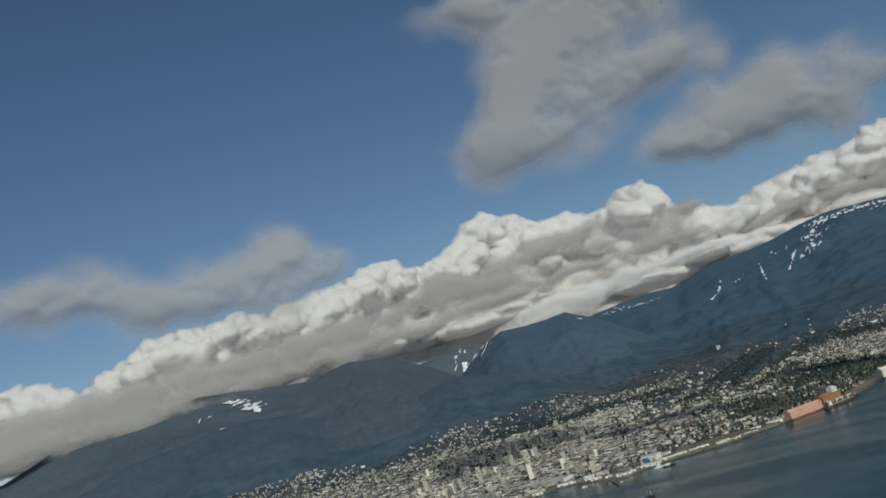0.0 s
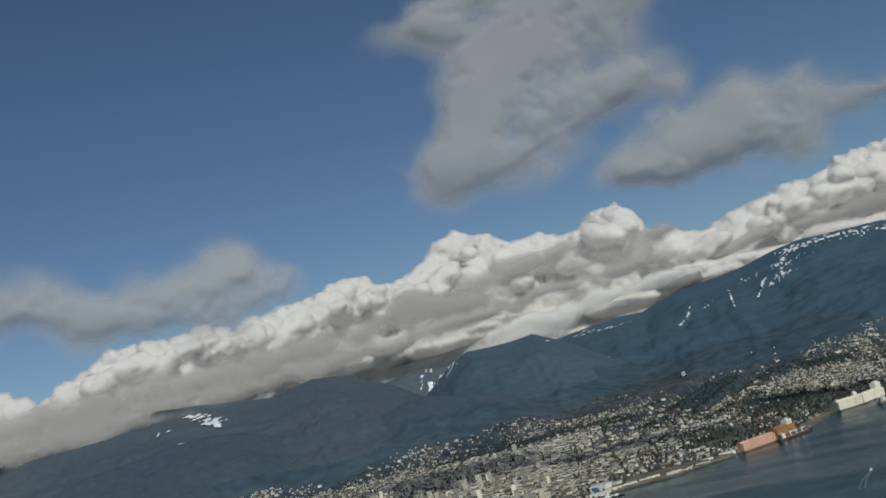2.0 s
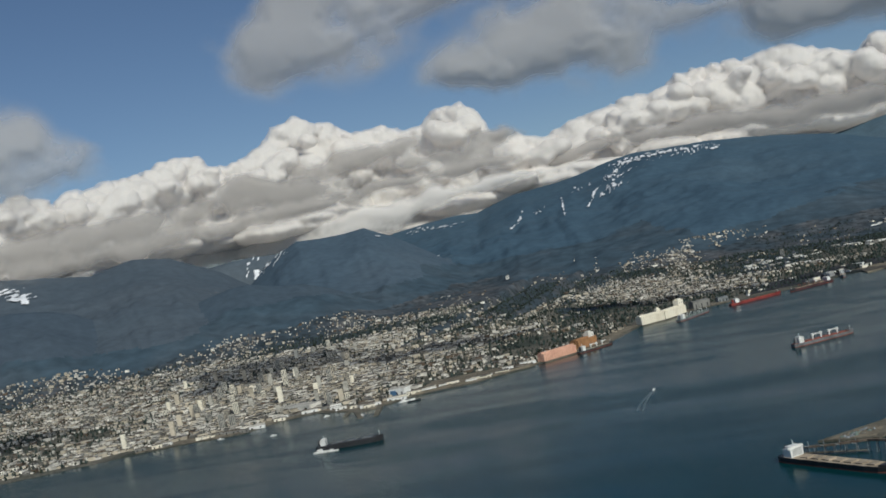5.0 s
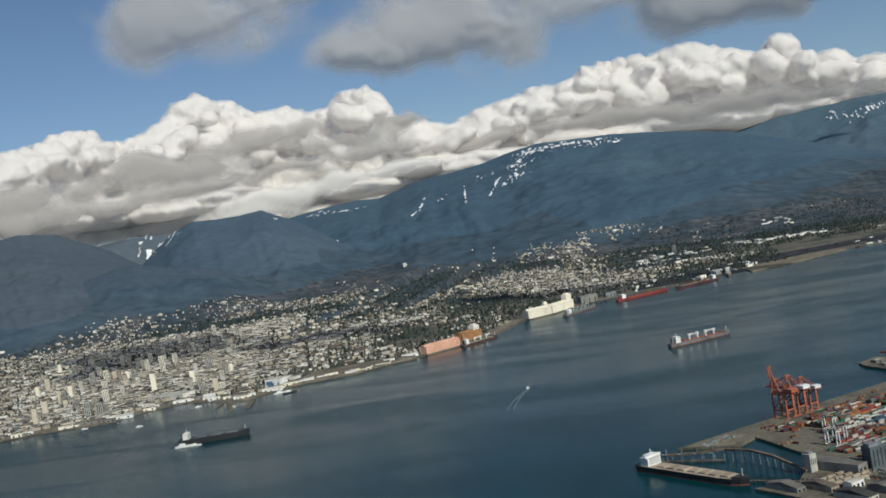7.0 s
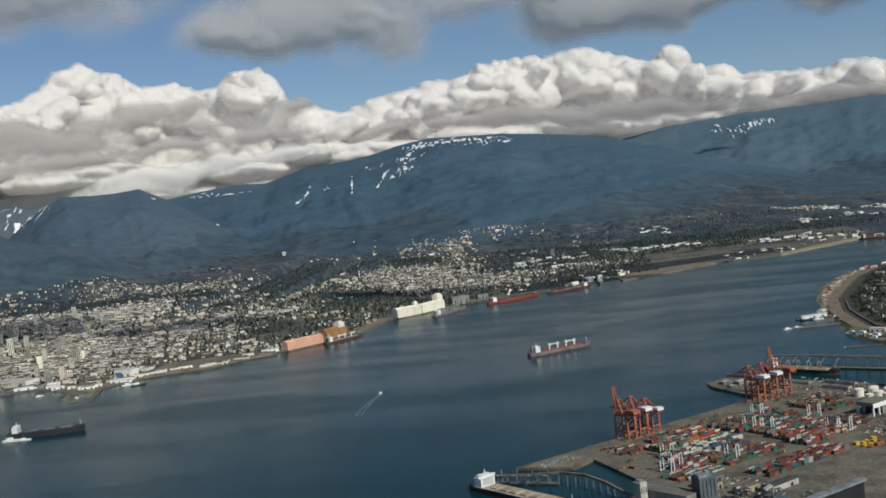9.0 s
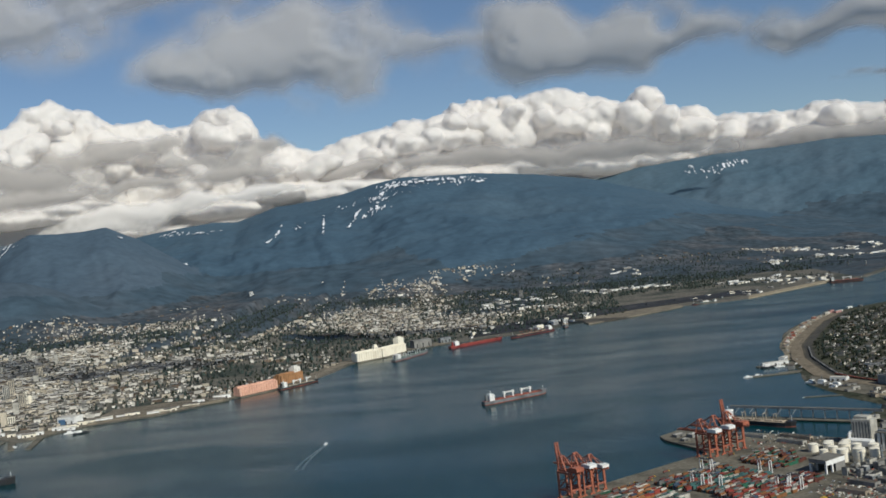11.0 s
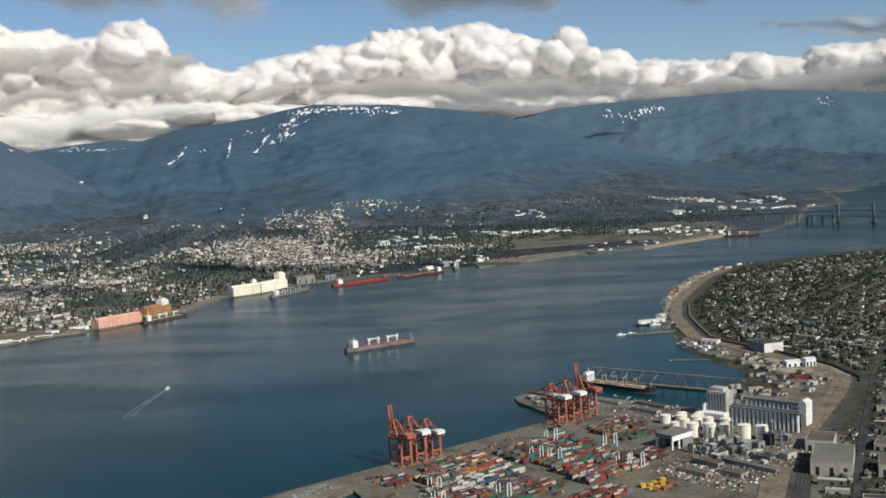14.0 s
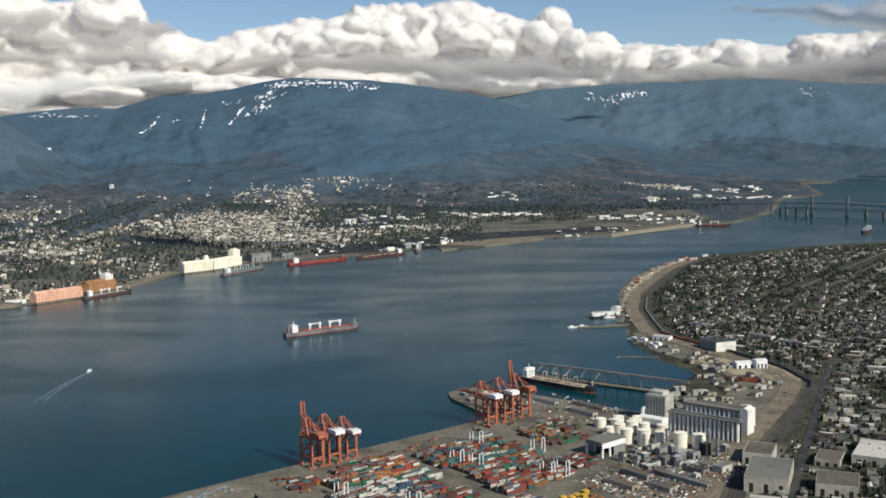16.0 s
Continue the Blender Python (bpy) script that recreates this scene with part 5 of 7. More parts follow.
def ship(name, x, y, rz, length, beam, hull, deck, label, side=9.0, cranes=4, crane_mat=None, hatch_mat=None, boot=None, aft_height=19.0, rig="crane", hatches=5):
    """A bulk carrier: hull, boot top, deck, hatches, deck cranes, deckhouse with bridge, funnel and mast. Bow along +x."""
    t = thing(name, x, y, 0, rz, label, "ship")
    low, up = hull_ring(length, beam, 0), hull_ring(length, beam, side, 1.02)
    part("hull", Build().prism(low, 1.6, side, up), hull, t)
    part("boot_top", Build().prism([(a * 0.998, b * 0.99) for a, b in low], -3, 1.62), boot or DECK_RED, t, "oxide red boot top")
    part("deck", Build().prism([(a * 0.985, b * 0.94) for a, b in up], side, side + 0.25), deck, t)
    part("forecastle", Build().prism([(a, b * 0.9) for a, b in up if a > 0.38 * length], side, side + 3), hull, t)
    front, back = 0.38 * length, -0.30 * length
    for i in range(hatches):
        cx = back + (front - back) * (i + 0.5) / hatches
        part("hatch", Build().box(cx, 0, side, (front - back) / hatches * 0.66, beam * 0.55, 2.2), hatch_mat or deck, t)
    for i in range(cranes):
        cx = back + (front - back) * (i + 1) / (cranes + 1)
        if rig == "crane":
            c = part("deck_crane", Build().tube(cx, 0, side, 2.2, 12, 10).box(cx, 0, side + 10, 6.0, 6.0, 7), crane_mat or WHITE, t)
            part("jib", Build().beam((cx, 0, side + 13), (cx + (-22 if i % 2 else 22) * 0.9, 0, side + 15), 2.6), crane_mat or WHITE, c)
        else:
            part("kingpost", Build().box(cx, beam * 0.2, side, 1.4, 1.4, 15).box(cx, -beam * 0.2, side, 1.4, 1.4, 15).box(cx, 0, side + 14, 1.2, beam * 0.42, 1.2), crane_mat or WHITE, t)
    house = part("deckhouse", Build().box(-0.385 * length, 0, side, 0.075 * length, beam * 0.82, aft_height * 0.72)
                 .box(-0.38 * length, 0, side + aft_height * 0.72, 0.06 * length, beam * 0.66, aft_height * 0.2), WHITE, t, "white deckhouse")
    part("bridge_wing", Build().box(-0.362 * length, 0, side + aft_height * 0.72, 4, beam * 1.0, 2.8), WHITE, house)
    for f in range(4):
        part("window_band", Build().box(-0.385 * length + 0.0375 * length + 0.06, 0, side + 2.6 + f * 3.0, 0.2, beam * 0.66, 1.1), GLASS, house)
    part("funnel", Build().box(-0.445 * length, 0, side, 7, 7, aft_height * 0.85, 0, 0.8), hull, t)
    part("mast", Build().beam((-0.375 * length, 0, side + aft_height * 0.9), (-0.375 * length, 0, side + aft_height * 0.9 + 9), 0.9), WHITE, t)
    part("foremast", Build().beam((0.455 * length, 0, side + 3), (0.455 * length, 0, side + 14), 0.8), WHITE, t)
    return t


def between(x0, y0, x1, y1):
    """Middle, length and turn of a hull from its stern to its bow."""
    return (x0 + x1) / 2, (y0 + y1) / 2, math.degrees(math.atan2(y1 - y0, x1 - x0)), math.hypot(x1 - x0, y1 - y0)


def ship_between(ends, beam, hull, deck, label, **more):
    x, y, rz, length = between(*ends)
    return ship("bulk_carrier", x, y, rz, length, beam, hull, deck, label, **more)


ship_between((-393, 2583, -222, 2697), 29, HULL_GREY, DECK_RED, "grey bulk carrier with a red deck and white cranes at anchor", cranes=4, hatch_mat=DECK_RED)
ship_between((-1656, 2085, -1472, 2112), 30, HULL_BLACK, HULL_BLACK, "black-hulled tanker riding high at anchor", cranes=0, side=13, hatches=3, hatch_mat=HULL_GREY, boot=HULL_BLACK)
ship_between((-452, 1297, -292, 1128), 34, HULL_BLACK, DECK_TAN, "black bulk carrier with tan hatch covers at its berth", cranes=0, hatch_mat=DECK_TAN, hatches=7)
ship_between((146, 2064, 277, 1938), 28, HULL_BLACK, DECK_TAN, "dark bulk carrier loading beside the conveyor gallery", cranes=4, rig="post", hatch_mat=DECK_TAN, crane_mat=DECK_TAN)
ship_between((-1130, 3312, -1026, 3468), 28, HULL_BLACK, DECK_GREEN, "dark cargo ship moored at the orange elevator", cranes=3, side=6, hatch_mat=DECK_TAN)
ship_between((-800, 3822, -690, 4060), 30, HULL_GREY, DECK_GREEN, "grey cargo ship moored at the cream elevator", cranes=4, rig="post", side=8, hatch_mat=DECK_GREEN)
ship_between((-600, 4098, -390, 4272), 30, HULL_RED, DECK_RED, "bright red bulk carrier moored at the coal berth", cranes=0, side=9, hatch_mat=DECK_RED, boot=HULL_RED)
ship_between((-165, 4440, -350, 4265), 30, HULL_BLACK, DECK_RED, "dark bulk carrier with brown cargo gear at its berth", cranes=5, rig="post", side=8, crane_mat=DECK_RED, hatch_mat=DECK_TAN, boot=HULL_RED)
ship_between((-105, 4640, -112, 4500), 26, HULL_GREY, DECK_TAN, "small grey cargo ship seen end-on at its berth", cranes=2, side=9)
ship_between((1304, 5470, 1470, 5440), 28, HULL_BLACK, DECK_RED, "dark cargo ship with a white deckhouse beside the spit", cranes=2, side=9)
ship_between((2010, 5010, 1930, 4880), 28, HULL_BLACK, HULL_GREY, "dark cargo ship moored below the bridge", cranes=3, side=10, rig="post", crane_mat=WHITE)
ship_between((650, 5030, 520, 4975), 22, HULL_BLACK, DECK_GREEN, "low barge train moored by the fill pier", cranes=0, side=4, aft_height=9)


def small_boat(x, y, rz, length, label, hull=WHITE):
    t = thing("boat", x, y, 0, rz, label, "boat", "harbour boats")
    part("hull", Build().prism(hull_ring(length, length * 0.26, 0), -0.8, length * 0.09, hull_ring(length, length * 0.28, 0, 1.04)), hull, t)
    part("cabin", Build().box(-length * 0.1, 0, length * 0.09, length * 0.36, length * 0.17, length * 0.12, 0, 0.85), WHITE, t)
    part("mast", Build().beam((-length * 0.1, 0, length * 0.2), (-length * 0.1, 0, length * 0.36), length * 0.02), STEEL_GREY, t)
    return t


small_boat(-1628, 2050, 5, 46, "white supply boat lying alongside the tanker")
small_boat(-1595, 2050, 5, 30, "white launch lying alongside the tanker")


g_h = np.random.default_rng(12)
for n in range(22):
    k = g_h.uniform(0, 3.99)
    (x0, y0), (x1, y1) = RAIL[12 + int(k)], RAIL[13 + int(k)]
    x, y = x0 + (x1 - x0) * (k % 1), y0 + (y1 - y0) * (k % 1)
    off = g_h.uniform(46, 74)
    run = math.atan2(y1 - y0, x1 - x0)
    x, y = x - off * math.sin(run), y + off * math.cos(run)
    if polygon_distance(np.array([x]), np.array([y]), SOUTH)[0] > 14:
        shed("headland_shed", x, y, float(south_height(np.array([x]), np.array([y]))[0]), g_h.uniform(9, 26), g_h.uniform(7, 13), g_h.uniform(4, 8), math.degrees(run) + g_h.uniform(-8, 8),
             (SILO_WHITE, DECK_RED, SHED_GREY, HOUSE_WALLS[1])[n % 4], (ROOFS[0], ROOFS[2], ROOFS[1])[n % 3],
             ("white", "red", "grey", "cream")[n % 4] + " waterside shed on the gravel headland", "shed", "sheds on the headland", doors=1)

for n, (x, y, sx, sy, h) in enumerate(((880, 3950, 26, 14, 9), (905, 3975, 22, 12, 12), (925, 3960, 30, 14, 8), (868, 3915, 14, 10, 6), (945, 3995, 18, 12, 7))):
    shed("point_building", x, y, float(south_height(np.array([float(x)]), np.array([float(y)]))[0]), sx, sy, h, 35, (HOUSE_WALLS[0], PINK, PINK, HOUSE_WALLS[1], HOUSE_WALLS[0])[n],
         ROOFS[n % 3], ("white", "pink", "pink", "cream", "white")[n] + " building on the tip of the headland", "building", "buildings on the headland's tip", doors=1)
for x, y, rz in ((718, 2384, -58), (626, 2553, -68), (760, 2300, -55)):
    shed("long_shed", x, y, float(south_height(np.array([float(x)]), np.array([float(y)]))[0]), 64, 15, 7, rz, HOUSE_WALLS[0], ROOFS[0], "long low shed with a grey roof above the tracks", "shed", "long sheds above the tracks", pitched=False, doors=4)


# ---- container terminal ----
BOX_MESH = {}


def container_mesh(colour):
    """A 40-foot container: body set in between corner posts and rails, door bars at one end."""
    if colour not in BOX_MESH:
        b = Build().box(0, 0, 0.15, 11.9, 2.3, 2.3)
        for y in (-1.16, 1.16):
            b.box(0, y, 2.4, 12.2, 0.12, 0.2).box(0, y, 0, 12.2, 0.12, 0.2)
            for x in (-6.04, 6.04):
                b.box(x, y, 0, 0.12, 0.12, 2.6)
        b.box(6.0, 0.5, 0.2, 0.1, 0.08, 2.2).box(6.0, -0.5, 0.2, 0.1, 0.08, 2.2)
        me = b.mesh("container")
        me.materials.append(BOX_PAINTS[colour])
        BOX_MESH[colour] = me
    return BOX_MESH[colour]


BOX_LABEL = {"white": "white ribbed shipping container in a yard stack", "red": "dull red shipping container in a yard stack",
             "brown": "rust-brown shipping container in a yard stack", "orange": "orange shipping container in a yard stack",
             "green": "dark green shipping container in a yard stack", "teal": "blue-green shipping container in a yard stack",
             "blue": "blue shipping container in a yard stack", "grey": "grey shipping container in a yard stack"}
# Blocks of the yard: a from, a to, b from, b to, how full, how high.
BLOCKS = [(150, 206, -104, -62, 0.55, 2), (232, 352, -98, -62, 0.85, 3), (196, 346, -146, -104, 0.92, 4), (170, 338, -194, -152, 0.9, 3), (130, 318, -240, -200, 0.9, 3),
          (90, 190, -292, -248, 0.75, 2), (196, 330, -290, -246, 0.7, 2),
          (366, 532, -118, -78, 0.88, 3), (360, 520, -168, -124, 0.92, 4), (372, 520, -216, -174, 0.92, 3), (360, 500, -264, -222, 0.92, 4),
          (350, 490, -312, -270, 0.9, 4), (290, 376, -378, -334, 0.9, 3), (180, 300, -378, -336, 0.75, 3), (500, 560, -300, -246, 0.6, 2),
          (560, 665, -152, -98, 0.65, 3), (556, 640, -198, -162, 0.6, 2)]
COLOURS = ["white", "red", "brown", "orange", "green", "teal", "blue", "grey"]
g_c = np.random.default_rng(12)
boxes = []
for a0, a1, b0, b1, full, tall in BLOCKS:
    tone = g_c.dirichlet(np.array((2.0, 1.5, 3.4, 1.2, 1.4, 1.1, 0.7, 1.8)) * 1.2)
    for row in range(int((b1 - b0) / 2.7)):
        if row % 7 == 6:
            continue
        shade = g_c.choice(8, p=tone)
        for bay in range(int((a1 - a0) / 12.9)):
            high = g_c.integers(min(2, tall), tall + 1) if g_c.uniform() < full - 0.06 else 0
            for level in range(high):
                if g_c.uniform() < 0.5:
                    shade = g_c.choice(8, p=tone)
                boxes.append((a0 + 6 + bay * 12.9, b0 + 1.4 + row * 2.7, 4.05 + level * 2.6, COLOURS[shade], level == high - 1))
near_boxes = [b for b in boxes if b[4] and 200 < b[0] < 480][:300]
for a, b, z, colour, _ in near_boxes:
    x, y = ab(a, b)
    ob = new("container", container_mesh(colour))
    ob.matrix_world = at(x, y, z, QUAY_TURN)
    tagged(ob, BOX_LABEL[colour], "container", "containers in the yard")
chosen = set(near_boxes)
for colour in COLOURS:
    rest = Build()
    for item in boxes:
        if item[3] == colour and item not in chosen:
            x, y = ab(item[0], item[1])
            rest.box(x, y, item[2], 12.2, 2.42, 2.58, QUAY_TURN)
    tagged(part("container_stacks", rest, BOX_PAINTS[colour]), f"{colour} shipping containers stacked in rows on the wharf", "containers", kind="stuff")


def ship_to_shore_crane(a, b, boom_up, label):
    """A gantry crane on the quay: x along the quay, y out to sea."""
    x, y = ab(a, b)
    t = thing("gantry_crane", x, y, 4, QUAY_TURN, label, "crane", "gantry cranes on the quay")
    for lx in (-9, 9):
        for ly in (0, -30):
            leg = part("leg", Build().beam((lx, ly, 1.6), (lx * 0.92, ly, 44), 2.7), CRANE_RED, t)
            part("bogie", Build().box(lx - 3, ly, 0, 4.4, 2.0, 1.9).box(lx + 3, ly, 0, 4.4, 2.0, 1.9).box(lx, ly, 1.5, 8, 2.2, 1.4), CRANE_RED, leg)
        part("portal_beam", Build().beam((lx, 0, 15), (lx, -30, 15), 2.6), CRANE_RED, t)
        part("brace", Build().beam((lx, 0, 16), (lx * 0.92, -30, 43), 1.6), CRANE_RED, t)
        part("upper_beam", Build().beam((lx * 0.92, 2, 44), (lx * 0.92, -32, 44), 2.8), CRANE_RED, t)
    for ly, z in ((0, 44), (-30, 44), (-30, 15), (0, 13)):
        part("cross_beam", Build().beam((-9, ly, z), (9, ly, z), 2.5), CRANE_RED, t)
    part("walkway", Build().beam((-9, 1.8, 28), (9, 1.8, 28), 1.0).beam((-9.6, 0, 28), (-9.6, -30, 28), 0.8), CRANE_RED, t)
    for gx in (-3.4, 3.4):
        part("girder", Build().beam((gx, 2, 46.5), (gx, -52, 46.5), 2.0, 3.0), CRANE_RED, t)
        end = (gx * 0.7, 7, 92) if boom_up else (gx, 50, 47)
        part("boom", Build().beam((gx, 3, 47), end, 2.0, 2.8), CRANE_RED, t)
        part("apex_leg", Build().beam((gx * 2.4, 0, 45), (gx * 1.1, -4, 69), 2.0), CRANE_RED, t)
        part("apex_leg", Build().beam((gx * 2.4, -22, 45), (gx * 1.1, -6, 69), 1.7), CRANE_RED, t)
        part("stay", Build().beam((gx * 0.8, -6, 69), (gx, -50, 48), 0.9), CRANE_RED, t)
        part("stay", Build().beam((gx * 0.8, -4, 69), (gx, 9, 76) if boom_up else (gx, 36, 48), 0.9), CRANE_RED, t)
    for k in range(7):
        f = (k + 0.5) / 7
        q = (7 * f + 3 * (1 - f), 47 + 45 * f) if boom_up else (3 + 47 * f, 47)
        part("boom_tie", Build().beam((-2.6, q[0], q[1]), (2.6, q[0], q[1]), 1.0), CRANE_RED, t)
    for z, w in ((69, 2.2), (58, 1.4)):
        part("apex_beam", Build().beam((-5, -4.5, z), (5, -4.5, z), w), CRANE_RED, t)
    paint = CRANE_RED if boom_up else WHITE
    house = part("machinery_house", Build().box(0, -38, 48, 16.5, 21, 5.6), paint, t, "" if boom_up else "white machinery house")
    part("house_roof", Build().gable(0, -38, 53.6, 16.5, 21, 1.2, 0, 0.3), paint, house)
    for k in (-4, 0, 4):
        part("house_vent", Build().box(k, -38, 54.2, 1.6, 2.4, 0.9), STEEL_GREY, house)
    part("cab", Build().box(4, -8, 41, 2.8, 3.6, 3.0), WHITE, t)
    part("spreader", Build().box(0, -14, 33, 6, 2.4, 0.9).beam((0, -14, 34), (0, -14, 46), 0.5), YELLOW, t)
    part("stair_tower", Build().box(10.8, -30, 2, 2.0, 3.4, 42), CRANE_RED, t)
    return t


for a, b, up in ((233, -6, True), (262, -6, False), (295, -6, False), (569, -10, False), (606, -10, False), (645, -10, True)):
    crane = ship_to_shore_crane(a, b, up, "orange-red ship-to-shore gantry crane " + ("with its boom raised" if up else "with its boom lowered seaward"))
    if a == 295:
        crane.scale = (0.88, 0.88, 0.86)


def yard_gantry(a, b):
    x, y = ab(a, b)
    t = thing("yard_gantry", x, y, 4, QUAY_TURN, "white rubber-tyred yard gantry straddling container rows", "yard crane", "yard gantries")
    for ly in (-11.5, 11.5):
        for lx in (-3.4, 3.4):
            leg = part("leg", Build().beam((lx, ly, 1.4), (lx * 0.86, ly, 24), 1.35), WHITE, t)
            for k in (-1.3, 1.3):
                part("tyre", Build().box(lx + k, ly, 0, 1.5, 0.9, 1.5), DARK, leg)
        part("sill", Build().beam((-5, ly, 1.9), (5, ly, 1.9), 1.0), WHITE, t)
        part("top_tie", Build().beam((-3.2, ly, 23.6), (3.2, ly, 23.6), 0.9), WHITE, t)
        part("power_pack", Build().box(0, ly, 2.4, 3.2, 1.8, 2.2), STEEL_GREY, t)
    for lx in (-2.9, 2.9):
        part("girder", Build().beam((lx, -13, 24.4), (lx, 13, 24.4), 0.8, 1.3), SHED_GREY, t)
    part("trolley", Build().box(0, 3, 25.1, 5.6, 3.6, 1.2), SHED_GREY, t)
    part("cab", Build().box(0, 5.5, 20.5, 1.8, 1.8, 2.4), GLASS, t)


for a, b in ((392, -160), (402, -190), (446, -290), (464, -300), (186, -166), (150, -220), (478, -104), (120, -232), (232, -262), (520, -196)):
    yard_gantry(a, b)


def cluster(spots, build_one):
    first = None
    for x, y, z, rz in spots:
        if first is None:
            first = build_one(x, y, z, rz)
        else:
            copy_thing(first, at(x, y, z, rz))


def truck(x, y, z, rz):
    t = thing("yard_truck", x, y, z, rz, "yard tractor with a loaded trailer on the wharf", "truck", "yard trucks")
    part("cab", Build().box(6.5, 0, 0.6, 2.2, 2.4, 2.6, 0, 0.9), YELLOW, t)
    part("trailer", Build().box(-1, 0, 1.0, 12.5, 2.4, 0.4), STEEL_GREY, t)
    part("load", Build().box(-1.6, 0, 1.4, 11, 2.4, 2.5), BOX_PAINTS["brown"], t, "rust-brown container on the trailer")
    for k in (-5.5, 4.2):
        part("wheel", Build().box(k, 0, 0, 1.0, 2.5, 1.0), DARK, t)
    return t


def car_of(paint, word):
    def car(x, y, z, rz):
        t = thing("car", x, y, z, rz, f"small car with a {word} body", "car", "parked cars")
        part("body", Build().box(0, 0, 0.35, 4.5, 1.8, 0.7, 0, 0.95), paint, t)
        part("cabin", Build().box(-0.2, 0, 1.05, 2.4, 1.6, 0.55, 0, 0.8), GLASS, t)
        for k in (-1.4, 1.4):
            part("wheel", Build().box(k, 0, 0, 0.65, 1.84, 0.65), DARK, t)
        return t
    return car


spots = []
for k in range(28):
    a, b = g_c.uniform(60, 640), g_c.uniform(-62, -38) if k % 2 else g_c.uniform(-380, -60)
    if not any(a0 - 8 < a < a1 + 8 and b0 - 4 < b < b1 + 4 for a0, a1, b0, b1, _, _ in BLOCKS):
        spots.append((*ab(a, b), 4.02, QUAY_TURN + g_c.choice((0, 90))))
cluster(spots, truck)
for paint, word in ((WHITE, "white"), (HULL_GREY, "dark grey"), (STEEL_GREY, "silver grey"), (HULL_RED, "red")):
    spots = []
    for k in range(26):
        if k % 2:
            a, b = g_c.uniform(470, 700), g_c.uniform(-470, -300)
            spots.append((*ab(round(a / 5.6) * 5.6, round(b / 16) * 16), 4.02, QUAY_TURN + 90))
        else:
            way, lift = (offset(RAIL, g_c.uniform(-34, -18)), 1.45) if k % 4 else (offset(AVENUE, g_c.choice((-3, 3))), 0.85)
            n = g_c.integers(0, 6)
            u = g_c.uniform()
            x, y = [p + (q - p) * u for p, q in zip(way[n], way[n + 1])]
            spots.append((x, y, float(south_height(np.array([x]), np.array([y]))[0]) + lift,
                          math.degrees(math.atan2(way[n + 1][1] - way[n][1], way[n + 1][0] - way[n][0]))))
    cluster(spots, car_of(paint, word))
slab("low_pier", [ab(-104, -290), ab(-58, -300), ab(-58, -520), ab(-104, -520)], 3.6, DOCK, "low concrete pier with sheds beside the berth", "pier")
slab("concrete_apron", [ab(12, -10), ab(108, -10), ab(112, -40), ab(60, -76)], 4.25, GRAVEL, "rough gravel apron at the wharf's end", "apron")
for k in range(26):
    a, b = g_c.uniform(30, 95), g_c.uniform(-50, -18)
    x, y = ab(a, b)
    tagged(part("scrap_heap", Build().tube(x, y, 4.2, g_c.uniform(3, 6), g_c.uniform(1.5, 3.5), 7, 1.2), (ROCK, STEEL_GREY, DECK_GREEN)[k % 3]),
           "low heap of dark scrap on the apron", "heap", "scrap heaps on the apron")
for k in range(58):
    x, y = ab(6 + 10 * k, 0.5)
    tagged(part("fender", Build().box(x, y, -1, 1.6, 1.2, 4.2, QUAY_TURN), DARK), "black rubber fender on the quay wall", "fender", "quay fenders")

# ---- west basin: conveyor pier, silos and log yard ----
def local(a, b, z, a0, b0):
    return a - a0, b - b0, z


pier = thing("conveyor_pier", *ab(-20, -150), 0, QUAY_TURN, "rusty grey conveyor gallery arching over the basin on trestles", "conveyor")
way = [(-62, -40, 12), (-40, -85, 15), (-10, -130, 19), (-2, -180, 21), (-4, -230, 18), (-10, -280, 11), (-12, -302, 7)]
for p, q in zip(way, way[1:]):
    part("gallery", Build().beam(local(*p, -20, -150), local(*q, -20, -150), 4.2, 3.4), RUST, pier)
    n = 3
    for k in range(n):
        f = k / n
        a, b, z = [u + (v - u) * f for u, v in zip(p, q)]
        part("trestle", Build().beam(local(a - 3, b, -4, -20, -150), local(a - 1.6, b, z - 1.5, -20, -150), 0.9).beam(local(a + 3, b, -4, -20, -150), local(a + 1.6, b, z - 1.5, -20, -150), 0.9)
             .beam(local(a - 2.2, b, z * 0.5, -20, -150), local(a + 2.2, b, z * 0.5, -20, -150), 0.6), STEEL_GREY, pier)
for k in range(4):
    part("loader", Build().beam(local(-60 + 14 * k, -46 - 22 * k, 13, -20, -150), local(-80 + 14 * k, -58 - 22 * k, 20, -20, -150), 1.6)
         .beam(local(-60 + 14 * k, -46 - 22 * k, 2, -20, -150), local(-60 + 14 * k, -46 - 22 * k, 22, -20, -150), 1.2), STEEL_GREY, pier)
part("deck", Build().beam(local(-66, -36, 2.6, -20, -150), local(-12, -130, 2.6, -20, -150), 7, 1.2), DOCK, pier)
fence = thing("dolphin_trestle", *ab(-55, -295), 0, QUAY_TURN, "long low pile trestle leading to the ship's berth", "trestle")
part("deck", Build().beam((-22, 44, 3.0), (18, -40, 3.0), 5, 1.0), DOCK, fence)
for k in range(15):
    f = k / 14
    part("pile", Build().beam((-22 + 40 * f, 44 - 84 * f, -4), (-22 + 40 * f, 44 - 84 * f, 6.5), 1.4), DARK, fence)
old = thing("transfer_house", *ab(-4, -302), 3.5, QUAY_TURN, "slim pale grey transfer tower at the basin's head", "tower")
part("body", Build().box(0, 0, 0, 13, 15, 27), CONCRETE, old)
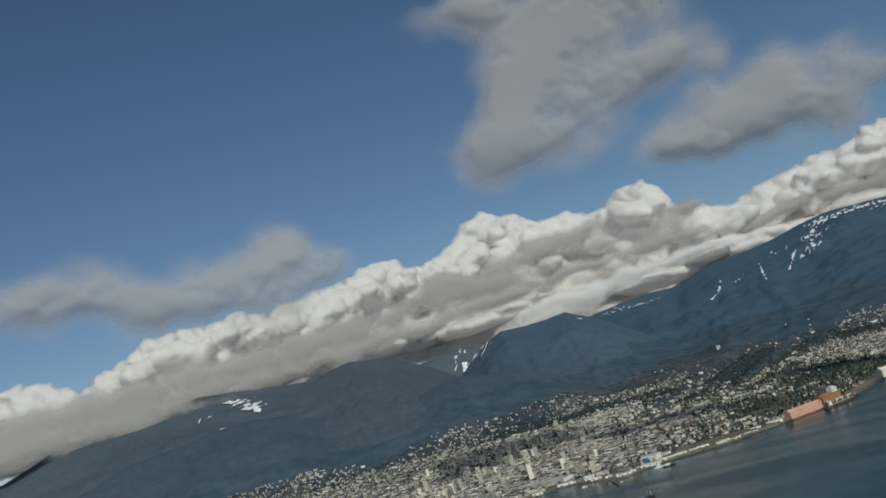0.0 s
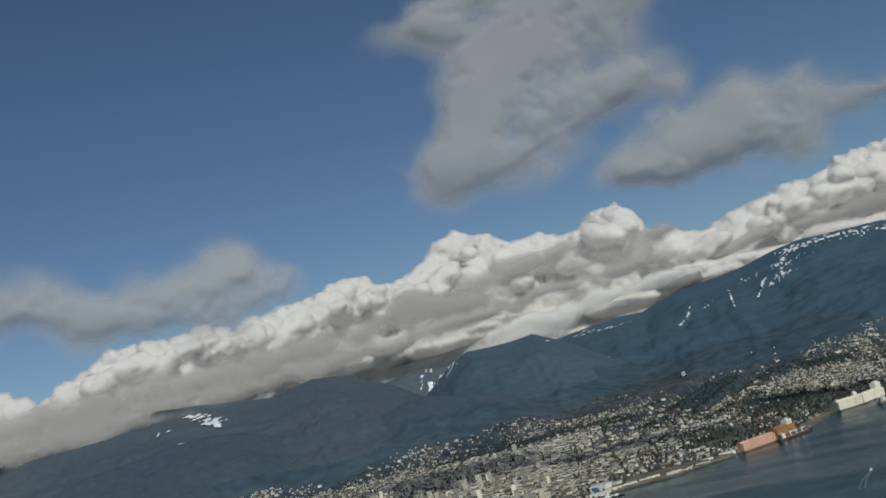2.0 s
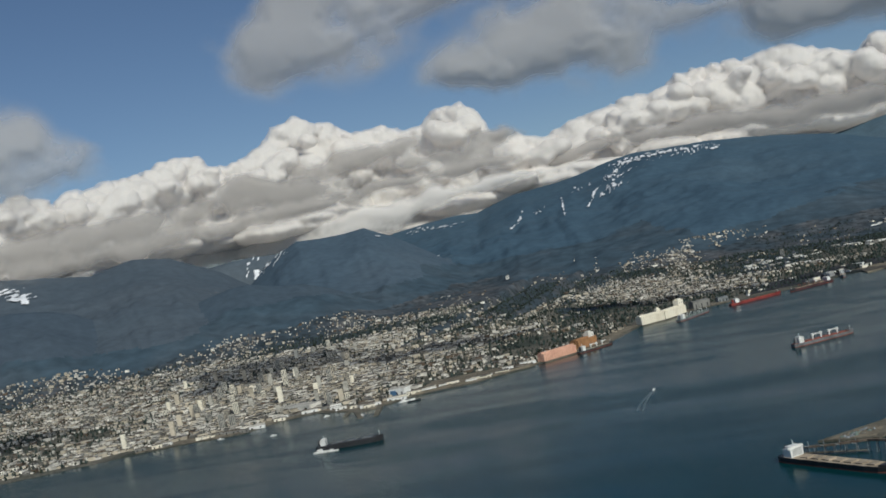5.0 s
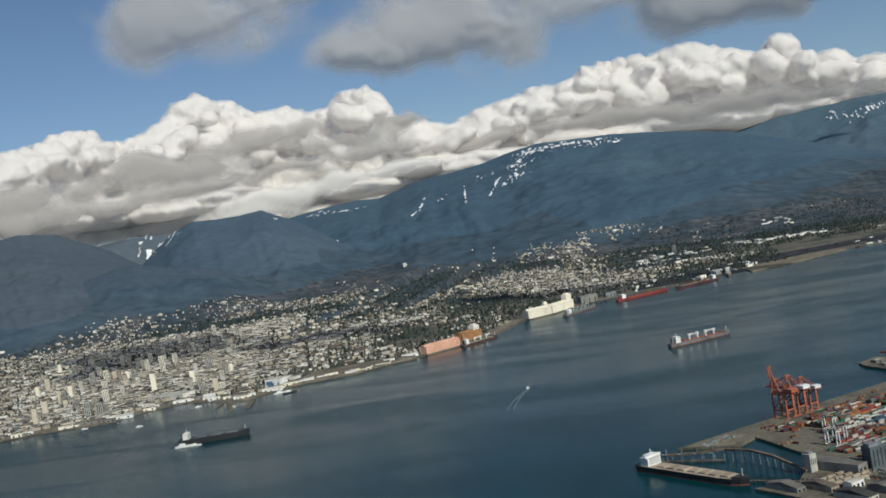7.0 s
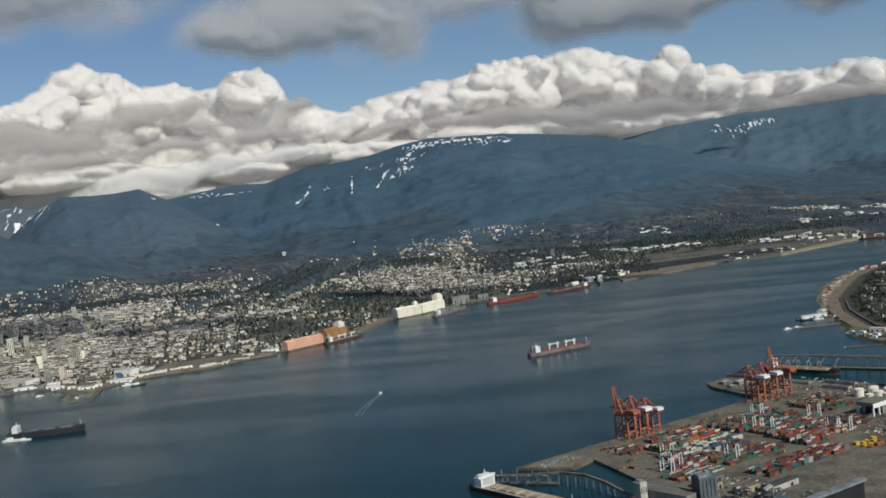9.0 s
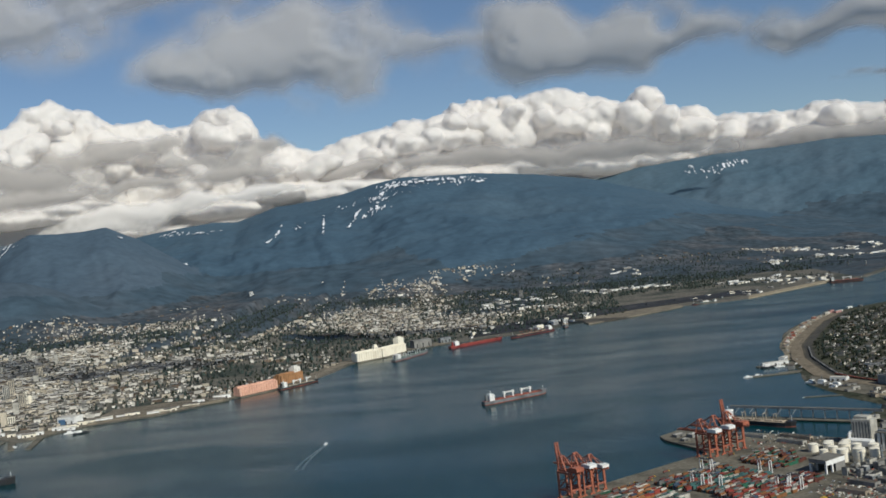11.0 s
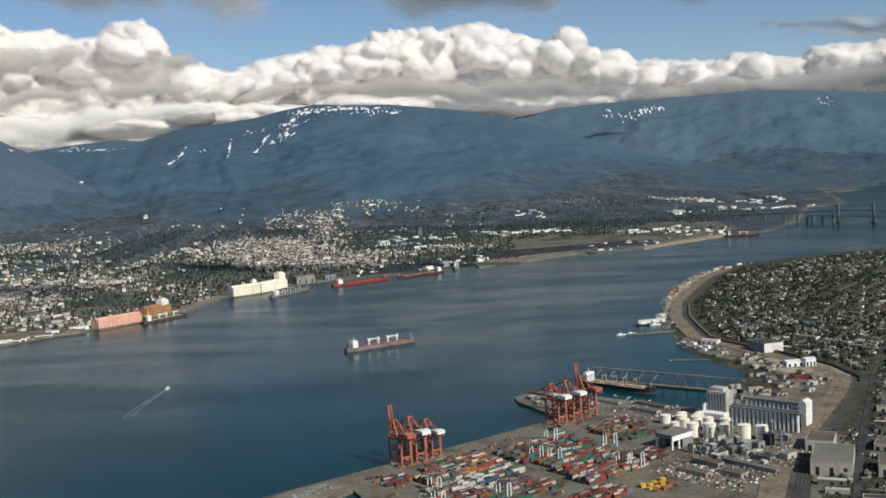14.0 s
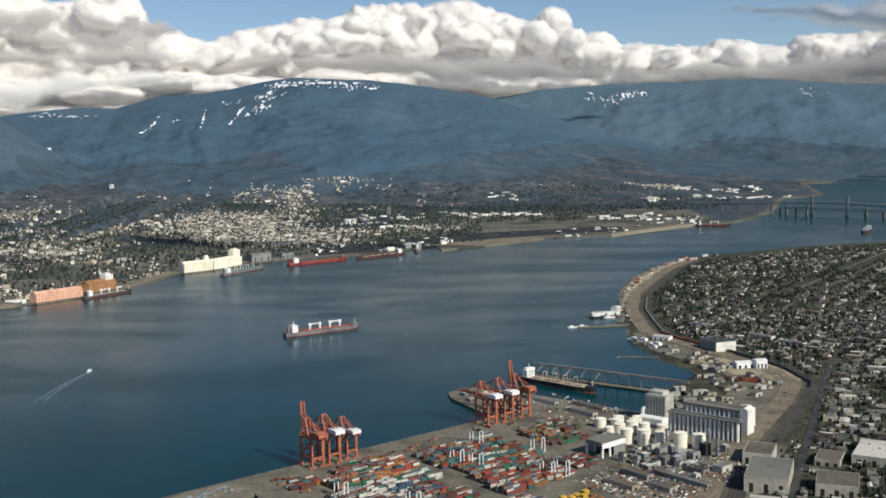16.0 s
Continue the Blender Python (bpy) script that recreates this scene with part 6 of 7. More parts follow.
part("dark_bay", Build().box(-2, 7.7, 0, 5, 0.6, 26), STEEL_GREY, old, "dark recessed bay")
part("penthouse", Build().box(0, 0, 27, 8, 9, 3), STEEL_GREY, old)
for k in (-4, 0, 4):
    part("window", Build().box(k, -7.7, 12, 1.4, 0.4, 8), GLASS, old)
old = thing("workhouse", *ab(50, -374), 4, QUAY_TURN - 18, "tall blue-grey concrete workhouse behind the basin", "building")
part("body", Build().box(0, 0, 0, 27, 24, 33), STEEL_BLUE, old)
part("penthouse", Build().box(-2, 0, 33, 20, 16, 4).box(6, 3, 37, 6, 6, 3), STEEL_GREY, old)
for k in range(4):
    part("window_column", Build().box(-9 + 6 * k, -12.2, 6, 1.6, 0.5, 24), GLASS, old)
    part("side_window_column", Build().box(-13.7, -8 + 5.4 * k, 6, 0.5, 1.6, 24), GLASS, old)
shed("transit_shed", *ab(22, -328), 4, 30, 92, 13, QUAY_TURN + 6, SHED_GREY, ROOFS[0], "long grey flat-roofed transit shed beside the basin", "shed", pitched=False)
shed("white_shed", *ab(-34, -406), 4, 24, 15, 9, QUAY_TURN, WHITE, ROOFS[2], "small white shed with a bright roof on the wharf", "shed")
for n, (a, b, sx, sy, h) in enumerate(((-84, -330, 16, 60, 6), (-62, -372, 14, 54, 7), (-70, -440, 18, 60, 7), (-30, -452, 18, 40, 8), (110, -395, 40, 16, 9), (150, -420, 60, 18, 8), (118, -322, 40, 14, 8), (92, -352, 22, 12, 11))):
    shed("wharf_shed", *ab(a, b), 4, sx, sy, h, QUAY_TURN, (SHED_GREY, DECK_TAN, CONCRETE)[n % 3], (ROOFS[0], ROOFS[1], ROOFS[3])[n % 3], ("grey low shed with a stained roof", "tan low shed with a brown roof", "pale low shed with a dark roof")[n % 3] + " on the wharf",
         "shed", "low sheds by the basin", doors=2)
grain_w = thing("grain_elevator", *ab(10, -545), 4, QUAY_TURN, "grey grain elevator with a row of pale silos and dark gaps", "grain elevator")
silo_row(grain_w, 0, 0, 150, 0, 4.6, 28, CONCRETE, fat=0.8)
# Backing wall coloured dark to paint the shade between the silos.
part("core_wall", Build().box(75, -4, 0, 150, 2, 28), DARK, grain_w)
part("gallery", Build().box(75, -4, 28, 152, 10, 4), STEEL_GREY, grain_w)
part("headhouse", Build().box(-14, -6, 0, 22, 26, 42).box(-14, -6, 42, 14, 14, 5), STEEL_BLUE, grain_w)
g_p = np.random.default_rng(21)
for k in range(30):
    a, b, h = g_p.uniform(-10, 120), g_p.uniform(-515, -410), g_p.uniform(6, 20)
    t = thing("pipe_rack", *ab(a, b), 4, QUAY_TURN + g_p.choice((0, 90)), "dark steel pipe rack with ducts in the elevator yard", "pipe rack", "pipe racks in the elevator yard")
    w = g_p.uniform(8, 20)
    for px in (-w / 2, w / 2):
        for py in (-2, 2):
            part("post", Build().beam((px, py, 0), (px, py, h), 0.7), STEEL_BLUE, t)
    part("deck", Build().box(0, 0, h * 0.6, w, 4.6, 0.5).box(0, 0, h, w, 4.6, 0.5), STEEL_BLUE, t)
    part("duct", Build().beam((-w / 2, 0, h + 1.2), (w / 2, 0, h + 1.2 + g_p.uniform(-3, 3)), 1.6), (CONCRETE, STEEL_GREY, STEEL_BLUE)[k % 3], t)
for k in range(22):
    x, y = ab(-50 + 18 * (k % 6), -345 - 14 * (k // 6) - 3)
    tagged(part("timber_stack", Build().box(x, y, 4, 15, 4.5, 3, QUAY_TURN), DECK_TAN), "tan stack of sawn timber on the wharf", "stack", "timber stacks")

# ---- east side: tanks, elevator, shed ----
for n, (a, b, r, h) in enumerate(((690, -168, 8, 13), (706, -188, 8, 13), (724, -176, 8, 12), (668, -206, 7, 11), (684, -214, 8, 14), (704, -222, 8.5, 16), (724, -210, 8, 14), (742, -200, 7, 13),
                                  (652, -256, 9, 20), (664, -280, 9.5, 21), (676, -304, 9.5, 21), (690, -328, 9.5, 21), (706, -350, 9, 20), (700, -250, 8, 19), (712, -276, 8, 19), (640, -226, 7, 9), (652, -232, 6, 8))):
    x, y = ab(a, b)
    t = thing("storage_tank", x, y, 4, 0, "white cylindrical storage tank with a low cone roof", "tank", "storage tanks")
    part("shell", Build().tube(0, 0, 0, r * 1.1, h * 1.1, 24), SILO_CREAM, t)
    part("roof", Build().tube(0, 0, h * 1.1, r * 1.1, 1.6, 24, 0.8), SILO_CREAM, t)
    part("top_rail", Build().tube(0, 0, h * 1.1 - 0.5, r * 1.12, 0.4, 24), STEEL_GREY, t)
    part("ladder", Build().box(r * 1.1 + 0.2, 0, 0, 0.5, 1.0, h * 1.1), STEEL_GREY, t)
for k in range(34):
    a, b = g_c.uniform(575, 720), g_c.uniform(-400, -300)
    x, y = ab(a, b)
    w, d, h = g_c.uniform(6, 22), g_c.uniform(6, 14), g_c.uniform(4, 13)
    shed("plant_building", x, y, 4, w, d, h, QUAY_TURN, (SHED_GREY, CONCRETE, STEEL_GREY)[k % 3], (ROOFS[0], ROOFS[3], ROOFS[2])[k % 3],
         ("grey plant building in the tank yard", "pale plant building in the tank yard", "dark steel plant unit in the tank yard")[k % 3], "plant", "rendering plant buildings", pitched=k % 2 == 0, doors=1)
for k, (a, b, h) in enumerate(((668, -320, 32), (700, -372, 36), (640, -300, 24), (690, -395, 26))):
    x, y = ab(a, b)
    t = thing("process_tower", x, y, 4, QUAY_TURN, "slim grey steel process tower among pipes", "tower", "process towers")
    part("column", Build().tube(0, 0, 0, 2.2, h, 10), STEEL_GREY, t)
    for f in range(4):
        part("platform", Build().box(0, 0, h * (f + 1) / 4.5, 7, 7, 0.5), STEEL_GREY, t)
x, y = ab(588, -270)
t = thing("maintenance_shed", x, y, 4, QUAY_TURN, "tall grey maintenance shed with an open white-framed front", "shed")
part("roof", Build().box(0, 0, 22, 52, 34, 1.4), ROOFS[0], t)
part("back_wall", Build().box(24.5, 0, 0, 2, 33, 22), SHED_GREY, t)
part("far_wall", Build().box(6, 15.8, 0, 36, 1.4, 22), SHED_GREY, t)
part("side_wall", Build().box(12, -15.8, 0, 24, 1.4, 14), SHED_GREY, t)
part("upper_wall", Build().box(0, -16.2, 14, 51, 1.2, 8), WHITE, t, "white cladding band")
part("lintel", Build().box(-25, 0, 17, 1.2, 33, 5), SHED_GREY, t)
for px, py in ((-24, -15), (-24, 15), (-8, -15), (-8, 15)):
    part("column", Build().box(px, py, 0, 3, 3, 15.2), WHITE, t)

# Long low sheds, boxes and clutter of the plant yard.
for a, b, sx, sy, h, wall, roof, text in ((490, -386, 14, 50, 6, DECK_TAN, ROOFS[1], "long brown-roofed open shed in the plant yard"), (537, -374, 15, 46, 7, SHED_GREY, ROOFS[1], "long brown-roofed shed in the plant yard"),
                                          (565, -428, 11, 92, 6, SHED_GREY, ROOFS[0], "very long grey conveyor shed in the plant yard"), (584, -437, 10, 9, 8, CONCRETE, ROOFS[2], "small pale pump house in the plant yard"),
                                          (520, -430, 16, 40, 6, TAN_WALL, ROOFS[1], "tan shed with a stained roof in the plant yard"), (610, -420, 14, 30, 7, SHED_GREY, ROOFS[3], "dark-roofed shed in the plant yard"),
                                          (686, -376, 12, 12, 17, HULL_BLACK, ROOFS[3], "black steel box tower beside the tanks"), (640, -440, 24, 16, 9, CONCRETE, ROOFS[0], "pale concrete shed near the tracks")):
    shed("plant_shed", *ab(a, b), 4, sx, sy, h, QUAY_TURN, wall, roof, text, "shed", pitched=False, doors=1)
for k in range(12):
    x, y = ab(392 + 13 * (k % 4), -372 - 13 * (k // 4) - 3 * (k % 2))
    tagged(part("equipment_box", Build().box(x, y, 4, 9.5, 6.5, 2.8 + 2.6 * (k % 3 == 0), QUAY_TURN + 8 * (k % 3)).box(x, y, 6.8 + 2.6 * (k % 3 == 0), 8.9, 0.3, 0.3, QUAY_TURN + 8 * (k % 3)), (YELLOW, BOX_PAINTS["orange"])[k > 6]),
           ("yellow equipment box on the wharf", "orange equipment box on the wharf")[k > 6], "box", "equipment boxes")
for k in range(64):
    a, b = g_c.uniform(452, 640), g_c.uniform(-478, -345)
    x, y = ab(a, b)
    w, d, h = g_c.uniform(2, 8), g_c.uniform(2, 4), g_c.uniform(1, 3.2)
    tagged(part("scrap_bin", Build().box(x, y, 4, w, d, h, QUAY_TURN + g_c.uniform(-20, 20), 0.92), (DARK, BOX_PAINTS["brown"], STEEL_GREY, BOX_PAINTS["white"], DECK_TAN)[k % 5]),
           ("black", "rust-brown", "grey steel", "white", "tan")[k % 5] + " bin among clutter in the plant yard", "bin", "bins in the plant yard")

grain = thing("grain_elevator", *ab(752, -257), 4, -40.5, "white concrete grain elevator with rows of ribbed silos", "grain elevator")
silo_row(grain, 0, 0, 120, 0, 3.6, 31, SILO_WHITE, fat=0.76)
# Added dark backing: the silo gaps' shade is in its colour.
part("core_wall", Build().box(60, 4, 0, 120, 2, 31), DARK, grain, "wall coloured dark for the shaded gaps between the silos")
part("roof_slab", Build().box(60, 3, 31, 123, 15, 1.2), ROOFS[0], grain)
part("roof_monitor", Build().box(60, 5, 32.2, 118, 5, 2.6), STEEL_GREY, grain)
for row, h, far in ((48, 34, 100), (57, 34, 100), (94, 28, 88)):
    silo_row(grain, 4, row, far, row, 4.0, h, SILO_WHITE, fat=0.82)
part("gallery", Build().box(53, 53, 34, 102, 17, 3.6), ROOFS[0], grain)
part("end_house", Build().box(107, 53, 0, 13, 24, 40, 0, 1.0).gable(107, 53, 40, 24, 13, 3.6, 90), SILO_WHITE, grain)
part("rear_gallery", Build().box(46, 94, 28, 84, 12, 3), ROOFS[0], grain)
part("rear_end", Build().box(93, 94, 0, 11, 18, 31), SILO_WHITE, grain)
work = part("workhouse", Build().box(-44, 50, 0, 36, 28, 44).box(-46, 50, 44, 26, 20, 5), CONCRETE, grain, "tall pale workhouse")
for k in range(6):
    part("window_column", Build().box(-58 + 5.6 * k, 35.9, 8, 1.7, 0.5, 32), GLASS, work)
for k in range(4):
    part("side_window_column", Build().box(-62.1, 40 + 6.4 * k, 8, 0.5, 1.7, 32), GLASS, work)
part("lean_to", Build().box(-42, 24, 0, 44, 20, 10).gable(-42, 24, 10, 44, 20, 3), WHITE, grain)
part("dust_duct", Build().tube(-68, 36, 0, 3.2, 18, 12).beam((-68, 36, 18), (-58, 44, 23), 5.4), WHITE, grain)

def yard_scrap():
    g = np.random.default_rng(77)
    bits = {}
    for a0, a1, b0, b1, n in ((455, 700, -482, -330, 900), (640, 800, -150, 40, 260), (-50, 160, -420, -330, 160)):
        for k in range(n):
            x, y = ab(g.uniform(a0, a1), g.uniform(b0, b1))
            bits.setdefault(int(g.choice(5, p=(0.22, 0.2, 0.26, 0.16, 0.16))), Build()).box(x, y, 4, g.uniform(1, 5.5), g.uniform(0.8, 2.4), g.uniform(0.5, 2.2), QUAY_TURN + g.uniform(-40, 40), 0.85)
    strip = offset(RAIL[10:16], -58)
    for k in range(420):
        n, u = int(g.integers(0, len(strip) - 1)), g.uniform()
        x, y = [p + (q - p) * u + g.normal(0, 13) for p, q in zip(strip[n], strip[n + 1])]
        if polygon_distance(np.array([x]), np.array([y]), SOUTH)[0] > 10:
            z = float(south_height(np.array([x]), np.array([y]))[0])
            bits.setdefault(int(g.choice(5, p=(0.2, 0.16, 0.24, 0.24, 0.16))), Build()).box(x, y, z, g.uniform(2, 9), g.uniform(1.5, 4), g.uniform(1, 3.6), g.uniform(0, 180), 0.85)
    for n, build in bits.items():
        tagged(part("yard_scrap", build, (SILO_WHITE, DARK, STEEL_GREY, DECK_TAN, DECK_RED)[n]), ("white", "black", "grey steel", "tan", "rust-red")[n] + " scrap, pipes and vehicles strewn over the yard", "scrap", kind="stuff")


yard_scrap()

# Shipping gallery out to the grain berth.
x0, y0, x1, y1 = 168, 2085, 432, 1890
rz = math.degrees(math.atan2(y1 - y0, x1 - x0))
length = math.hypot(x1 - x0, y1 - y0)
gal = thing("shipping_gallery", x0, y0, 0, rz, "long grey conveyor gallery on tall trestles over the berth", "conveyor")
part("gallery", Build().box(length / 2, 14, 22, length, 5, 4.5), STEEL_GREY, gal)
part("gallery_roof", Build().gable(length / 2, 14, 26.5, length, 5, 1.2, 0, 0.2), ROOFS[0], gal)
for k in range(13):
    part("trestle", Build().beam((8 + k * length / 13, 10, -4), (8 + k * length / 13, 13, 22), 1.3).beam((8 + k * length / 13, 18, -4), (8 + k * length / 13, 15, 22), 1.3), STEEL_GREY, gal)
part("berth_deck", Build().box(length / 2, 10, 1.8, length, 22, 1.6), DOCK, gal)
for k in range(5):
    part("loading_spout", Build().beam((22 + k * 32, 11, 23), (22 + k * 32, -10, 15), 1.4), STEEL_GREY, gal)
# Tracks, pipes and low sheds on the pier between the crane berth and the grain berth.
for n, (a, b, sx, sy, h) in enumerate(((700, 120, 40, 16, 6), (690, 60, 12, 60, 5), (740, 20, 10, 80, 5), (680, 150, 26, 14, 5), (770, -70, 10, 70, 5), (730, -90, 12, 60, 6), (655, 110, 16, 12, 4))):
    shed("pier_shed", *ab(a, b), 4, sx, sy, h, QUAY_TURN, (SHED_GREY, DECK_TAN, CONCRETE)[n % 3], (ROOFS[2], ROOFS[1], ROOFS[0])[n % 3], ("grey low shed on the pier", "tan low shed on the pier", "pale low shed on the pier")[n % 3], "shed", "pier sheds", pitched=False, doors=1)


# ---- bay shore: wharves, boats, yards ----
ribbon("yard_ground", offset(RAIL[:15], -74), 88, 0.5, DOCK, "stained gravel yard between the tracks and the bay", south_height, "yard")
for ring, text in (([(400, 2640), (470, 2655), (470, 2625), (330, 2612), (330, 2624), (400, 2628)], "small wharf with sheds over the bay"),
                   ([(372, 2790), (480, 2812), (482, 2776), (376, 2764)], "fish dock on piles over the bay"),
                   ([(425, 2440), (470, 2470), (520, 2340), (480, 2300)], "timber float with moored boats")):
    slab("bay_wharf", ring, 2.6, DOCK, text, "wharf")
slab("breakwater", [(372, 2250), (374, 2257), (480, 2236), (478, 2229)], 1.6, DOCK, "thin floating breakwater across the bay", "breakwater")
shed("dock_shed", 425, 2790, 2.6, 75, 16, 8, 8, WHITE, ROOFS[2], "long white dock shed over the water", "shed")
shed("dock_shed", 465, 2860, 3, 30, 18, 9, 60, WHITE, ROOFS[2], "white fish plant on the shore", "shed")
shed("dock_shed", 450, 2700, 3, 34, 16, 8, 70, SHED_GREY, ROOFS[1], "brown-roofed boat shed on the shore", "shed")
# Side walls are dark grey to paint their shade; the end stays white.
works = shed("boat_works", 596, 2300, 4, 50, 64, 21, 18, STEEL_GREY, ROOFS[3], "broad boat works hall, sides coloured grey for shade, white end wall", "hall", pitched=False)
part("end_wall", Build().box(0, -32.4, 0, 49, 0.6, 21), SILO_WHITE, works, "white end wall")
shed("concrete_plant", 598, 2108, 4, 38, 22, 12, 10, WHITE, WHITE, "white concrete plant building on sandy ground", "plant")
shed("concrete_plant", 629, 2102, 4, 23, 20, 17, 10, WHITE, WHITE, "white concrete plant silo house", "plant")
shed("cannery", 500, 2420, 3, 40, 22, 10, -35, WHITE, ROOFS[2], "white net shed beside the float", "shed")
slab("sand_yard", [(540, 2240), (650, 2150), (690, 2000), (640, 1960), (560, 2050), (520, 2180)], 4.6, SAND, "pale sandy yard of the concrete plant", "yard")
for k in range(30):
    x, y = 540 + 13.5 * (k % 5) + 6 * (k // 15), 2010 - 6 * (k % 5) - 7 * (k // 5 % 3)
    colour = COLOURS[(1, 2, 3, 1, 2)[k % 5]]
    ob = new("container", container_mesh(colour))
    ob.matrix_world = at(x, y, 4.7 + 2.7 * (k // 15), -24)
    tagged(ob, BOX_LABEL[colour], "container", "containers in the east yard")
for k in range(130):
    x, y = g_c.uniform(400, 640), g_c.uniform(1800, 2420)
    if polygon_distance(np.array([x]), np.array([y]), SOUTH)[0] > 14 and polyline_side(np.array([x]), np.array([y]), RAIL)[0] < -42:
        shed("yard_shed", x, y, 3.6, g_c.uniform(8, 26), g_c.uniform(7, 14), g_c.uniform(4, 9), g_c.choice((10, 100, 40)), (SHED_GREY, CONCRETE, DECK_TAN, CONCRETE)[k % 4], (ROOFS[0], ROOFS[1], ROOFS[1], ROOFS[2] if k % 8 == 3 else ROOFS[0])[k % 4],
             ("grey yard shed beside the tracks", "pale yard shed beside the tracks", "tan yard shed beside the tracks", "pale concrete yard shed beside the tracks")[k % 4], "shed", "yard sheds", doors=1)
for x, y, rz, size in ((318, 2622, 10, 26), (345, 2628, 5, 28), (438, 2425, -60, 48), (456, 2395, -60, 60), (478, 2350, -60, 55), (372, 2252, 0, 8), (402, 2760, 8, 45), (430, 2752, 8, 30), (466, 2330, -60, 40),
                       (150, 1800, 40, 12), (455, 2820, 8, 30), (-1730, 2620, 100, 30), (-1600, 2770, 30, 45), (-1640, 2790, 30, 40), (-1905, 2740, 60, 26), (-2240, 2610, 20, 22), (-1990, 2500, 30, 20)):
    small_boat(x, y, rz, size, "white workboat moored by the wharf" if size > 20 else "small white launch on the water", (WHITE, HULL_BLACK)[int(size) % 2])


# ---- workshops and warehouses by the avenue ----
WORKS = [(432, 1396, 56, 96, 20, 68, TAN_WALL, ROOFS[0], "large flat-roofed tan warehouse with a grey roof"), (505, 1345, 52, 60, 15, 68, TAN_WALL, ROOFS[1], "flat-roofed tan workshop with a stained roof"),
         (610, 1470, 60, 90, 13, 60, TAN_WALL, ROOFS[2], "long grey-roofed warehouse with a pale roof"), (540, 1470, 34, 50, 9, 62, TAN_WALL, ROOFS[1], "low tan workshop with a brown roof"),
         (450, 1500, 40, 60, 17, 66, CONCRETE, ROOFS[1], "square brown-roofed concrete warehouse"), (660, 1360, 70, 60, 12, 60, SHED_GREY, ROOFS[0], "wide grey warehouse beside the avenue")]
for x, y, sx, sy, h, rz, wall, roof, text in WORKS:
    shed("warehouse", x, y, float(south_height(np.array([float(x)]), np.array([float(y)]))[0]), sx, sy, h, rz - 90, wall, roof, text, "warehouse", "warehouses by the avenue", pitched=False, doors=3)
placed = [(w[0], w[1], 58) for w in WORKS]
for k in range(3200):
    x, y = g_c.uniform(330, 1150), g_c.uniform(1150, 2300)
    px, py = np.array([x]), np.array([y])
    side, ave = polyline_side(px, py, RAIL)[0], polyline_side(px, py, AVENUE)[0]
    if side < 52 or abs(ave) < 22 or abs(ave - 120) < 20 or ave > 330 or any(math.hypot(x - u, y - v) < gap for u, v, gap in placed):
        continue
    wide = 11 + 26 * g_c.uniform() ** 2
    placed.append((x, y, 14 + 0.55 * wide))
    shed("workshop", x, y, float(south_height(px, py)[0]), wide, g_c.uniform(9, 17), g_c.uniform(4, 8), (66 if y < 2100 else 58) - 90 * (k % 4 < 3) + g_c.normal(0, 4), (SHED_GREY, TAN_WALL, HOUSE_WALLS[1], HOUSE_WALLS[3], HOUSE_WALLS[2])[k % 5],
         (ROOFS[0], ROOFS[1], ROOFS[3], ROOFS[2], ROOFS[3])[(k // 5) % 5], ("grey workshop with a flat roof", "tan stucco workshop with a flat roof", "cream workshop with a flat roof", "brown brick workshop with a flat roof", "dark grey workshop with a flat roof")[k % 5] + " near the tracks",
         "workshop", "workshops by the avenue", pitched=k % 3 == 0, doors=1)


def avenue_clutter():
    """Low lean-tos, parked vehicles and bare trees between the workshops."""
    g = np.random.default_rng(55)

    def strewn(n, near, far):
        x, y = g.uniform(330, 1500, n), g.uniform(1120, 2600, n)
        side, ave = polyline_side(x, y, RAIL), polyline_side(x, y, AVENUE)
        ok = (side > near) & (np.abs(ave) > 9) & (np.abs(ave - 120) > 8) & (ave < far)
        return x[ok], y[ok]

    x, y = strewn(2600, 50, 560)
    free = np.array([all(math.hypot(u - p, v - q) > gap * 0.62 for p, q, gap in placed) for u, v in zip(x, y)])
    x, y = x[free], y[free]
    n = len(x)
    z = south_height(x, y)
    sx = 6 + 15 * g.uniform(0, 1, n) ** 2
    many_houses("lean_tos", x, y, z, 66 + 90 * g.integers(0, 2, n) + g.normal(0, 4, n), sx, g.uniform(5, 9, n), g.uniform(3, 6, n), g.uniform(0.8, 2, n), g.uniform(0, 1, n) < 0.6,
                (g.choice(4, n, p=(0.34, 0.26, 0.22, 0.18)), g.choice(4, n, p=(0.3, 0.22, 0.22, 0.26))), "low sheds and lean-tos between the workshops")
    x, y = strewn(2200, 44, 620)
    bits = {}
    for u, w in zip(x, y):
        paint = g.choice(4, p=(0.4, 0.2, 0.25, 0.15))
        zz = float(south_height(np.array([u]), np.array([w]))[0])
        bits.setdefault(int(paint), Build()).box(u, w, zz, 4.4, 1.8, 1.4, 66 + 90 * (g.uniform() < 0.3) + g.normal(0, 3), 0.82)
    for paint, build in bits.items():
        tagged(part("parked_vehicles", build, (WHITE, HULL_GREY, STEEL_GREY, HULL_RED)[paint]), ("white", "dark grey", "silver grey", "red")[paint] + " vehicles parked along the streets and yards", "vehicles", kind="stuff")
    x, y = strewn(5200, 42, 900)
    size = g.uniform(0.5, 1.2, len(x))
    many_trees("street_trees", x, y, south_height(x, y) - 0.5, 8.5 * size, 3.0 * size, BARE, "bare brown trees between the workshops", False)


avenue_clutter()


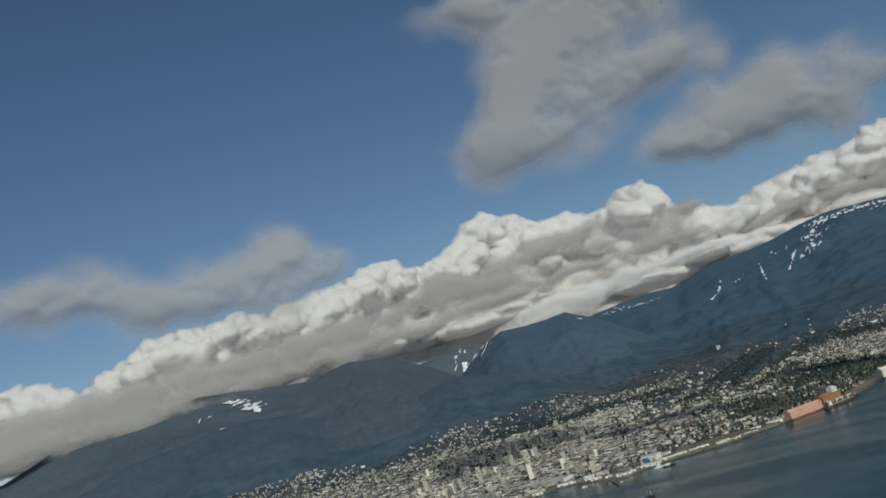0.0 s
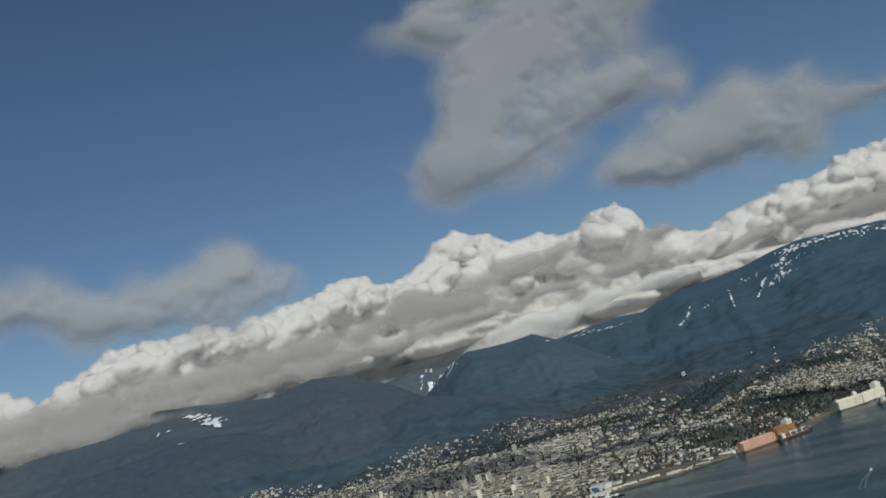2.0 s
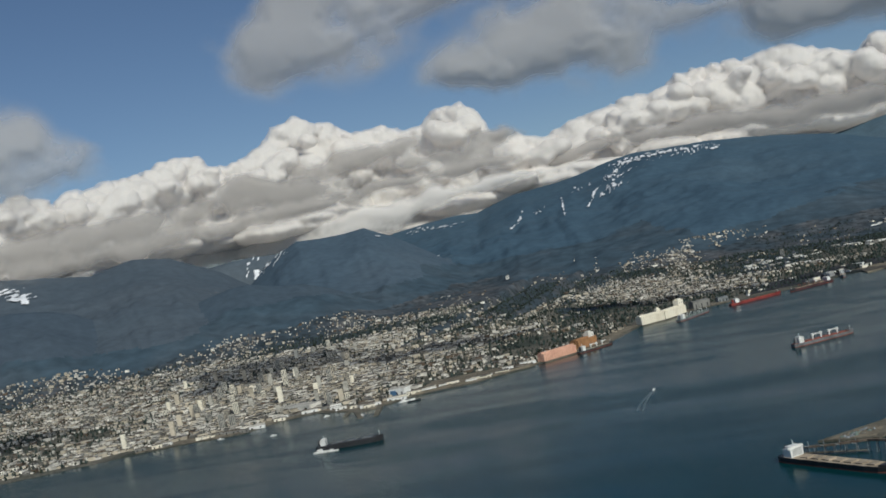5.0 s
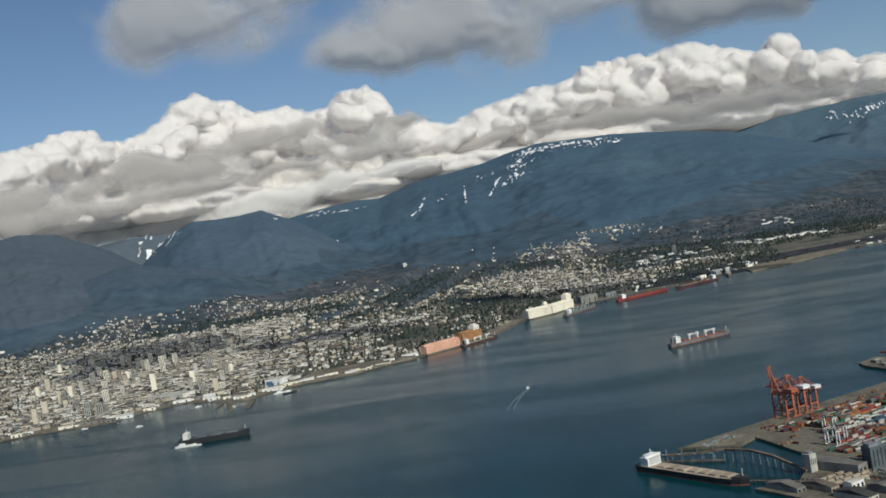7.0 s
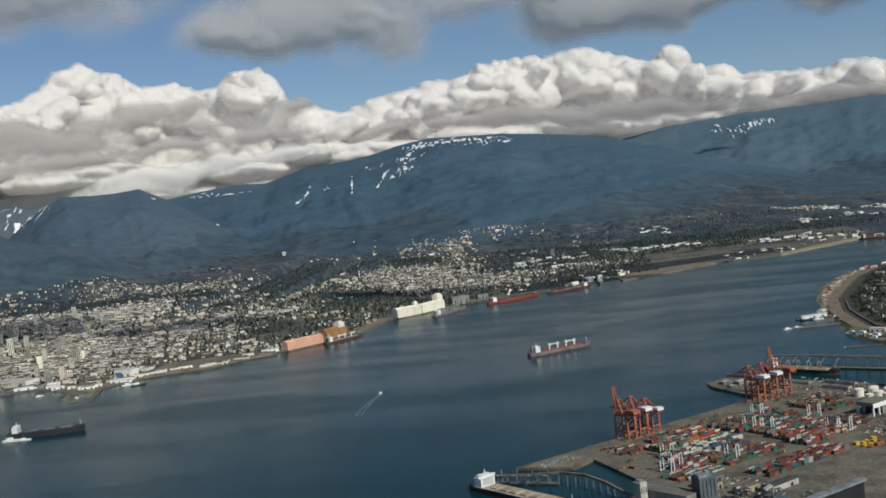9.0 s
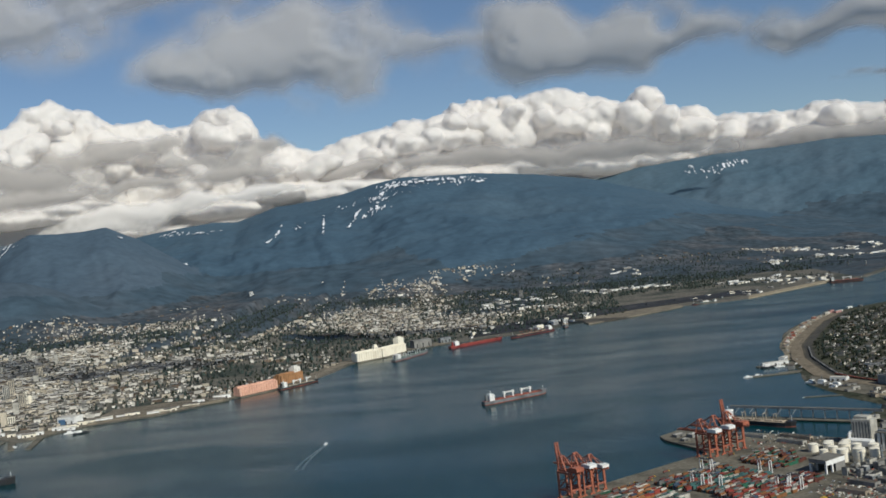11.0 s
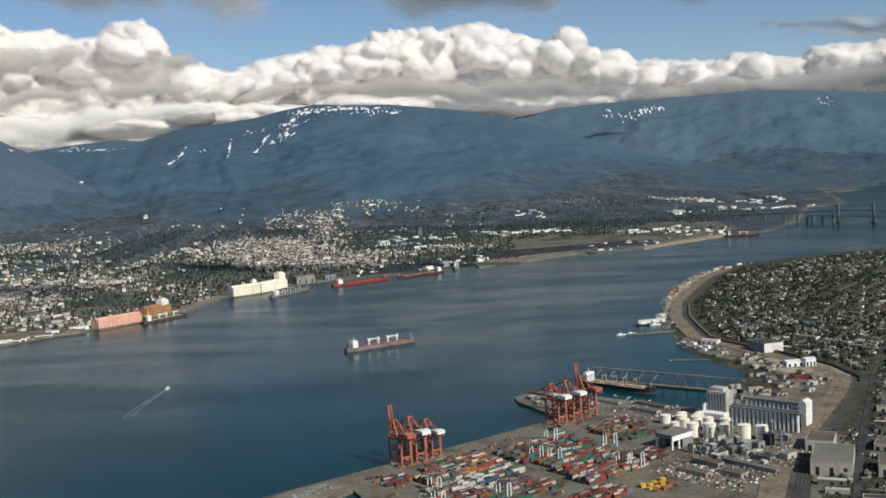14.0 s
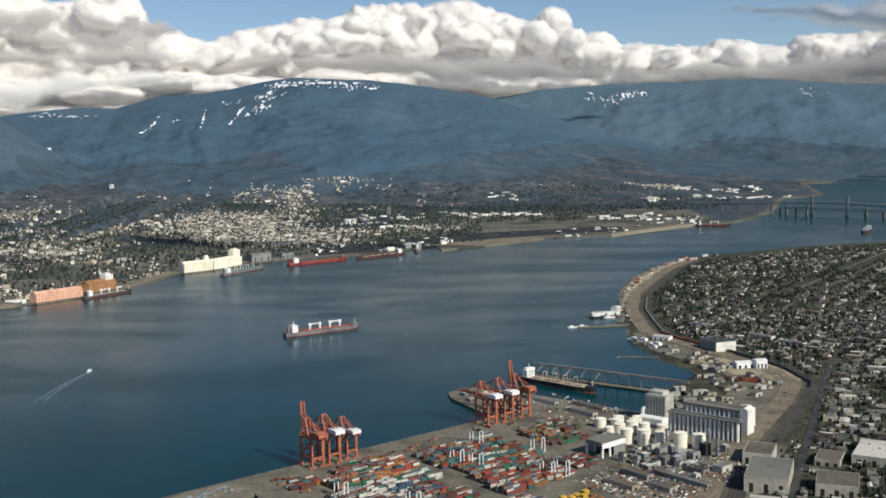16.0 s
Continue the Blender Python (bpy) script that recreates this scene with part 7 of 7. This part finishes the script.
# ---- trains ----
def wagons(line, d, start, stop, mat, label):
    p = np.array(offset(line, d))
    seg = np.r_[0, np.cumsum(np.linalg.norm(np.diff(p, axis=0), axis=1))]
    for s in np.arange(start, stop, 17.5):
        x, y = np.interp(s, seg, p[:, 0]), np.interp(s, seg, p[:, 1])
        x2, y2 = np.interp(s + 8, seg, p[:, 0]), np.interp(s + 8, seg, p[:, 1])
        z = float(south_height(np.array([x]), np.array([y]))[0]) + 1.4
        t = thing("rail_wagon", x, y, z, math.degrees(math.atan2(y2 - y, x2 - x)), label, "wagon", "wagons in the rail yard")
        part("body", Build().box(0, 0, 1.1, 15.5, 2.9, 2.9), mat, t)
        for k in (-5.4, 5.4):
            part("bogie", Build().box(k, 0, 0, 3.2, 2.3, 1.1), DARK, t)


wagons(RAIL, 15, 900, 1350, HULL_BLACK, "dark hopper wagon standing on the tracks")
wagons(RAIL, 20, 1500, 2050, SHED_GREY, "grey covered wagon standing on the tracks")
wagons(RAIL, 10, 1250, 1500, DECK_RED, "red-brown box wagon standing on the tracks")
wagons(RAIL, 25, 300, 520, HULL_BLACK, "dark hopper wagon standing on the tracks")


# ---- bridge over the narrows ----
def narrows_bridge():
    """A lift bridge, and the higher road bridge close behind it. x runs along both from the north bank."""
    rz = math.degrees(math.atan2(-0.757, 0.654))
    t = thing("lift_bridge", 2103, 6061, 0, rz, "dark steel lift bridge with two tall towers over the narrows", "bridge")
    part("deck", Build().box(145, 0, 30, 710, 9, 3), STEEL_GREY, t)
    for s in (-4.5, 4.5):
        truss = Build().beam((-205, s, 41), (500, s, 41), 1.6)
        for k in range(30):
            u = -205 + 23.5 * k
            truss.beam((u, s, 32), (u + 11.75, s, 41), 1.2).beam((u + 11.75, s, 41), (u + 23.5, s, 32), 1.2)
        part("truss", truss, STEEL_GREY, t)
    for u in (0, 214):
        tower = part("tower", Build().box(u, -5.5, 0, 9, 5, 104).box(u, 5.5, 0, 9, 5, 104).box(u, 0, 96, 15, 19, 10).box(u, 0, 56, 8, 12, 5).box(u, 0, 76, 8, 12, 5), HULL_GREY, t, "tall lift tower")
        part("pier", Build().box(u, 0, -6, 24, 22, 12), DOCK, tower)
    for u in (-200, -100, 320, 420):
        part("pier", Build().box(u, 0, -6, 9, 12, 36), DOCK, t)
    nx, ny = 2103 + 0.757 * 45, 6061 + 0.654 * 45
    road = thing("road_bridge", nx, ny, 0, rz, "high grey steel road bridge with a level deck and under-truss", "bridge")
    way = [(-900, 38), (-700, 45), (-380, 54), (-190, 64), (0, 72), (200, 72), (420, 66), (700, 58)]
    for (u0, z0), (u1, z1) in zip(way, way[1:]):
        part("deck", Build().beam((u0, 0, z0), (u1, 0, z1), 20, 3.2), STEEL_GREY, road)
        for s in (-8, 8):
            truss = Build().beam((u0, s, z0 - 11), (u1, s, z1 - 11), 1.6)
            n = max(int((u1 - u0) / 24), 2)
            for k in range(n):
                a, b = k / n, (k + 1) / n
                truss.beam((u0 + (u1 - u0) * a, s, z0 + (z1 - z0) * a - 11), (u0 + (u1 - u0) * b, s, z0 + (z1 - z0) * b - 1.5), 1.2)
            part("truss", truss, STEEL_GREY, road)
    for u, z in ((-640, 35), (-520, 38), (-380, 42), (-290, 48), (-190, 52), (-60, 58), (300, 58), (480, 52)):
        part("pier", Build().box(u, -7, -5, 6, 5, z).box(u, 7, -5, 6, 5, z).box(u, 0, z - 11, 6, 20, 5), CONCRETE, road)


narrows_bridge()


# ---- a launch and its wake in mid-harbour ----
FOAM = material("foam_streak", (0.15, 0.19, 0.205), 0.6, 0, 0.4, 5, 14, 0, (0.05, 0.085, 0.10), 0.52)
small_boat(-755, 2228, 88, 22, "small white launch running up the harbour")
for s in (-1, 1):
    v, f = [], []
    for i in range(21):
        u = i / 20
        x, y, w = -755 - 10 * math.sin(2.2 * u) + s * (1.5 + 6 * u), 2218 - 250 * u, 1.6 + 3.2 * u * (1.2 - u)
        v += [(x - w, y, 0.05), (x + w, y, 0.05)]
        if i:
            f.append((2 * i - 2, 2 * i - 1, 2 * i + 1, 2 * i))
    tagged(part("wake", Build().add(v, f), FOAM), "faint foam wake trailing behind the launch", "wake", kind="structure")
